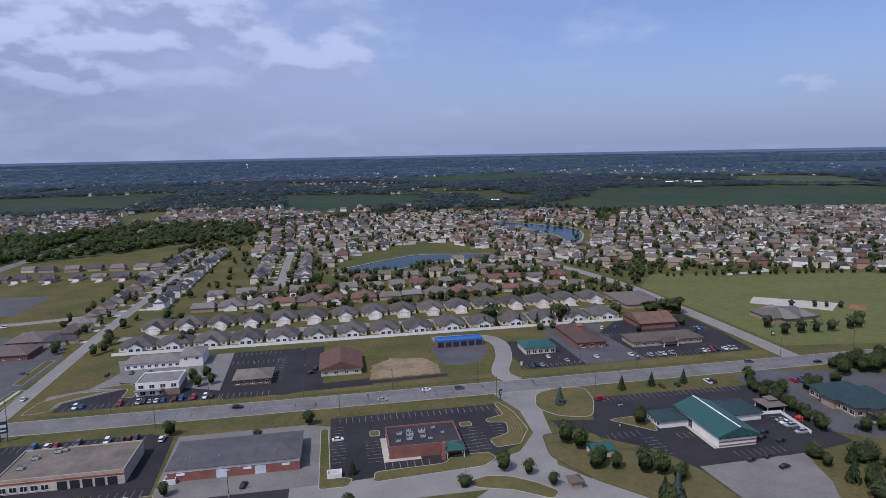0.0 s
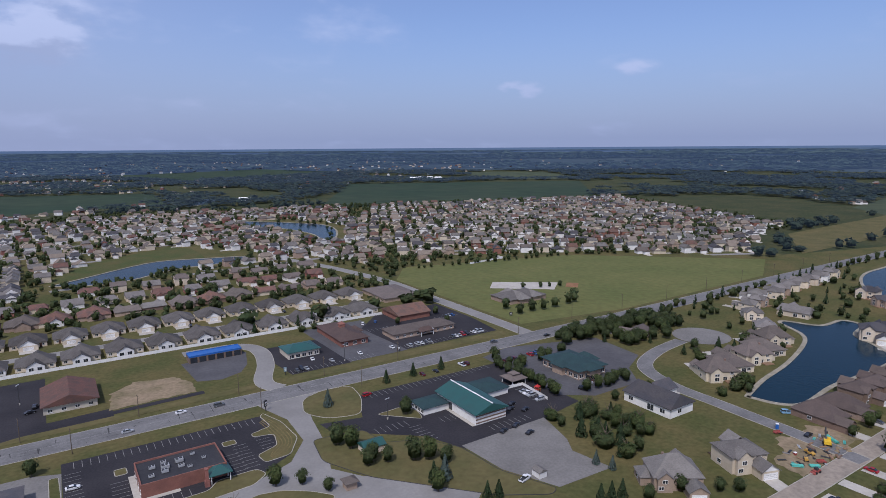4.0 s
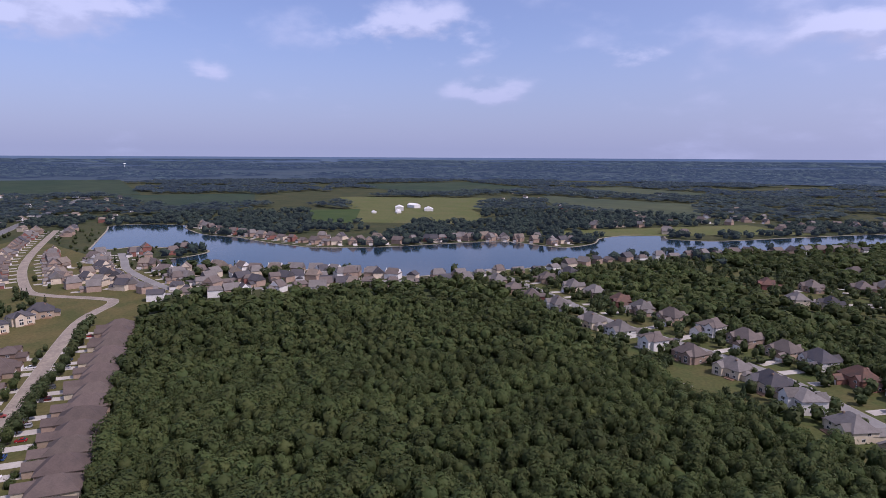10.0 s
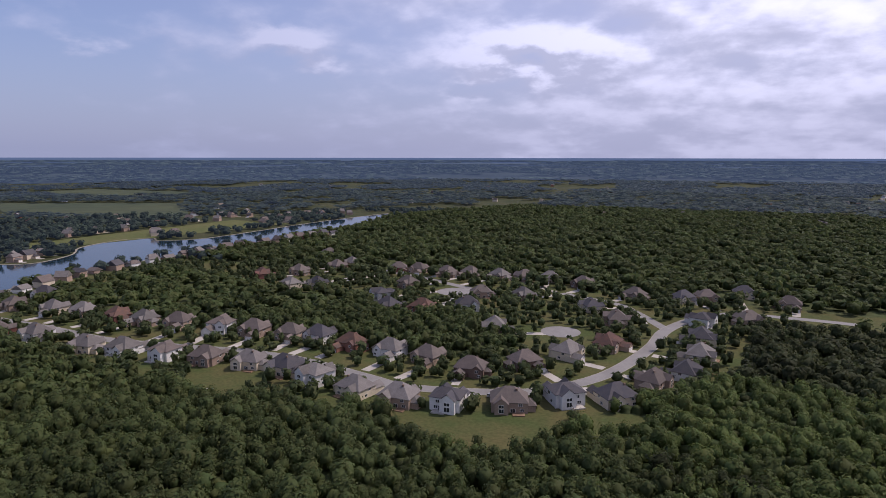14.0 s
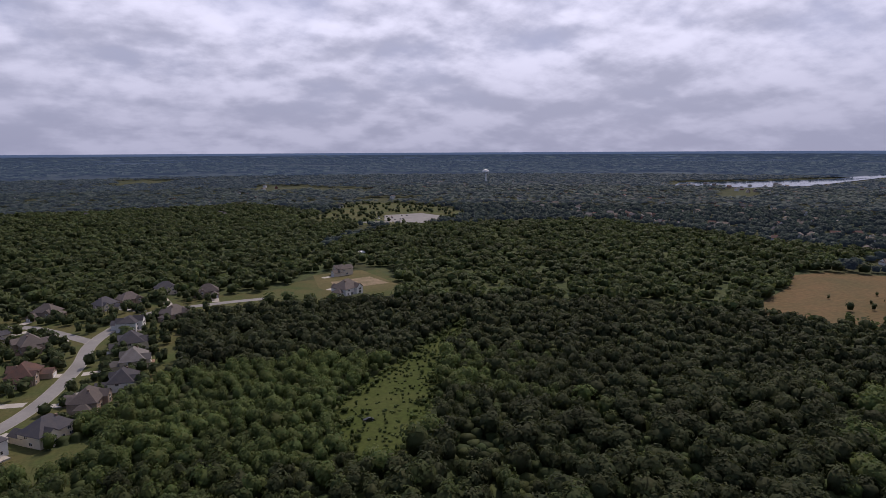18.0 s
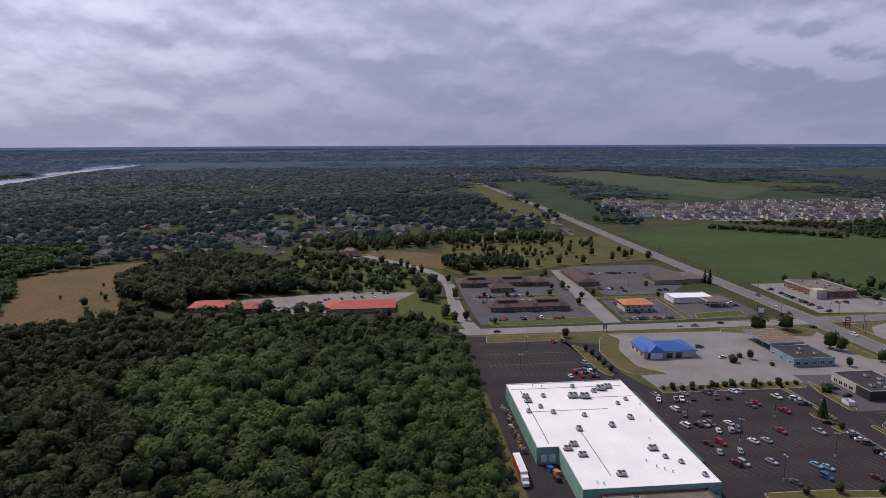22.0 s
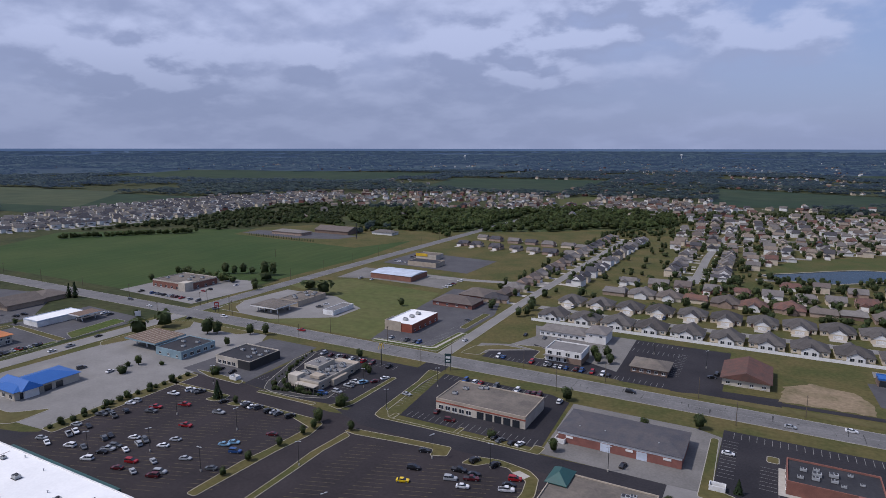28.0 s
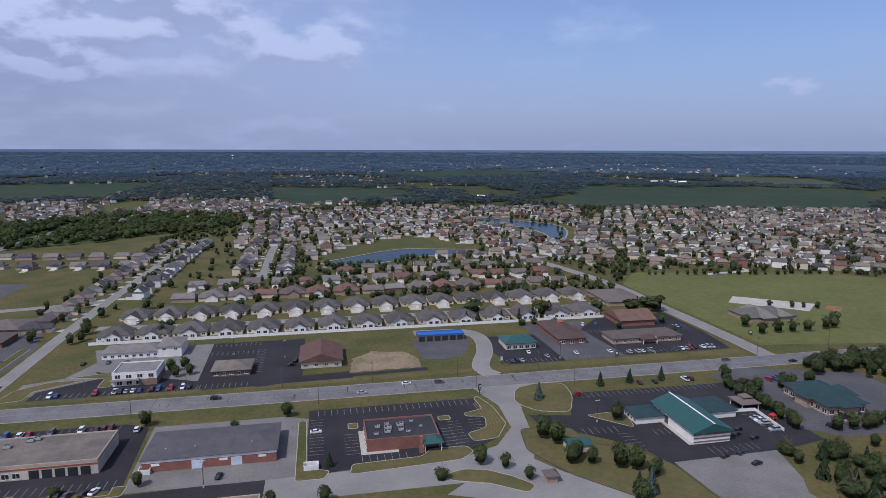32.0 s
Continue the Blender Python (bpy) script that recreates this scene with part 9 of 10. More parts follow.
def car(x, y, heading, kind="", paint="", z=0.11):
    ob, fresh = car_kind(kind or CR.choice(("sedan", "sedan", "van", "van", "pickup")), paint or CR.choice(COLOURS))
    m = pose(x, y, z, 0, 0, heading)
    if not fresh:
        ob = copy_thing(ob, m)
    ob.matrix_basis = m
    return ob


def cars(x, y, along_deg, n, step, heading, share):
    for i in range(n):
        if CR.random() < share * 0.82:
            car(x + math.cos(radians(along_deg)) * step * i + CR.uniform(-0.2, 0.2), y + math.sin(radians(along_deg)) * step * i + CR.uniform(-0.2, 0.2), heading + CR.choice((0, 180)) + CR.uniform(-2, 2))


cars(-287, 88, 90, 5, 2.75, 0, 0.9), cars(-281, 84, 90, 6, 2.75, 0, 0.9), cars(-336, 90, 90, 3, 2.75, 0, 0.6), cars(-298, 97, 0, 2, 4, 20, 0.9)
cars(-254, 117, 90, 16, 2.75, 20, 0.4), cars(-248, 116, 90, 14, 2.75, -20, 0.4)
cars(-238, 113, 90, 16, 2.75, 20, 0.5), cars(-232, 115, 90, 8, 2.75, -20, 0.45), cars(-222, 113, 90, 9, 2.75, 20, 0.5), cars(-216, 116, 90, 8, 2.75, -20, 0.35)
cars(-206, 114, 90, 11, 2.75, 20, 0.45), cars(-199, 118, 90, 7, 2.75, -20, 0.5), cars(-190, 114, 90, 8, 2.75, 20, 0.3), cars(-183, 118, 90, 6, 2.75, -20, 0.25), cars(-176, 122, 90, 18, 2.75, 20, 0.22)
for x, y, h, k, p in ((-213, 152, 15, "pickup", "red"), (-186, 148, 20, "sedan", "paleblue"), (-184, 151, 20, "sedan", "paleblue"), (-178, 146, 20, "van", "blue"), (-240, 158, 20, "pickup", "red"), (-246, 172, 10, "pickup", "white"), (-211, 167.5, 15, "pickup", "silver"),
                      (-111, 159, 20, "sedan", "yellow"), (-112, 168, 20, "van", "black"), (-115, 181, 20, "sedan", "black"), (-97, 174.5, 10, "pickup", "black"), (-91, 174.5, 20, "sedan", "black"), (-90.5, 171.3, 20, "pickup", "maroon"), (-97, 168, 20, "van", "silver"), (-91, 165.5, 20, "sedan", "white"), (-98, 150, 20, "sedan", "black"), (-88, 156, 20, "sedan", "white"), (-84, 152, 20, "sedan", "paleblue"),
                      (-77, 170.6, 20, "pickup", "white"), (-77.5, 174, 20, "sedan", "black"), (-77, 178.4, 20, "van", "red"), (-87, 184, 70, "van", "black"), (-95, 183.5, 70, "van", "black"), (-78, 150, 20, "van", "blue"),
                      (-208, 180, 70, "sedan", "silver"), (-205.2, 179, 70, "van", "black"), (-202.6, 179, 70, "sedan", "white"), (-199.6, 179.6, 70, "van", "grey"), (-193, 179, 70, "van", "black"), (-190, 179.5, 70, "sedan", "silver"), (-187.4, 179, 70, "sedan", "grey"), (-181, 179.5, 70, "van", "black"), (-218.5, 177, 70, "sedan", "black"), (-243, 179, 70, "van", "white"), (-240, 179.5, 70, "sedan", "silver"), (-237, 179.5, 70, "pickup", "grey"), (-231, 166, 20, "pickup", "red"),
                      (-149.8, 224, 0, "sedan", "silver"), (-176, 226, 60, "van", "paleblue"), (-185, 206, 20, "van", "blue"), (-170, 236, 60, "sedan", "white"), (-172, 230, 60, "sedan", "maroon"),
                      (107, 250, 10, "van", "red"), (153, 200, 20, "sedan", "black"), (157, 204, 20, "sedan", "black"), (158, 196, 20, "sedan", "black"), (120, 152, 15, "pickup", "white"), (-13, 234, 0, "sedan", "white"), (-46, 206, 80, "sedan", "black"),
                      (30, 278.5, 0, "sedan", "white"), (46, 277, 0, "van", "grey"), (-58, 277, 0, "van", "black"), (8, 271, 0, "sedan", "silver"), (-262, 279, 0, "pickup", "red"), (240, 271, 0, "sedan", "black"), (205, 279, 0, "van", "grey"), (-300, 272, 0, "sedan", "silver"), (-330, 278, 0, "van", "white"),
                      (-348, 264, 90, "sedan", "black"), (-352, 290, 60, "van", "silver"), (-400, 272, 0, "sedan", "white"), (-430, 278, 0, "van", "grey"), (-359, 180, 90, "sedan", "white"), (-359, 190, 90, "pickup", "silver"), (-363, 210, 90, "sedan", "black"), (-359, 60, 90, "sedan", "black"),
                      (-84, 250, 88, "van", "white"), (-119, 209, 10, "van", "maroon"), (-128, 214, 100, "sedan", "maroon"), (-93, 202.6, 70, "sedan", "grey"), (-88, 203, 70, "sedan", "black"), (-85, 203.4, 70, "sedan", "white"), (250, 130, -40, "van", "paleblue"), (236, 114, 0, "sedan", "black"), (-300, 176, 100, "sedan", "white"), (-318, 172, 80, "van", "grey"),
                      (-162, 310, 90, "sedan", "white"), (-26, 316, 20, "sedan", "black"), (-24, 322, 80, "van", "black"), (104, 312, 80, "sedan", "white"), (112, 304, 90, "sedan", "silver"), (130, 306, 90, "sedan", "white"), (150, 305, 90, "sedan", "white"), (66, 352, 40, "sedan", "silver")):
    car(x, y, h, k, p, 0.14)
cars(-136, 253, 0, 16, 2.75, 90, 0.5), car(-96, 204, 80, "sedan", "black", 0.14)
cars(-136, 294, 0, 24, 2.75, 90, 0.45), cars(-134, 338, 0, 8, 3.0, 90, 0.6)
cars(160, 302, 0, 20, 2.75, 90, 0.85), cars(207, 343, 0, 6, 2.75, 90, 0.8), cars(154, 358, 0, 6, 3, 60, 0.7), cars(88, 300, 0, 10, 2.75, 90, 0.25)
cars(112, 258, 0, 24, 2.75, 90, 0.25), cars(171, 201, 90, 6, 2.75, 0, 0.9), cars(190, 250, 0, 10, 3.0, 90, 0.6), cars(196, 198, 30, 8, 3.2, 120, 0.6)
cars(-387, 60, 90, 22, 2.75, 0, 0.25), cars(-433, 60, 90, 20, 2.75, 0, 0.6), cars(-448, 62, 90, 18, 2.75, 0, 0.6), cars(-474, 140, 0, 1, 3, 0, 1), cars(-465, 152, 90, 12, 2.75, 0, 0.7), cars(-378, 156, 90, 11, 2.75, 0, 0.7), cars(-418, 156, 90, 8, 2.75, 0, 0.8)
cars(-448, 300, 0, 16, 2.75, 90, 0.6), cars(-404, 318, 90, 8, 3, 0, 0.6), cars(-330, 300, 0, 4, 4, 30, 0.5), cars(-290, 330, 90, 5, 4, 30, 0.5), cars(-332, 426, 0, 8, 3, 90, 0.6), cars(-340, 510, 0, 14, 3, 90, 0.6)
cars(-204, 294, 0, 8, 2.75, 90, 0.5), cars(-180, 320, 90, 12, 2.75, 0, 0.3), cars(-224, 251, 0, 18, 2.75, 90, 0.5), cars(-180, 208, 90, 9, 2.75, 0, 0.6), cars(-258, 206, 0, 6, 2.75, 90, 0.7), cars(-452, -60, 100, 14, 3.2, 20, 0.5), cars(-470, -30, 90, 8, 3, 0, 0.6)
cars(200, 87, 0, 8, 30, 0, 0.7), cars(100, -262, 170, 5, 45, 170, 0.8), cars(-200, 400, 90, 6, 3, 0, 0.5)

lt = Mesh()
lt.box(-7.5, -1.3, 1.1, 6.0, 1.3, 4.0)
TR = thing("lorry", lt, TRIM, -192, 38.6, 0.06, 0, label="white semi-trailer lorry with red sides parked by the store", category="truck")
sd = Mesh()
sd.box(-7.4, -1.33, 1.1, 5.9, 1.33, 3.7)
part("trailer_side", sd, REDPAINT, TR)
cb = Mesh()
loft(cb, [(6.6, 1.2, 0.6, 3.2), (8.6, 1.2, 0.6, 3.2), (8.9, 1.1, 0.6, 2.2), (10.4, 1.0, 0.6, 1.9)])
part("cab", cb, TRIM, TR)
for sx in (-6.5, -5.3, 4.5, 5.7, 7.2, 9.6):
    for sy in (-1.05, 1.05):
        o = part("wheel", shared("wheel", wheel_mesh, [TYRE, GALV]), None, TR)
        o.matrix_basis = pose(sx, sy, 0.5) @ Matrix.Diagonal((1.5, 1.5, 1.5, 1))
for k, (x, y, mat, nm) in enumerate(((-193, 50, BLUE, "blue waste skip"), (-190, 51.5, ORANGE, "orange waste skip"), (-186, 50.6, DARKSTEEL, "dark waste skip"))):
    m = Mesh()
    loft(m, [(-1.6, 0.9, 0, 1.3), (1.6, 0.9, 0, 1.7)])
    thing("waste_skip", m, mat, x, y, 0.06, 12, label=nm + " beside the loading dock", category="skip")
pr_ = random.Random(4)
for k in range(22):
    m = Mesh()
    w = pr_.uniform(0.5, 1.0)
    m.box(-w, -w * 0.8, 0, w, w * 0.8, pr_.uniform(0.6, 1.8))
    m.box(-w * 0.7, -w * 0.5, 0, w * 0.7, w * 0.5, pr_.uniform(1.6, 2.2))
    thing("stacked_pallet", m, pr_.choice((DECKWOOD, GALV, GREYROOF, BRICK_BROWN)), -246 + k * 1.9 + pr_.uniform(-0.5, 0.5), 43.3 + pr_.uniform(-1.2, 1), 0.06, pr_.uniform(0, 90), label="stacked pallets and crates beside the store", category="pallet", group="pallets behind the store")

# building site by the pond
ex = Mesh()
ex.box(-1.6, -1.5, 0, 1.6, -0.9, 0.8), ex.box(-1.6, 0.9, 0, 1.6, 1.5, 0.8)
X0 = thing("excavator", ex, TYRE, 234, 106, 0.06, 30, label="yellow tracked excavator with raised dark arm on dirt", category="excavator")
m = Mesh()
m.box(-1.6, -1.2, 0.85, 1.4, 1.2, 2.0), m.box(0.2, -1.1, 2.0, 1.4, 0.1, 3.0)
part("cab", m, YELLOWPLASTIC, X0, "yellow cab and engine housing")
m = Mesh()
m.tube((1.2, 0.5, 1.6), (4.2, 0.5, 5.6), 0.28, 0.22, 6), m.tube((4.2, 0.5, 5.6), (6.4, 0.5, 3.0), 0.22, 0.16, 6)
part("arm", m, DARKSTEEL, X0, "dark folded digging arm")
m = Mesh()
loft(m, [(5.9, 0.5, 2.2, 2.9), (6.8, 0.5, 1.9, 3.1)])
part("bucket", m, DARKSTEEL, X0)
SITE_RED = material("faded_red_paint", (0.3, 0.05, 0.045), 0.5, vary=0.2, scale=2.0, second=(0.2, 0.07, 0.05), second_scale=0.6, spec=0.4)
SITE_TEAL = material("turquoise_pipe", (0.07, 0.32, 0.27), 0.45, vary=0.12, scale=2.0, spec=0.4)
SITE_YELLOW = material("muddy_yellow_paint", (0.5, 0.29, 0.05), 0.55, vary=0.25, scale=1.5, second=(0.34, 0.2, 0.07), second_scale=0.5, spec=0.35)


def wheels(owner, places, r):
    for wx, wy in places:
        m = Mesh()
        m.tube((wx, wy - 0.16, r), (wx, wy + 0.16, r), r, r, 8)
        part("wheel", m, TYRE, owner)


def site_gear(x, y, kind, mat, colour, s=1.0):
    m = Mesh()
    turn = x * 37 % 180
    label = f"{colour} {kind.replace('_', ' ')} on the dug-up building site"
    if kind == "trailer":
        m.box(-1.7 * s, -0.85, 0.5, 1.7 * s, 0.85, 0.62), m.tube((1.7 * s, 0, 0.55), (2.6 * s, 0, 0.5), 0.06, 0.06, 5)
        for q in (-0.85, 0.79):
            m.box(-1.7 * s, q, 0.62, 1.7 * s, q + 0.06, 1.0)
        r_ = thing(kind, m, mat, x, y, 0.07, turn, label=label, category="trailer", group="site gear")
        wheels(r_, ((-0.4, -0.95), (-0.4, 0.95)), 0.34)
    elif kind in ("loader", "dumper"):
        loft(m, [(-1.7 * s, 0.7, 0.5, 1.1), (-0.6 * s, 0.75, 0.5, 1.35), (0.7 * s, 0.75, 0.5, 1.2), (1.2 * s, 0.6, 0.5, 0.95)])
        r_ = thing(kind, m, mat, x, y, 0.07, turn, label=label, category="machine", group="site gear")
        m = Mesh()
        m.box(-0.5 * s, -0.6, 1.3, 0.5 * s, 0.6, 2.15)
        part("cab", m, DARKSTEEL, r_, "dark glazed cab")
        m = Mesh()
        if kind == "loader":
            loft(m, [(1.6 * s, 0.95, 0.2, 0.9), (2.1 * s, 0.95, 0.1, 0.35)])
        else:
            loft(m, [(0.75 * s, 0.8, 0.9, 1.7), (2.0 * s, 0.85, 0.75, 1.35)])
        part("bucket" if kind == "loader" else "skip", m, mat, r_)
        wheels(r_, ((-1.1 * s, -0.8), (-1.1 * s, 0.8), (0.9 * s, -0.8), (0.9 * s, 0.8)), 0.45)
    elif kind == "compactor":
        m.box(-1.3, -0.6, 0.6, 0.4, 0.6, 1.3)
        r_ = thing(kind, m, mat, x, y, 0.07, turn, label=label, category="machine", group="site gear")
        m = Mesh()
        m.tube((1.0, -0.7, 0.55), (1.0, 0.7, 0.55), 0.55, 0.55, 12)
        part("drum", m, DARKSTEEL, r_, "steel rolling drum")
        wheels(r_, ((-0.9, -0.65), (-0.9, 0.65)), 0.45)
    elif kind == "pipe_stack":
        for q in (-1.5 * s, 1.5 * s):
            m.box(q - 0.08, -0.95, 0, q + 0.08, 0.95, 0.12)
        r_ = thing("pipe_pile", m, DECKWOOD, x, y, 0.07, turn, label=f"pile of {colour} pipes on wooden bearers at the building site", category="pipes", group="site gear")
        for j, (py, pz) in enumerate(((-0.66, 0.32), (-0.22, 0.32), (0.22, 0.32), (0.66, 0.32), (-0.44, 0.7), (0, 0.7), (0.44, 0.7))):
            m = Mesh()
            m.tube((-2.6 * s + 0.15 * (j % 3), py, pz), (2.6 * s - 0.1 * (j % 2), py, pz), 0.2, 0.2, 8)
            part("pipe", m, mat, r_)
    elif kind == "timber_stack":
        m.box(-1.8 * s, -0.6, 0.0, 1.8 * s, 0.6, 0.12)
        r_ = thing("timber_pile", m, mat, x, y, 0.07, turn, label=f"{colour} timber boards piled on the dug-up building site", category="timber", group="site gear")
        for j in range(4):
            m = Mesh()
            m.box(-1.75 * s + 0.12 * j, -0.57 + 0.03 * j, 0.125 + j * 0.14, 1.75 * s - 0.1 * j, 0.57 - 0.04 * j, 0.255 + j * 0.14)
            part("board", m, mat, r_)
    else:
        m.box(-0.55 * s, -0.55 * s, 0, 0.55 * s, 0.55 * s, 2.1 if kind == "portable_toilet" else 0.95)
        r_ = thing(kind, m, mat, x, y, 0.07, turn, label=label, category="cabin" if kind == "portable_toilet" else "machine", group="site gear")
        m = Mesh()
        top = 2.1 if kind == "portable_toilet" else 0.95
        loft(m, [(-0.6 * s, 0.6 * s, top, top + 0.06), (0, 0.6 * s, top, top + 0.25), (0.6 * s, 0.6 * s, top, top + 0.06)])
        part("roof" if kind == "portable_toilet" else "hood", m, TRIM, r_, "pale lid")


for x, y, kind, mat, colour, s in ((209, 98, "loader", SITE_RED, "faded red", 1.0), (221, 106, "dumper", SITE_YELLOW, "muddy yellow", 1.0), (215, 104.5, "compactor", SITE_YELLOW, "muddy yellow", 1.0), (218, 100.5, "trailer", SITE_RED, "faded red", 0.9), (225, 100.5, "timber_stack", DECKWOOD, "weathered", 1.0), (216, 109, "generator", SITE_RED, "faded red", 0.9), (208, 104, "pipe_stack", SITE_TEAL, "turquoise", 0.8),
                                   (213, 100.4, "pipe_stack", SITE_TEAL, "turquoise", 0.7), (240, 107, "pipe_stack", SITE_TEAL, "turquoise", 1.3), (232, 124.5, "portable_toilet", BLUE, "blue", 1.0), (228, 122, "trailer", SITE_RED, "faded red", 0.9), (226, 108, "timber_stack", BRICK_BROWN, "dark", 0.8), (304, 99, "loader", SITE_RED, "faded red", 1.1)):
    site_gear(x, y, kind, mat, colour, s)

for k in range(17):          # cars before the villas
    if k % 3 != 1:
        car(195.5 + k * 15.5 + (k % 2) * 1.2, 84.5 + (k * 7 % 5) * 0.8, 90, "", "", 0.12)
for k in range(9):
    if k % 2:
        car(255 + k * 16.9, 104, 90, "", "", 0.12)
for k in range(14):
    if k % 3 == 0:
        car(-128 + k * 21, 417.5, 90, "", "", 0.12)
sr = random.Random(41)
for k in range(44):
    x, y = sr.uniform(206, 242), sr.uniform(98, 112)
    m = Mesh()
    if k % 3:
        for j in range(3):
            m.tube((-1.6, j * 0.32 - 0.3, 0.2), (1.6, j * 0.32 - 0.3, 0.2), 0.14, 0.14, 6)
        thing("pipe_bundle", m, sr.choice((SITE_TEAL, DECKWOOD, GALV, GREYROOF, BRICK_BROWN, DARKSTEEL)), x, y, 0.08, sr.uniform(0, 180), label="bundle of pipes lying on site dirt", category="pipes", group="pipes on the building site")
    else:
        v = [(math.cos(a) * sr.uniform(0.8, 1.5), math.sin(a) * sr.uniform(0.8, 1.5)) for a in [q * math.tau / 8 for q in range(8)]]
        for q in range(8):
            m.face([(*v[q], 0), (*v[(q + 1) % 8], 0), (0.1, 0.1, 0.9)])
        thing("spoil_heap", m, DIRT, x, y, 0.06, sr.uniform(0, 180), label="low heap of tan spoil on the site", category="heap", group="spoil heaps")
for x, y, h in ((137, 185, 20), (144.5, 186, 24), (145, 178, 15)):          # dark cars left on the gravel
    car(x, y, h, "sedan", "black", 0.12)

# ---- fences, lamps, poles and signs ----
for x, y, a, n, st, hd, sh in ((-386, 58, 90, 24, 2.9, 0, 0.45), (-428, 62, 90, 20, 2.9, 0, 0.4), (-449, 62, 90, 18, 2.9, 0, 0.4), (-379, 155, 90, 12, 2.9, 0, 0.7), (-393, 154, 90, 7, 2.9, 0, 0.4), (-455, 178, 90, 20, 2.9, 20, 0.25), (-523, 174, 90, 22, 2.9, 20, 0.35), (-410, 244, 0, 4, 3.2, 90, 0.7),
                              (-412, 300, 0, 12, 3.0, 90, 0.4), (-404, 352, 0, 5, 3.0, 90, 0.5), (-296, 345, 90, 5, 3.0, 0, 0.5), (-240, 430, 90, 10, 3.0, 0, 0.35), (-338, 520, 90, 10, 3.0, 0, 0.4), (-430, -30, 60, 8, 3.1, 150, 0.5), (-466, -1010, 0, 14, 5, 90, 0.6), (-440, -985, 0, 14, 5, 90, 0.6), (-430, -960, 0, 12, 5, 90, 0.5)):
    cars(x, y, a, n, st, hd, sh)


def fence(pts, h, step, mat, label, name="fence"):
    root = None
    for (ax, ay), (bx, by) in zip(pts, pts[1:]):
        l, a = math.hypot(bx - ax, by - ay), math.degrees(math.atan2(by - ay, bx - ax))
        n = max(1, round(l / step))

        def panel():
            m = Mesh()
            m.box(0, -0.04, 0.05, l / n - 0.02, 0.04, h)
            m.box(0, -0.09, 0, 0.16, 0.09, h + 0.12)
            m.box(0, -0.06, h - 0.14, l / n - 0.02, 0.06, h)
            return m
        me = panel().data("panel", mat)
        for i in range(n):
            t = i / n
            if root is None:
                root = thing(name, panel(), mat, ax, ay, 0.03, a, label=label, category="fence")
                base = root.matrix_basis.inverted()
                continue
            o = part("panel", me, None, root)
            o.matrix_basis = base @ pose(ax + (bx - ax) * t, ay + (by - ay) * t, 0.03, 0, 0, a)
    return root


fence([(-143, 372), (179, 373)], 1.9, 4.8, TRIM, "long white vinyl privacy fence behind villas")
fence([(167, 219.5), (176, 219), (174, 199)], 1.5, 2.4, TRIM, "white vinyl fence round a small yard")
fence([(338, 489), (385, 495), (386, 508)], 1.8, 6, TRIM, "white vinyl fence round a garden by the sports field")
fence([(-162, 40), (-100, 40)], 1.2, 6, GALV, "low metal rail along the lot")


def lamp_post():
    m = Mesh()
    m.tube((0, 0, 0.9), (0, 0, 9.5), 0.12, 0.08, 6)
    return m


LAMPS = []


def street_lamp(x, y, turn=0, arm=True):
    if LAMPS:
        o = copy_thing(LAMPS[0], pose(x, y, 0.05, 0, 0, turn))
        return o
    r_ = thing("street_lamp", lamp_post(), DARKSTEEL, x, y, 0.05, turn, label="tall dark steel car park lamp on a concrete base", category="lamp", group="car park lamps")
    m = Mesh()
    m.tube((0, 0, 0), (0, 0, 0.9), 0.3, 0.3, 8)
    part("base", m, CONCRETE, r_)
    for s in (-1, 1):
        m = Mesh()
        m.box(s * 0.2 if s > 0 else -1.1, -0.2, 9.4, 1.1 if s > 0 else -0.2, 0.2, 9.6)
        part("lamp_head", m, GALV, r_)
    LAMPS.append(r_)
    return r_


for x, y in ((-225, 118), (-207, 131), (-178, 130), (-226, 158), (-192, 160), (-240, 190), (-150, 150), (-110, 178), (-120, 128), (-149, 206), (-142, 240), (-50, 200), (103, 222), (-320, 70), (-290, 60), (-88, 182), (-173, 222), (-60, 140), (118, 300), (174, 298), (-470, 190), (-400, 90), (-30, 330), (-58, 340)):
    street_lamp(x, y, x % 90)
POLES = []
for k, (x, y) in enumerate([(-330 + 43 * i, 285.2) for i in range(14)] + [(110, 262), (61, 263), (-12, 263), (-90, 263), (-165, 263), (-250, 263)] + [(-372, 300 + 45 * i) for i in range(9)] + [(-354, 250), (-370, 292), (-340, 292), (-372, 258)] + [(-440 - 60 * i, 284) for i in range(9)] + [(280 + 50 * i, 290) for i in range(8)]):
    if POLES:
        copy_thing(POLES[0], pose(x, y, 0, 0, 0, k * 7 % 20))
        continue
    m = Mesh()
    m.tube((0, 0, 0), (0, 0, 10.5), 0.16, 0.11, 6)
    p_ = thing("utility_pole", m, BARK, x, y, label="weathered timber utility pole beside the road", category="pole", group="utility poles")
    m = Mesh()
    m.box(-0.06, -1.2, 9.6, 0.06, 1.2, 9.75)
    part("crossarm", m, BARK, p_)
    POLES.append(p_)


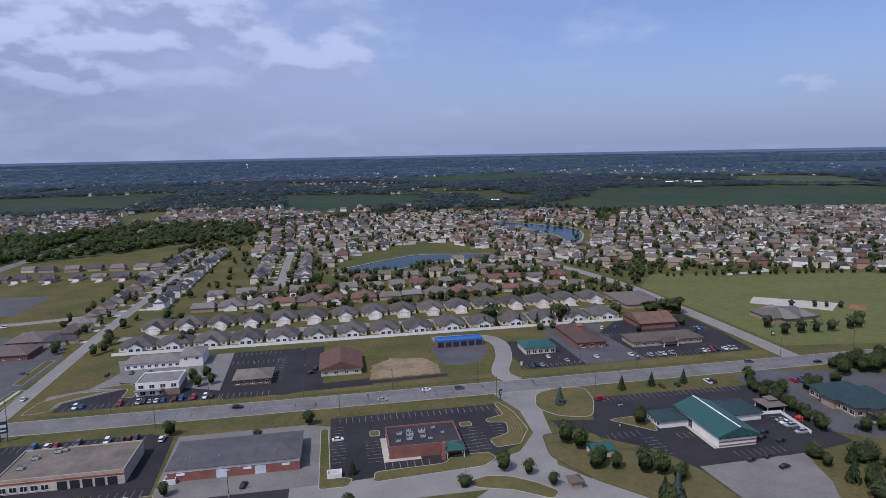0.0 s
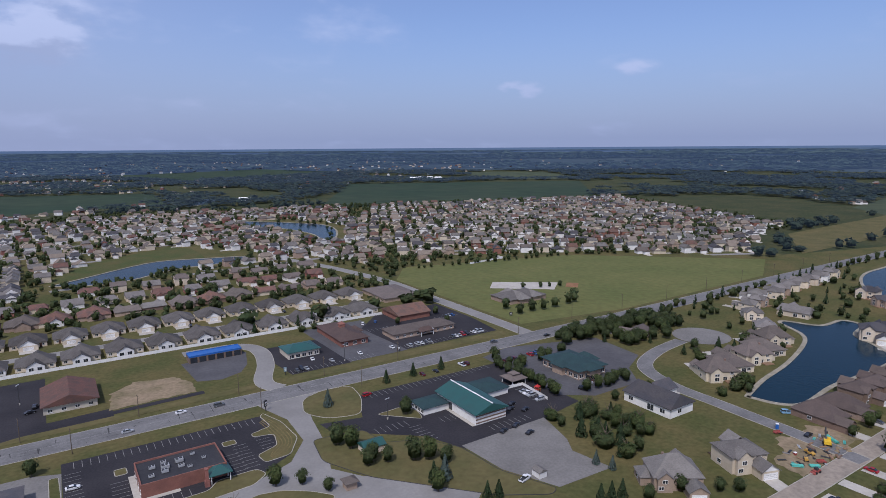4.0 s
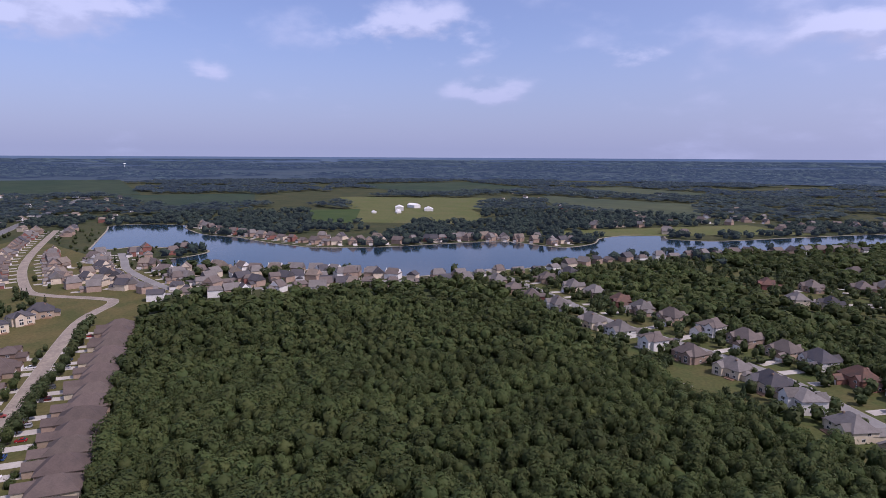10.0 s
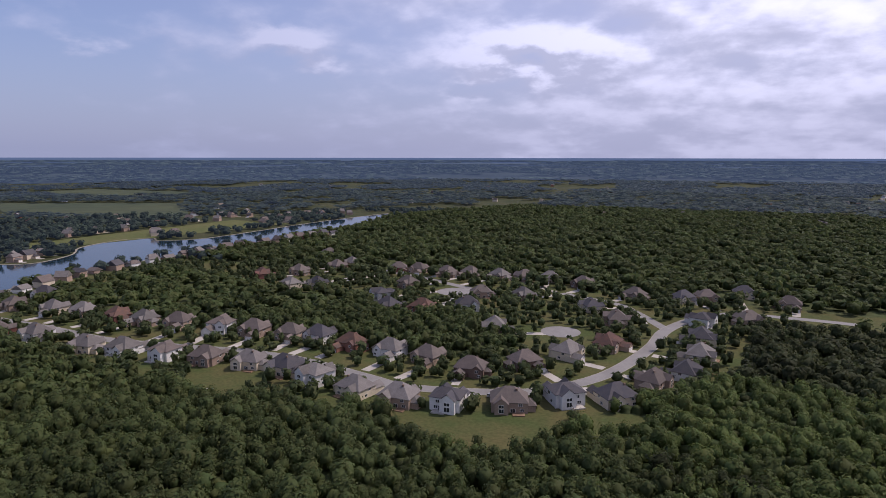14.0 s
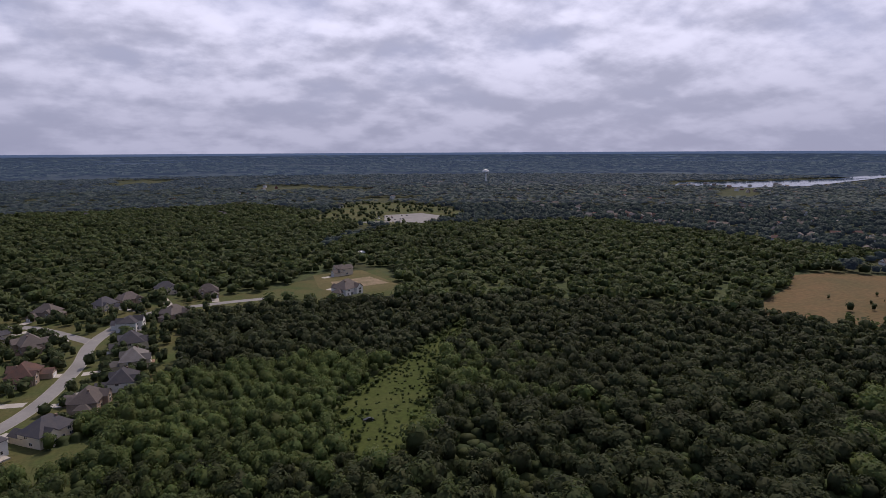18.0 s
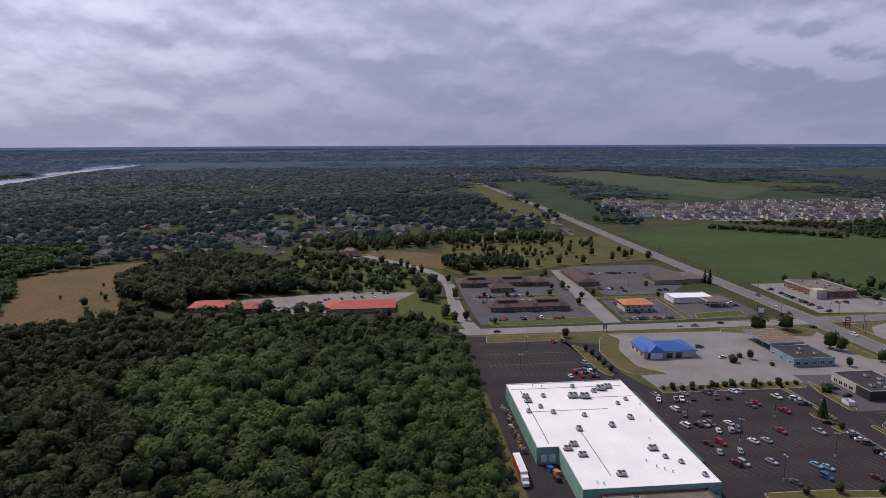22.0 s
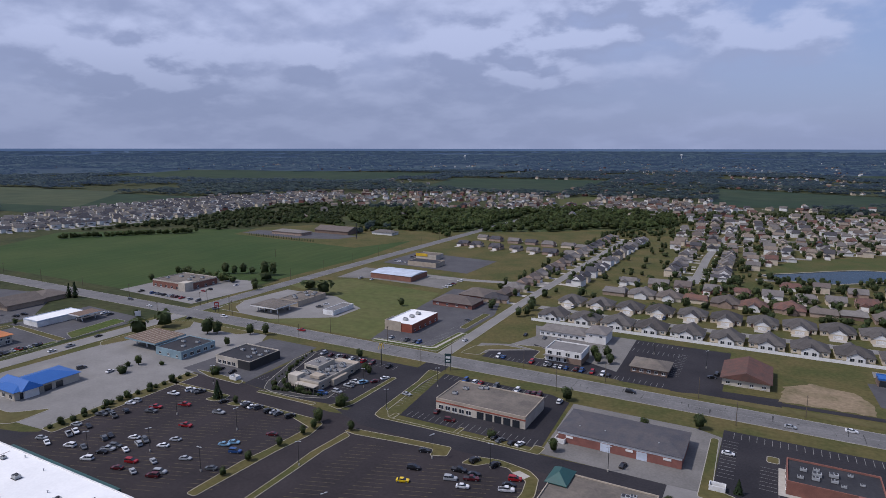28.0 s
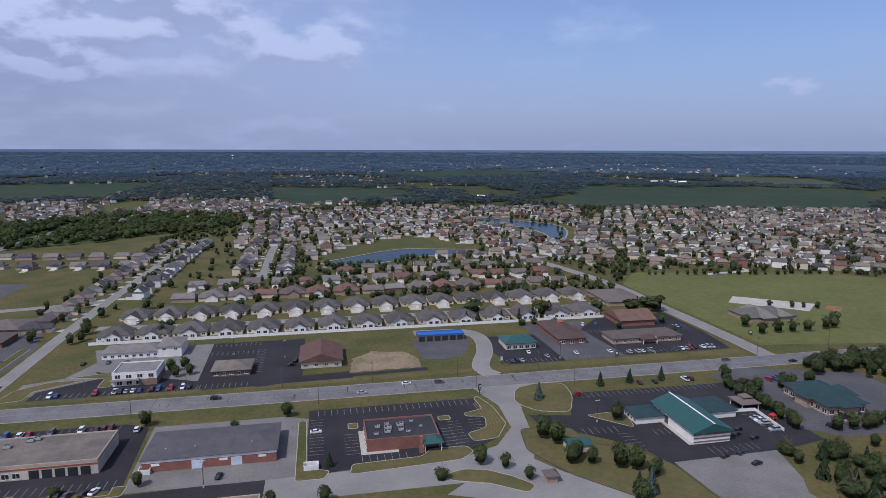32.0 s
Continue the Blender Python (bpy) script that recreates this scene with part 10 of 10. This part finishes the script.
def pylon_sign(x, y, h, w, mat, label, turn=0, posts=2):
    m = Mesh()
    for s in ((-1, 1) if posts == 2 else (0,)):
        m.box(s * w * 0.35 - 0.15, -0.15, 0, s * w * 0.35 + 0.15, 0.15, h)
    r_ = thing("pylon_sign", m, DARKSTEEL, x, y, 0.05, turn, label=label, category="sign")
    m = Mesh()
    m.box(-w / 2, -0.25, h * 0.45, w / 2, 0.25, h)
    part("sign_panel", m, mat, r_)
    for s in (-0.27, 0.26):
        for half, low, high in ((0.36, 0.72, 0.86), (0.3, 0.54, 0.62)):
            m = Mesh()
            m.box(-w * half, s, h * low, w * half, s + 0.01, h * high)
            part("sign_bar", m, TRIM, r_)
    return r_


pylon_sign(-148, 262, 9, 3.4, DTEAL, "dark green shopping centre sign on posts", 20)
pylon_sign(62, 260, 5, 1.6, DARKSTEEL, "black narrow restaurant sign", 30, 1)
pylon_sign(-353, 128, 5, 2.4, DARKSTEEL, "dark roadside sign on posts", 80)
pylon_sign(-346, 286, 7, 3.0, REDPAINT, "red roadside price sign", 40)
pylon_sign(-376, 246, 6, 3.6, TRIM, "white roadside price sign", 60)
pylon_sign(84, 298, 4, 1.4, SKYBLUE, "white and blue roadside sign", 10, 1)
pylon_sign(150, 297, 3, 2.0, DARKSTEEL, "low dark roadside sign", 0)
pylon_sign(250, 318, 3, 2.4, DARKSTEEL, "low dark church sign", 0)
ya = Mesh()
ya.tube((0, 0, 0), (0, 0, 9.0), 0.25, 0.22, 8)
Y0 = thing("pole_sign", ya, DARKSTEEL, -183, 252, 0.05, 70, label="tall pole sign with two yellow arches", category="sign")
for s in (-1, 1):
    m = Mesh()
    pts = [(s * (0.75 + 0.72 * math.cos(a)), 9.0 + 3.0 * math.sin(a)) for a in [math.pi * k / 8 for k in range(9)]]
    for (ax, az), (bx, bz) in zip(pts, pts[1:]):
        m.tube((ax, 0, az), (bx, 0, bz), 0.2, 0.2, 6)
    part("arch", m, YELLOWPLASTIC, Y0, "yellow plastic arch")
sc_ = Mesh()
sc_.box(-0.15, -0.15, 0, 0.15, 0.15, 9)
sc_.box(-0.15, -1.8, 6.4, 0.15, 1.8, 6.8)
thing("wooden_cross", sc_, BARK, -466, 470, 0.05, 20, label="tall dark wooden cross on a lawn", category="cross")

# enclosures, playground, umbrellas and pools
for x, y, w in ((-14.5, 206, 2.6), (-236, 200, 2.2), (-72, 214, 2.0)):
    m = Mesh()
    m.box(-w, -1.6, 0, w, -1.4, 1.9), m.box(-w, 1.4, 0, w, 1.6, 1.9), m.box(-w, -1.39, 0, -w + 0.2, 1.39, 1.9), m.box(w - 0.2, -1.39, 0, w, 1.39, 1.9)
    thing("bin_enclosure", m, TRIM, x, y, 0.06, label="white walled bin enclosure on the car park", category="enclosure")
m = Mesh()
m.box(-2, -2, 1.2, 0, 0, 1.4), m.hip(-2, -2, 0, 0, 2.6, 1.0, 0.2)
P0 = thing("playground", m, REDPAINT, 177, 210, 0.06, 20, label="red and yellow climbing frame with slide", category="playground")
m = Mesh()
m.face([(0, -1.4, 1.3), (3, -1.4, 0.2), (3, -0.6, 0.2), (0, -0.6, 1.3)])
part("slide", m, YELLOWPLASTIC, P0)
for x in (-2, 0):
    for y in (-2, 0):
        q = Mesh()
        q.box(x - 0.08, y - 0.08, 0, x + 0.08, y + 0.08, 2.6)
        part("post", q, ORANGE, P0)
pl = Mesh()
pl.box(-5, -2.5, 0, 5, 2.5, 0.1)
PO = thing("swimming_pool", pl, CONCRETE, 233, -214, 0.05, 20, label="small garden pool with pale stone surround", category="pool")
m = Mesh()
m.box(-3.4, -1.4, 0.1, 3.4, 1.4, 0.12)
part("pool_water", m, WATER, PO)

# water tower, farm and barn far off
x, y, z, s = land(-1190, -1890)
m = Mesh()
for ra, za, rb_, zb in ((8, 0, 3.6, 7), (3.6, 7, 2.8, 30), (2.8, 30, 4.5, 36)):
    m.tube((0, 0, za * s), (0, 0, zb * s), ra * s, rb_ * s, 14)
W0 = thing("water_tower", m, TRIM, x, y, z, label="white water tower on one pedestal above the trees", category="tower")
m = Mesh()
prof = [(4, 35), (10, 38), (13, 42), (13, 44), (9, 49), (2, 51)]
for (ra, za), (rb_, zb) in zip(prof, prof[1:]):
    m.tube((0, 0, za * s), (0, 0, zb * s), ra * s, rb_ * s, 16)
part("tank", m, TRIM, W0)
for px_, py_ in ((-900, 6800), (2600, 1000), (-2600, 5200), (6000, 700)):
    copy_thing(W0, pose(*land(px_, py_)[:3]) @ Matrix.Diagonal((0.6, 0.6, 0.6, 1)))
fr_ = random.Random(9)
for bx, by, n, big_ in ((1157, 1924, 7, 2.2), (1268, -398, 3, 2.6), (1190, -330, 3, 1.2), (350, 1390, 2, 1.5), (1750, 520, 5, 2.0), (-231, -646, 1, 1.0)):
    for k in range(n):
        X, Y, Z, s = land(bx + fr_.uniform(-60, 60) * (n > 1), by + fr_.uniform(-30, 30) * (n > 1))
        w, d, h = fr_.uniform(8, 14) * big_ * s, fr_.uniform(6, 8) * big_ * s, fr_.uniform(3, 5) * big_ ** 0.5 * s
        m = Mesh()
        m.box(-w / 2, -d / 2, 0, w / 2, d / 2, h), m.gable_wall(-w / 2, -d / 2, w / 2, d / 2, h, d * 0.22)
        r_ = thing("farm_shed", m, SIDING_WHITE, X, Y, Z, fr_.uniform(-20, 20), label="white farm shed among fields", category="barn", group="farm sheds")
        q = Mesh()
        q.hip(-w / 2, -d / 2, w / 2, d / 2, h, d * 0.22, 0.3, inset=0.0)
        part("roof", q, WHITEROOF, r_)

# ---- single trees ----
for x, y, h, k in ((87, 249, 7.5, "spruce"), (122, 259, 6.5, "conifer"), (138, 260, 6.5, "conifer"), (155, 260, 6.5, "conifer"), (187, 255, 8.5, "tree"), (112, 222, 9, "tree"), (76, 213, 10.5, "tree"), (79, 207, 10.5, "tree"), (82, 194, 8, "tree"), (86, 190, 7.5, "tree"), (79, 192, 9, "tree"), (95, 186, 11, "tree"), (100, 183, 10, "tree"), (104, 178, 8, "tree"),
                   (91, 163, 9, "tree"), (97, 168, 8.5, "spruce"), (93, 169, 7, "conifer"), (102, 150, 6, "conifer"), (106, 149, 6, "conifer"), (46, 197, 8.5, "tree"), (54, 193, 6.5, "tree"), (60, 184, 6, "tree"), (30, 190, 5, "shrub"), (-25, 252, 8, "tree"), (-45, 241, 6, "tree"), (-82, 254, 8, "tree"), (-27, 185, 6, "tree"), (-10, 183, 7, "tree"), (-8, 206, 5, "conifer"),
                   (-86, 318, 8, "tree"), (-82, 310, 7, "tree"), (-80, 322, 8, "tree"), (-76, 312, 7, "tree"), (-240, 362, 7.5, "tree"), (-285, 258, 8, "tree"), (-276, 262, 8, "tree"), (-293, 178, 5, "shrub"), (-297, 190, 6, "tree"), (-167, 181.5, 7, "tree"), (-165, 176, 5, "tree"), (-165.5, 170, 4.5, "tree"), (-167, 158, 4.5, "tree"), (-169, 144, 4.5, "tree"), (-169, 132, 4, "tree"), (-150.5, 182, 5, "tree"), (-309, 246, 12.5, "tree"), (-304, 249, 10, "tree"), (-281, 236, 6, "tree"), (-72, 205, 6, "tree"), (-97.5, 204, 4, "shrub"),
                   (-260, 128, 4.5, "tree"), (-260, 138, 4.5, "tree"), (-260, 148, 4.5, "tree"), (-260, 158, 5, "tree"), (-260, 170, 5, "tree"), (-260, 182, 5, "tree"), (-224.5, 179, 8, "conifer"), (-213, 179, 4, "tree"), (-250, 200, 5, "shrub"), (-170, 200, 6, "shrub"), (-200, 256, 6, "tree"), (-196, 203, 4, "shrub"), (-205, 204, 3.5, "shrub"),
                   (-345, 100, 7, "tree"), (-318, 104, 5, "tree"), (-310, 105, 5, "tree"), (-302, 106, 5, "tree"), (-294, 106, 5, "tree"), (-286, 107, 5, "tree"), (-395, 30, 9, "tree"), (-385, 36, 8, "tree"), (-440, 24, 13, "tree"), (-446, 18, 12, "tree"), (-400, -8, 8, "tree"), (-378, 20, 7, "tree"), (-420, 132, 7, "tree"), (-470, 134, 8, "tree"), (-520, 132, 8, "tree"),
                   (-408, 396, 15, "tree"), (-401, 399, 13, "tree"), (-431, 392, 11, "tree"), (-436, 386, 9, "tree"), (-444, 383, 12, "tree"), (-424, 396, 7, "shrub"), (-380, 356, 9, "tree"), (-372, 348, 8, "tree"), (-476, 330, 8, "tree"), (-470, 360, 8, "tree"), (-478, 260, 10, "conifer"), (-474, 262, 11, "conifer"),
                   (-154, 376, 8, "tree"), (-150, 382, 8, "tree"), (-152, 396, 9, "tree"), (-156, 410, 8, "tree"), (-178, 384, 8, "tree"), (-180, 392, 8, "tree"), (-156, 436, 8, "tree"), (-178, 430, 7, "tree"), (-108, 392, 9, "tree"), (-104, 398, 9, "tree"), (-106, 384, 8, "tree"),
                   (84, 379, 7, "conifer"), (92, 379, 6.5, "conifer"), (108, 379, 6.5, "conifer"), (120, 378, 7, "conifer"), (130, 379, 8.5, "conifer"), (127, 367, 5, "shrub"), (118, 366, 5, "shrub"), (140, 364, 5, "shrub"), (210, 352, 7, "tree"), (205, 330, 6, "tree"), (176, 345, 6, "tree"),
                   (259, 335, 10, "tree"), (259, 319, 9, "tree"), (271, 320, 10, "tree"), (281, 319, 9, "tree"), (292, 319, 10, "tree"), (307, 321, 10, "tree"), (320, 328, 10, "tree"), (314, 322, 9, "tree"), (312, 378, 6, "tree"), (326, 372, 6, "tree"), (334, 370, 5, "tree"), (342, 366, 6, "tree"),
                   (175, 106, 6.5, "tree"), (170, 110, 6, "tree"), (159, 117, 7.5, "tree"), (146, 120, 6.5, "tree"), (151, 140, 5, "spruce"), (149, 146, 5, "spruce"), (132, 128, 6, "conifer"), (136, 127, 6, "conifer"), (140, 126, 6, "conifer"), (250, 104, 6, "tree"), (255, 108, 6, "tree"), (245, 157, 5, "shrub"), (258, 152, 6, "tree"), (270, 158, 5, "shrub"), (218, 178, 7, "tree"), (199, 181, 6, "tree")):
    tree(x, y, h, k)
tr_ = random.Random(17)
for (ax, ay), (bx, by) in (((-20, 600), (14, 590)), ((14, 590), (50, 594)), ((50, 594), (90, 622)), ((90, 622), (156, 632)), ((156, 634), (172, 664)), ((230, 960), (270, 730)), ((285, 712), (345, 870)), ((345, 870), (250, 1010))):
    for i in range(7):       # trees along the shores of the northern ponds
        q = tr_.random()
        tree(ax + (bx - ax) * q + tr_.uniform(-4, 4), ay + (by - ay) * q - tr_.uniform(0, 6), tr_.uniform(4, 8), "tree")
for i in range(24):          # trees between the gardens and the sports field
    tree(258 + i * 8.4 + tr_.uniform(-3, 3), 505 + (8 if i < 3 else 0) - i * 1.5 + tr_.uniform(-2, 2), tr_.uniform(4, 8), "tree")
for i in range(18):          # street trees before the villas by the wood
    tree(246 + i * 12.5 + tr_.uniform(-3, 3), 88 + tr_.uniform(-1.5, 1.5), tr_.uniform(8, 11), "tree", 1.1)
for i in range(10):
    tree(262 + i * 16 + tr_.uniform(-4, 4), 104 + tr_.uniform(-1.5, 1.5), tr_.uniform(5, 8), "tree")
for i in range(9):
    tree(196 + i * 9 + tr_.uniform(-3, 3), 78 + tr_.uniform(-3, 2), tr_.uniform(3, 4.5), "shrub")
for i in range(34):          # thicket between gravel lot and houses
    tree(tr_.uniform(160, 186), tr_.uniform(142, 184), tr_.uniform(5, 9), tr_.choice(("tree", "shrub", "conifer")))
for i in range(30):          # belt along the highway
    tree(238 + tr_.uniform(0, 80), 262 - tr_.uniform(0, 10) + (4 if i % 3 else 0), tr_.uniform(7, 11), "tree", 1.1)
for i in range(20):
    tree(196 + tr_.uniform(-8, 34), 200 + tr_.choice((-3, 38, 42)) + tr_.uniform(-3, 3), tr_.uniform(5.5, 8), "tree")
for i in range(16):
    tree(182 + tr_.uniform(-3, 3), 200 + i * 3.2, tr_.uniform(5.5, 7.5), "tree")
for i in range(64):
    tree(330 + i * 11 + tr_.uniform(-3, 3), 266 + i * 0.2 + tr_.uniform(-3, 3), tr_.uniform(5, 8.5), tr_.choice(("tree", "tree", "conifer")))
for i in range(36):
    x, y = tr_.uniform(255, 500), tr_.uniform(152, 262)
    if free(x, y) and not inside(x, y, [(240, 152), (262, 126), (370, 128), (416, 176), (390, 212), (340, 184)]) and not inside(x, y, [(410, 170), (520, 172), (620, 205), (620, 250), (520, 232), (470, 200)]):
        tree(x, y, tr_.uniform(4, 7), tr_.choice(("tree", "shrub", "conifer")))
scrub = []
for (ax, ay), (bx, by) in zip(MEADOW_STRIP, MEADOW_STRIP[1:] + MEADOW_STRIP[:1]):
    for i in range(48):
        t = tr_.random()
        scrub.append((ax + (bx - ax) * t + tr_.gauss(0, 5), ay + (by - ay) * t + tr_.gauss(0, 5), tr_.uniform(0.7, 2.4), tr_.uniform(1.0, 4)))
for i in range(1500):        # tall weeds and brush standing in the meadow itself
    x, y = tr_.uniform(-200, -58), tr_.uniform(-350, -186)
    if inside(x, y, MEADOW_STRIP):
        scrub.append((x, y, tr_.uniform(0.5, 1.3), tr_.uniform(0.5, 1.3)))
planted("meadow_scrub", scrub, LEAF_B, CROWNS_MID, "low green scrub at the meadow's edge", WR)
south_spots = [(tr_.uniform(-30, 520), tr_.uniform(-320, -225)) for i in range(70)] + [(tr_.uniform(-60, 330), tr_.uniform(-540, -330)) for i in range(70)]
for x, y in south_spots:
    if free(x, y):
        tree(x, y, tr_.uniform(4.5, 8), tr_.choice(("tree", "tree", "conifer", "shrub")))
west_line = [(-709, -98), (-689, -47), (-695, 3), (-720, 49), (-718, 90), (-727, 154), (-725, 201)]
tall = []
for (ax, ay), (bx, by) in zip(west_line, west_line[1:]):      # belt of tall light-green trees before the suburb
    for k in range(46):
        q = tr_.random()
        tall.append((ax + (bx - ax) * q + tr_.gauss(0, 13), ay + (by - ay) * q + tr_.gauss(0, 5), tr_.uniform(2.2, 4.2), tr_.uniform(9, 15)))
tall += [(tr_.uniform(-720, -600), tr_.uniform(62, 262), tr_.uniform(1.8, 4.0), tr_.uniform(4, 11)) for i in range(60)]
bushy = [(tr_.uniform(-665, -460), tr_.uniform(-110, 42)) for i in range(420)]
tall += [(x, y, tr_.uniform(2.0, 5.2), tr_.uniform(3, 11)) for x, y in bushy if inside(x, y, [(-665, -115), (-605, -30), (-556, 42), (-462, 26), (-474, -64), (-560, -112)]) and free(x, y)]
planted("tree_belt", tall, LEAF_A, CROWNS, "tall light green trees and brush before a suburb", WR)
for x, y, h in ((-565, 137, 9), (-569, 159, 13), (-571, 184, 11), (-586, 219, 10), (-596, 236, 11), (-584, 256, 12), (-504, 125, 7), (-470, 125, 6), (-447, 43, 10), (-503, 43, 9), (-450, 23, 15), (-455, 30, 14), (-462, 22, 13), (-500, 29, 9), (-640, 190, 10), (-660, 222, 9), (-680, 170, 11), (-630, 150, 8), (-700, 235, 9), (-615, 180, 7)):
    tree(x, y, h, "tree", 0.85)
pine = [(tr_.uniform(-600, -552), tr_.uniform(46, 124)) for i in range(110)]
planted("pine_grove", [(x, y, 3.0, tr_.uniform(8, 11)) for x, y in pine], LEAF_CON, CROWNS_MID, "dark pine grove beside the offices", WR)
GROVE = [(-466, -213), (-436, -170), (-446, -132), (-482, -116), (-474, -80), (-571, -112), (-636, -187), (-610, -224), (-520, -234)]
grove = [(x, y) for x, y in [(tr_.uniform(-640, -436), tr_.uniform(-236, -80)) for i in range(620)] if inside(x, y, GROVE) and not inside(x, y, VERGE) and free(x, y)]
planted("tree_grove", [(x, y, tr_.uniform(4.5, 7.5), tr_.uniform(11, 17)) for x, y in grove], LEAF_OAK, CROWNS, "tall dark green grove beside the hay field", WR)
field_wood = [(-851, 493), (-776, 595), (-690, 590), (-640, 730), (-560, 715), (-640, 800), (-650, 920), (-790, 1040), (-870, 890), (-850, 750), (-822, 660), (-835, 600)]
planted("tree_grove", [(x, y, tr_.uniform(3.2, 6.5), tr_.uniform(4, 9)) for x, y in scatter(field_wood, 10.5, WR, []) if wooded(x, y, 60, -0.35) and free(x, y)], LEAF_DARK, CROWNS_MID, "low green wood between the crop field and houses", WR)
for i in range(26):          # row of small conifers before the church
    tree(-615 + i * 4.6, 578 - i * 0.3, tr_.uniform(2.6, 3.6), "conifer")
hedge = [(-800 + i * 1.3 + tr_.uniform(-3, 3), 440 + i * 1.5 + tr_.uniform(-5, 5)) for i in range(80)] + [(-660 + i * 2.6, 705 + 30 * math.sin(i * 0.09) + tr_.uniform(-12, 12)) for i in range(110)] + [(-410 - i * 3.0, 358 + i * 0.2 + tr_.uniform(-6, 6)) for i in range(26)]
planted("hedgerow", [(x, y, tr_.uniform(2.5, 5), tr_.uniform(4, 9)) for x, y in hedge], LEAF_A, CROWNS_MID, "green hedgerow along the crop field", WR)

# trees among the pond houses, and between highway and court
for i in range(150):
    x, y = tr_.uniform(255, 600), tr_.uniform(140, 268)
    wet = inside(x, y, [(248, 152), (256, 130), (370, 130), (390, 150), (426, 170), (428, 190), (402, 192), (392, 210), (380, 208), (354, 180), (279, 162)]) or inside(x, y, [(492, 168), (640, 216), (790, 254), (735, 260), (599, 250), (540, 228), (504, 194)])
    if free(x, y) and not wet:
        tree(x, y, tr_.uniform(4.5, 8), tr_.choice(("tree", "tree", "shrub", "conifer")))
for i in range(80):
    x, y = tr_.uniform(236, 330), tr_.uniform(226, 262)
    if free(x, y):
        tree(x, y, tr_.uniform(7, 11), "tree", 1.1)
for i in range(70):          # garden trees among the lake streets
    x, y = tr_.uniform(510, 800), tr_.uniform(-60, 190)
    if free(x, y) and not inside(x, y, WATERS[0]):
        tree(x, y, tr_.uniform(5, 8), tr_.choice(("tree", "conifer")))
for x, y, h in ((-470, -225, 6), (-478, -262, 4), (-520, -248, 4), (-488, -236, 3.5), (-560, -240, 8), (-452, -232, 9)):
    tree(x, y, h, "tree")

for x, y, h in ((-449, 66, 5), (-449, 84, 6), (-449, 100, 5), (-449, 118, 7), (-378, 62, 5), (-438, 140, 7), (-447, 152, 6), (-436, 200, 5), (-470, 205, 6), (-388, 44, 8), (-402, 32, 9), (-384, 250, 6)):
    tree(x, y, h, "tree")
planted("distant_trees", FAR_TREES["tree"] + FAR_TREES["shrub"], LEAF_DARK, CROWNS, "rounded green trees standing far off", WR)
planted("distant_conifers", FAR_TREES["conifer"] + FAR_TREES["spruce"], LEAF_CON, CONES, "dark green conifers standing far off", WR)

planted("park_trees", [(x, y, tr_.uniform(3, 6), tr_.uniform(6, 11)) for x, y in [(tr_.uniform(-590, -270), tr_.uniform(-1290, -870)) for i in range(260)] if inside(x, y, FAR_CLEARING) and not inside(x, y, [(-395, -960), (-430, -1040), (-505, -1040), (-520, -960), (-412, -872)])], LEAF_DARK, CROWNS_LOW, "dark park trees in the far clearing", WR)

sb_ = random.Random(61)
for k in range(40):          # planting round the burger diner
    q = k / 39 * 3
    (ax, ay), (bx, by) = ((-229, 250), (-216, 206), (-209, 199), (-184, 204))[int(min(q, 2.99)):int(min(q, 2.99)) + 2]
    q -= int(min(q, 2.99))
    x, y = ax + (bx - ax) * q + sb_.uniform(-0.7, 0.7), ay + (by - ay) * q + sb_.uniform(-0.7, 0.7)
    tree(x, y, sb_.uniform(0.9, 2.4), sb_.choice(("shrub", "conifer", "shrub")))
for k in range(5):
    tree(-204 + k * 1.3, 201.8 + k * 0.3, 3.0, "conifer", 0.7)
for x, y, h in ((-213, 213, 4.5), (-209, 206, 4), (-185, 240, 5.5), (-181, 238, 5), (-219, 221, 4)):
    tree(x, y, h, "tree")
for k in range(16):          # shrubs along the car-park edge
    tree(-260 + sb_.uniform(-1.5, 1.5), 124 + k * 4.5, sb_.uniform(1.6, 3.2), "shrub")
for x, y, h in ((-318, 258, 5), (-300, 186, 3), (-286, 196, 2.5), (-348, 286, 6), (-352, 250, 3)):
    tree(x, y, h, "shrub")
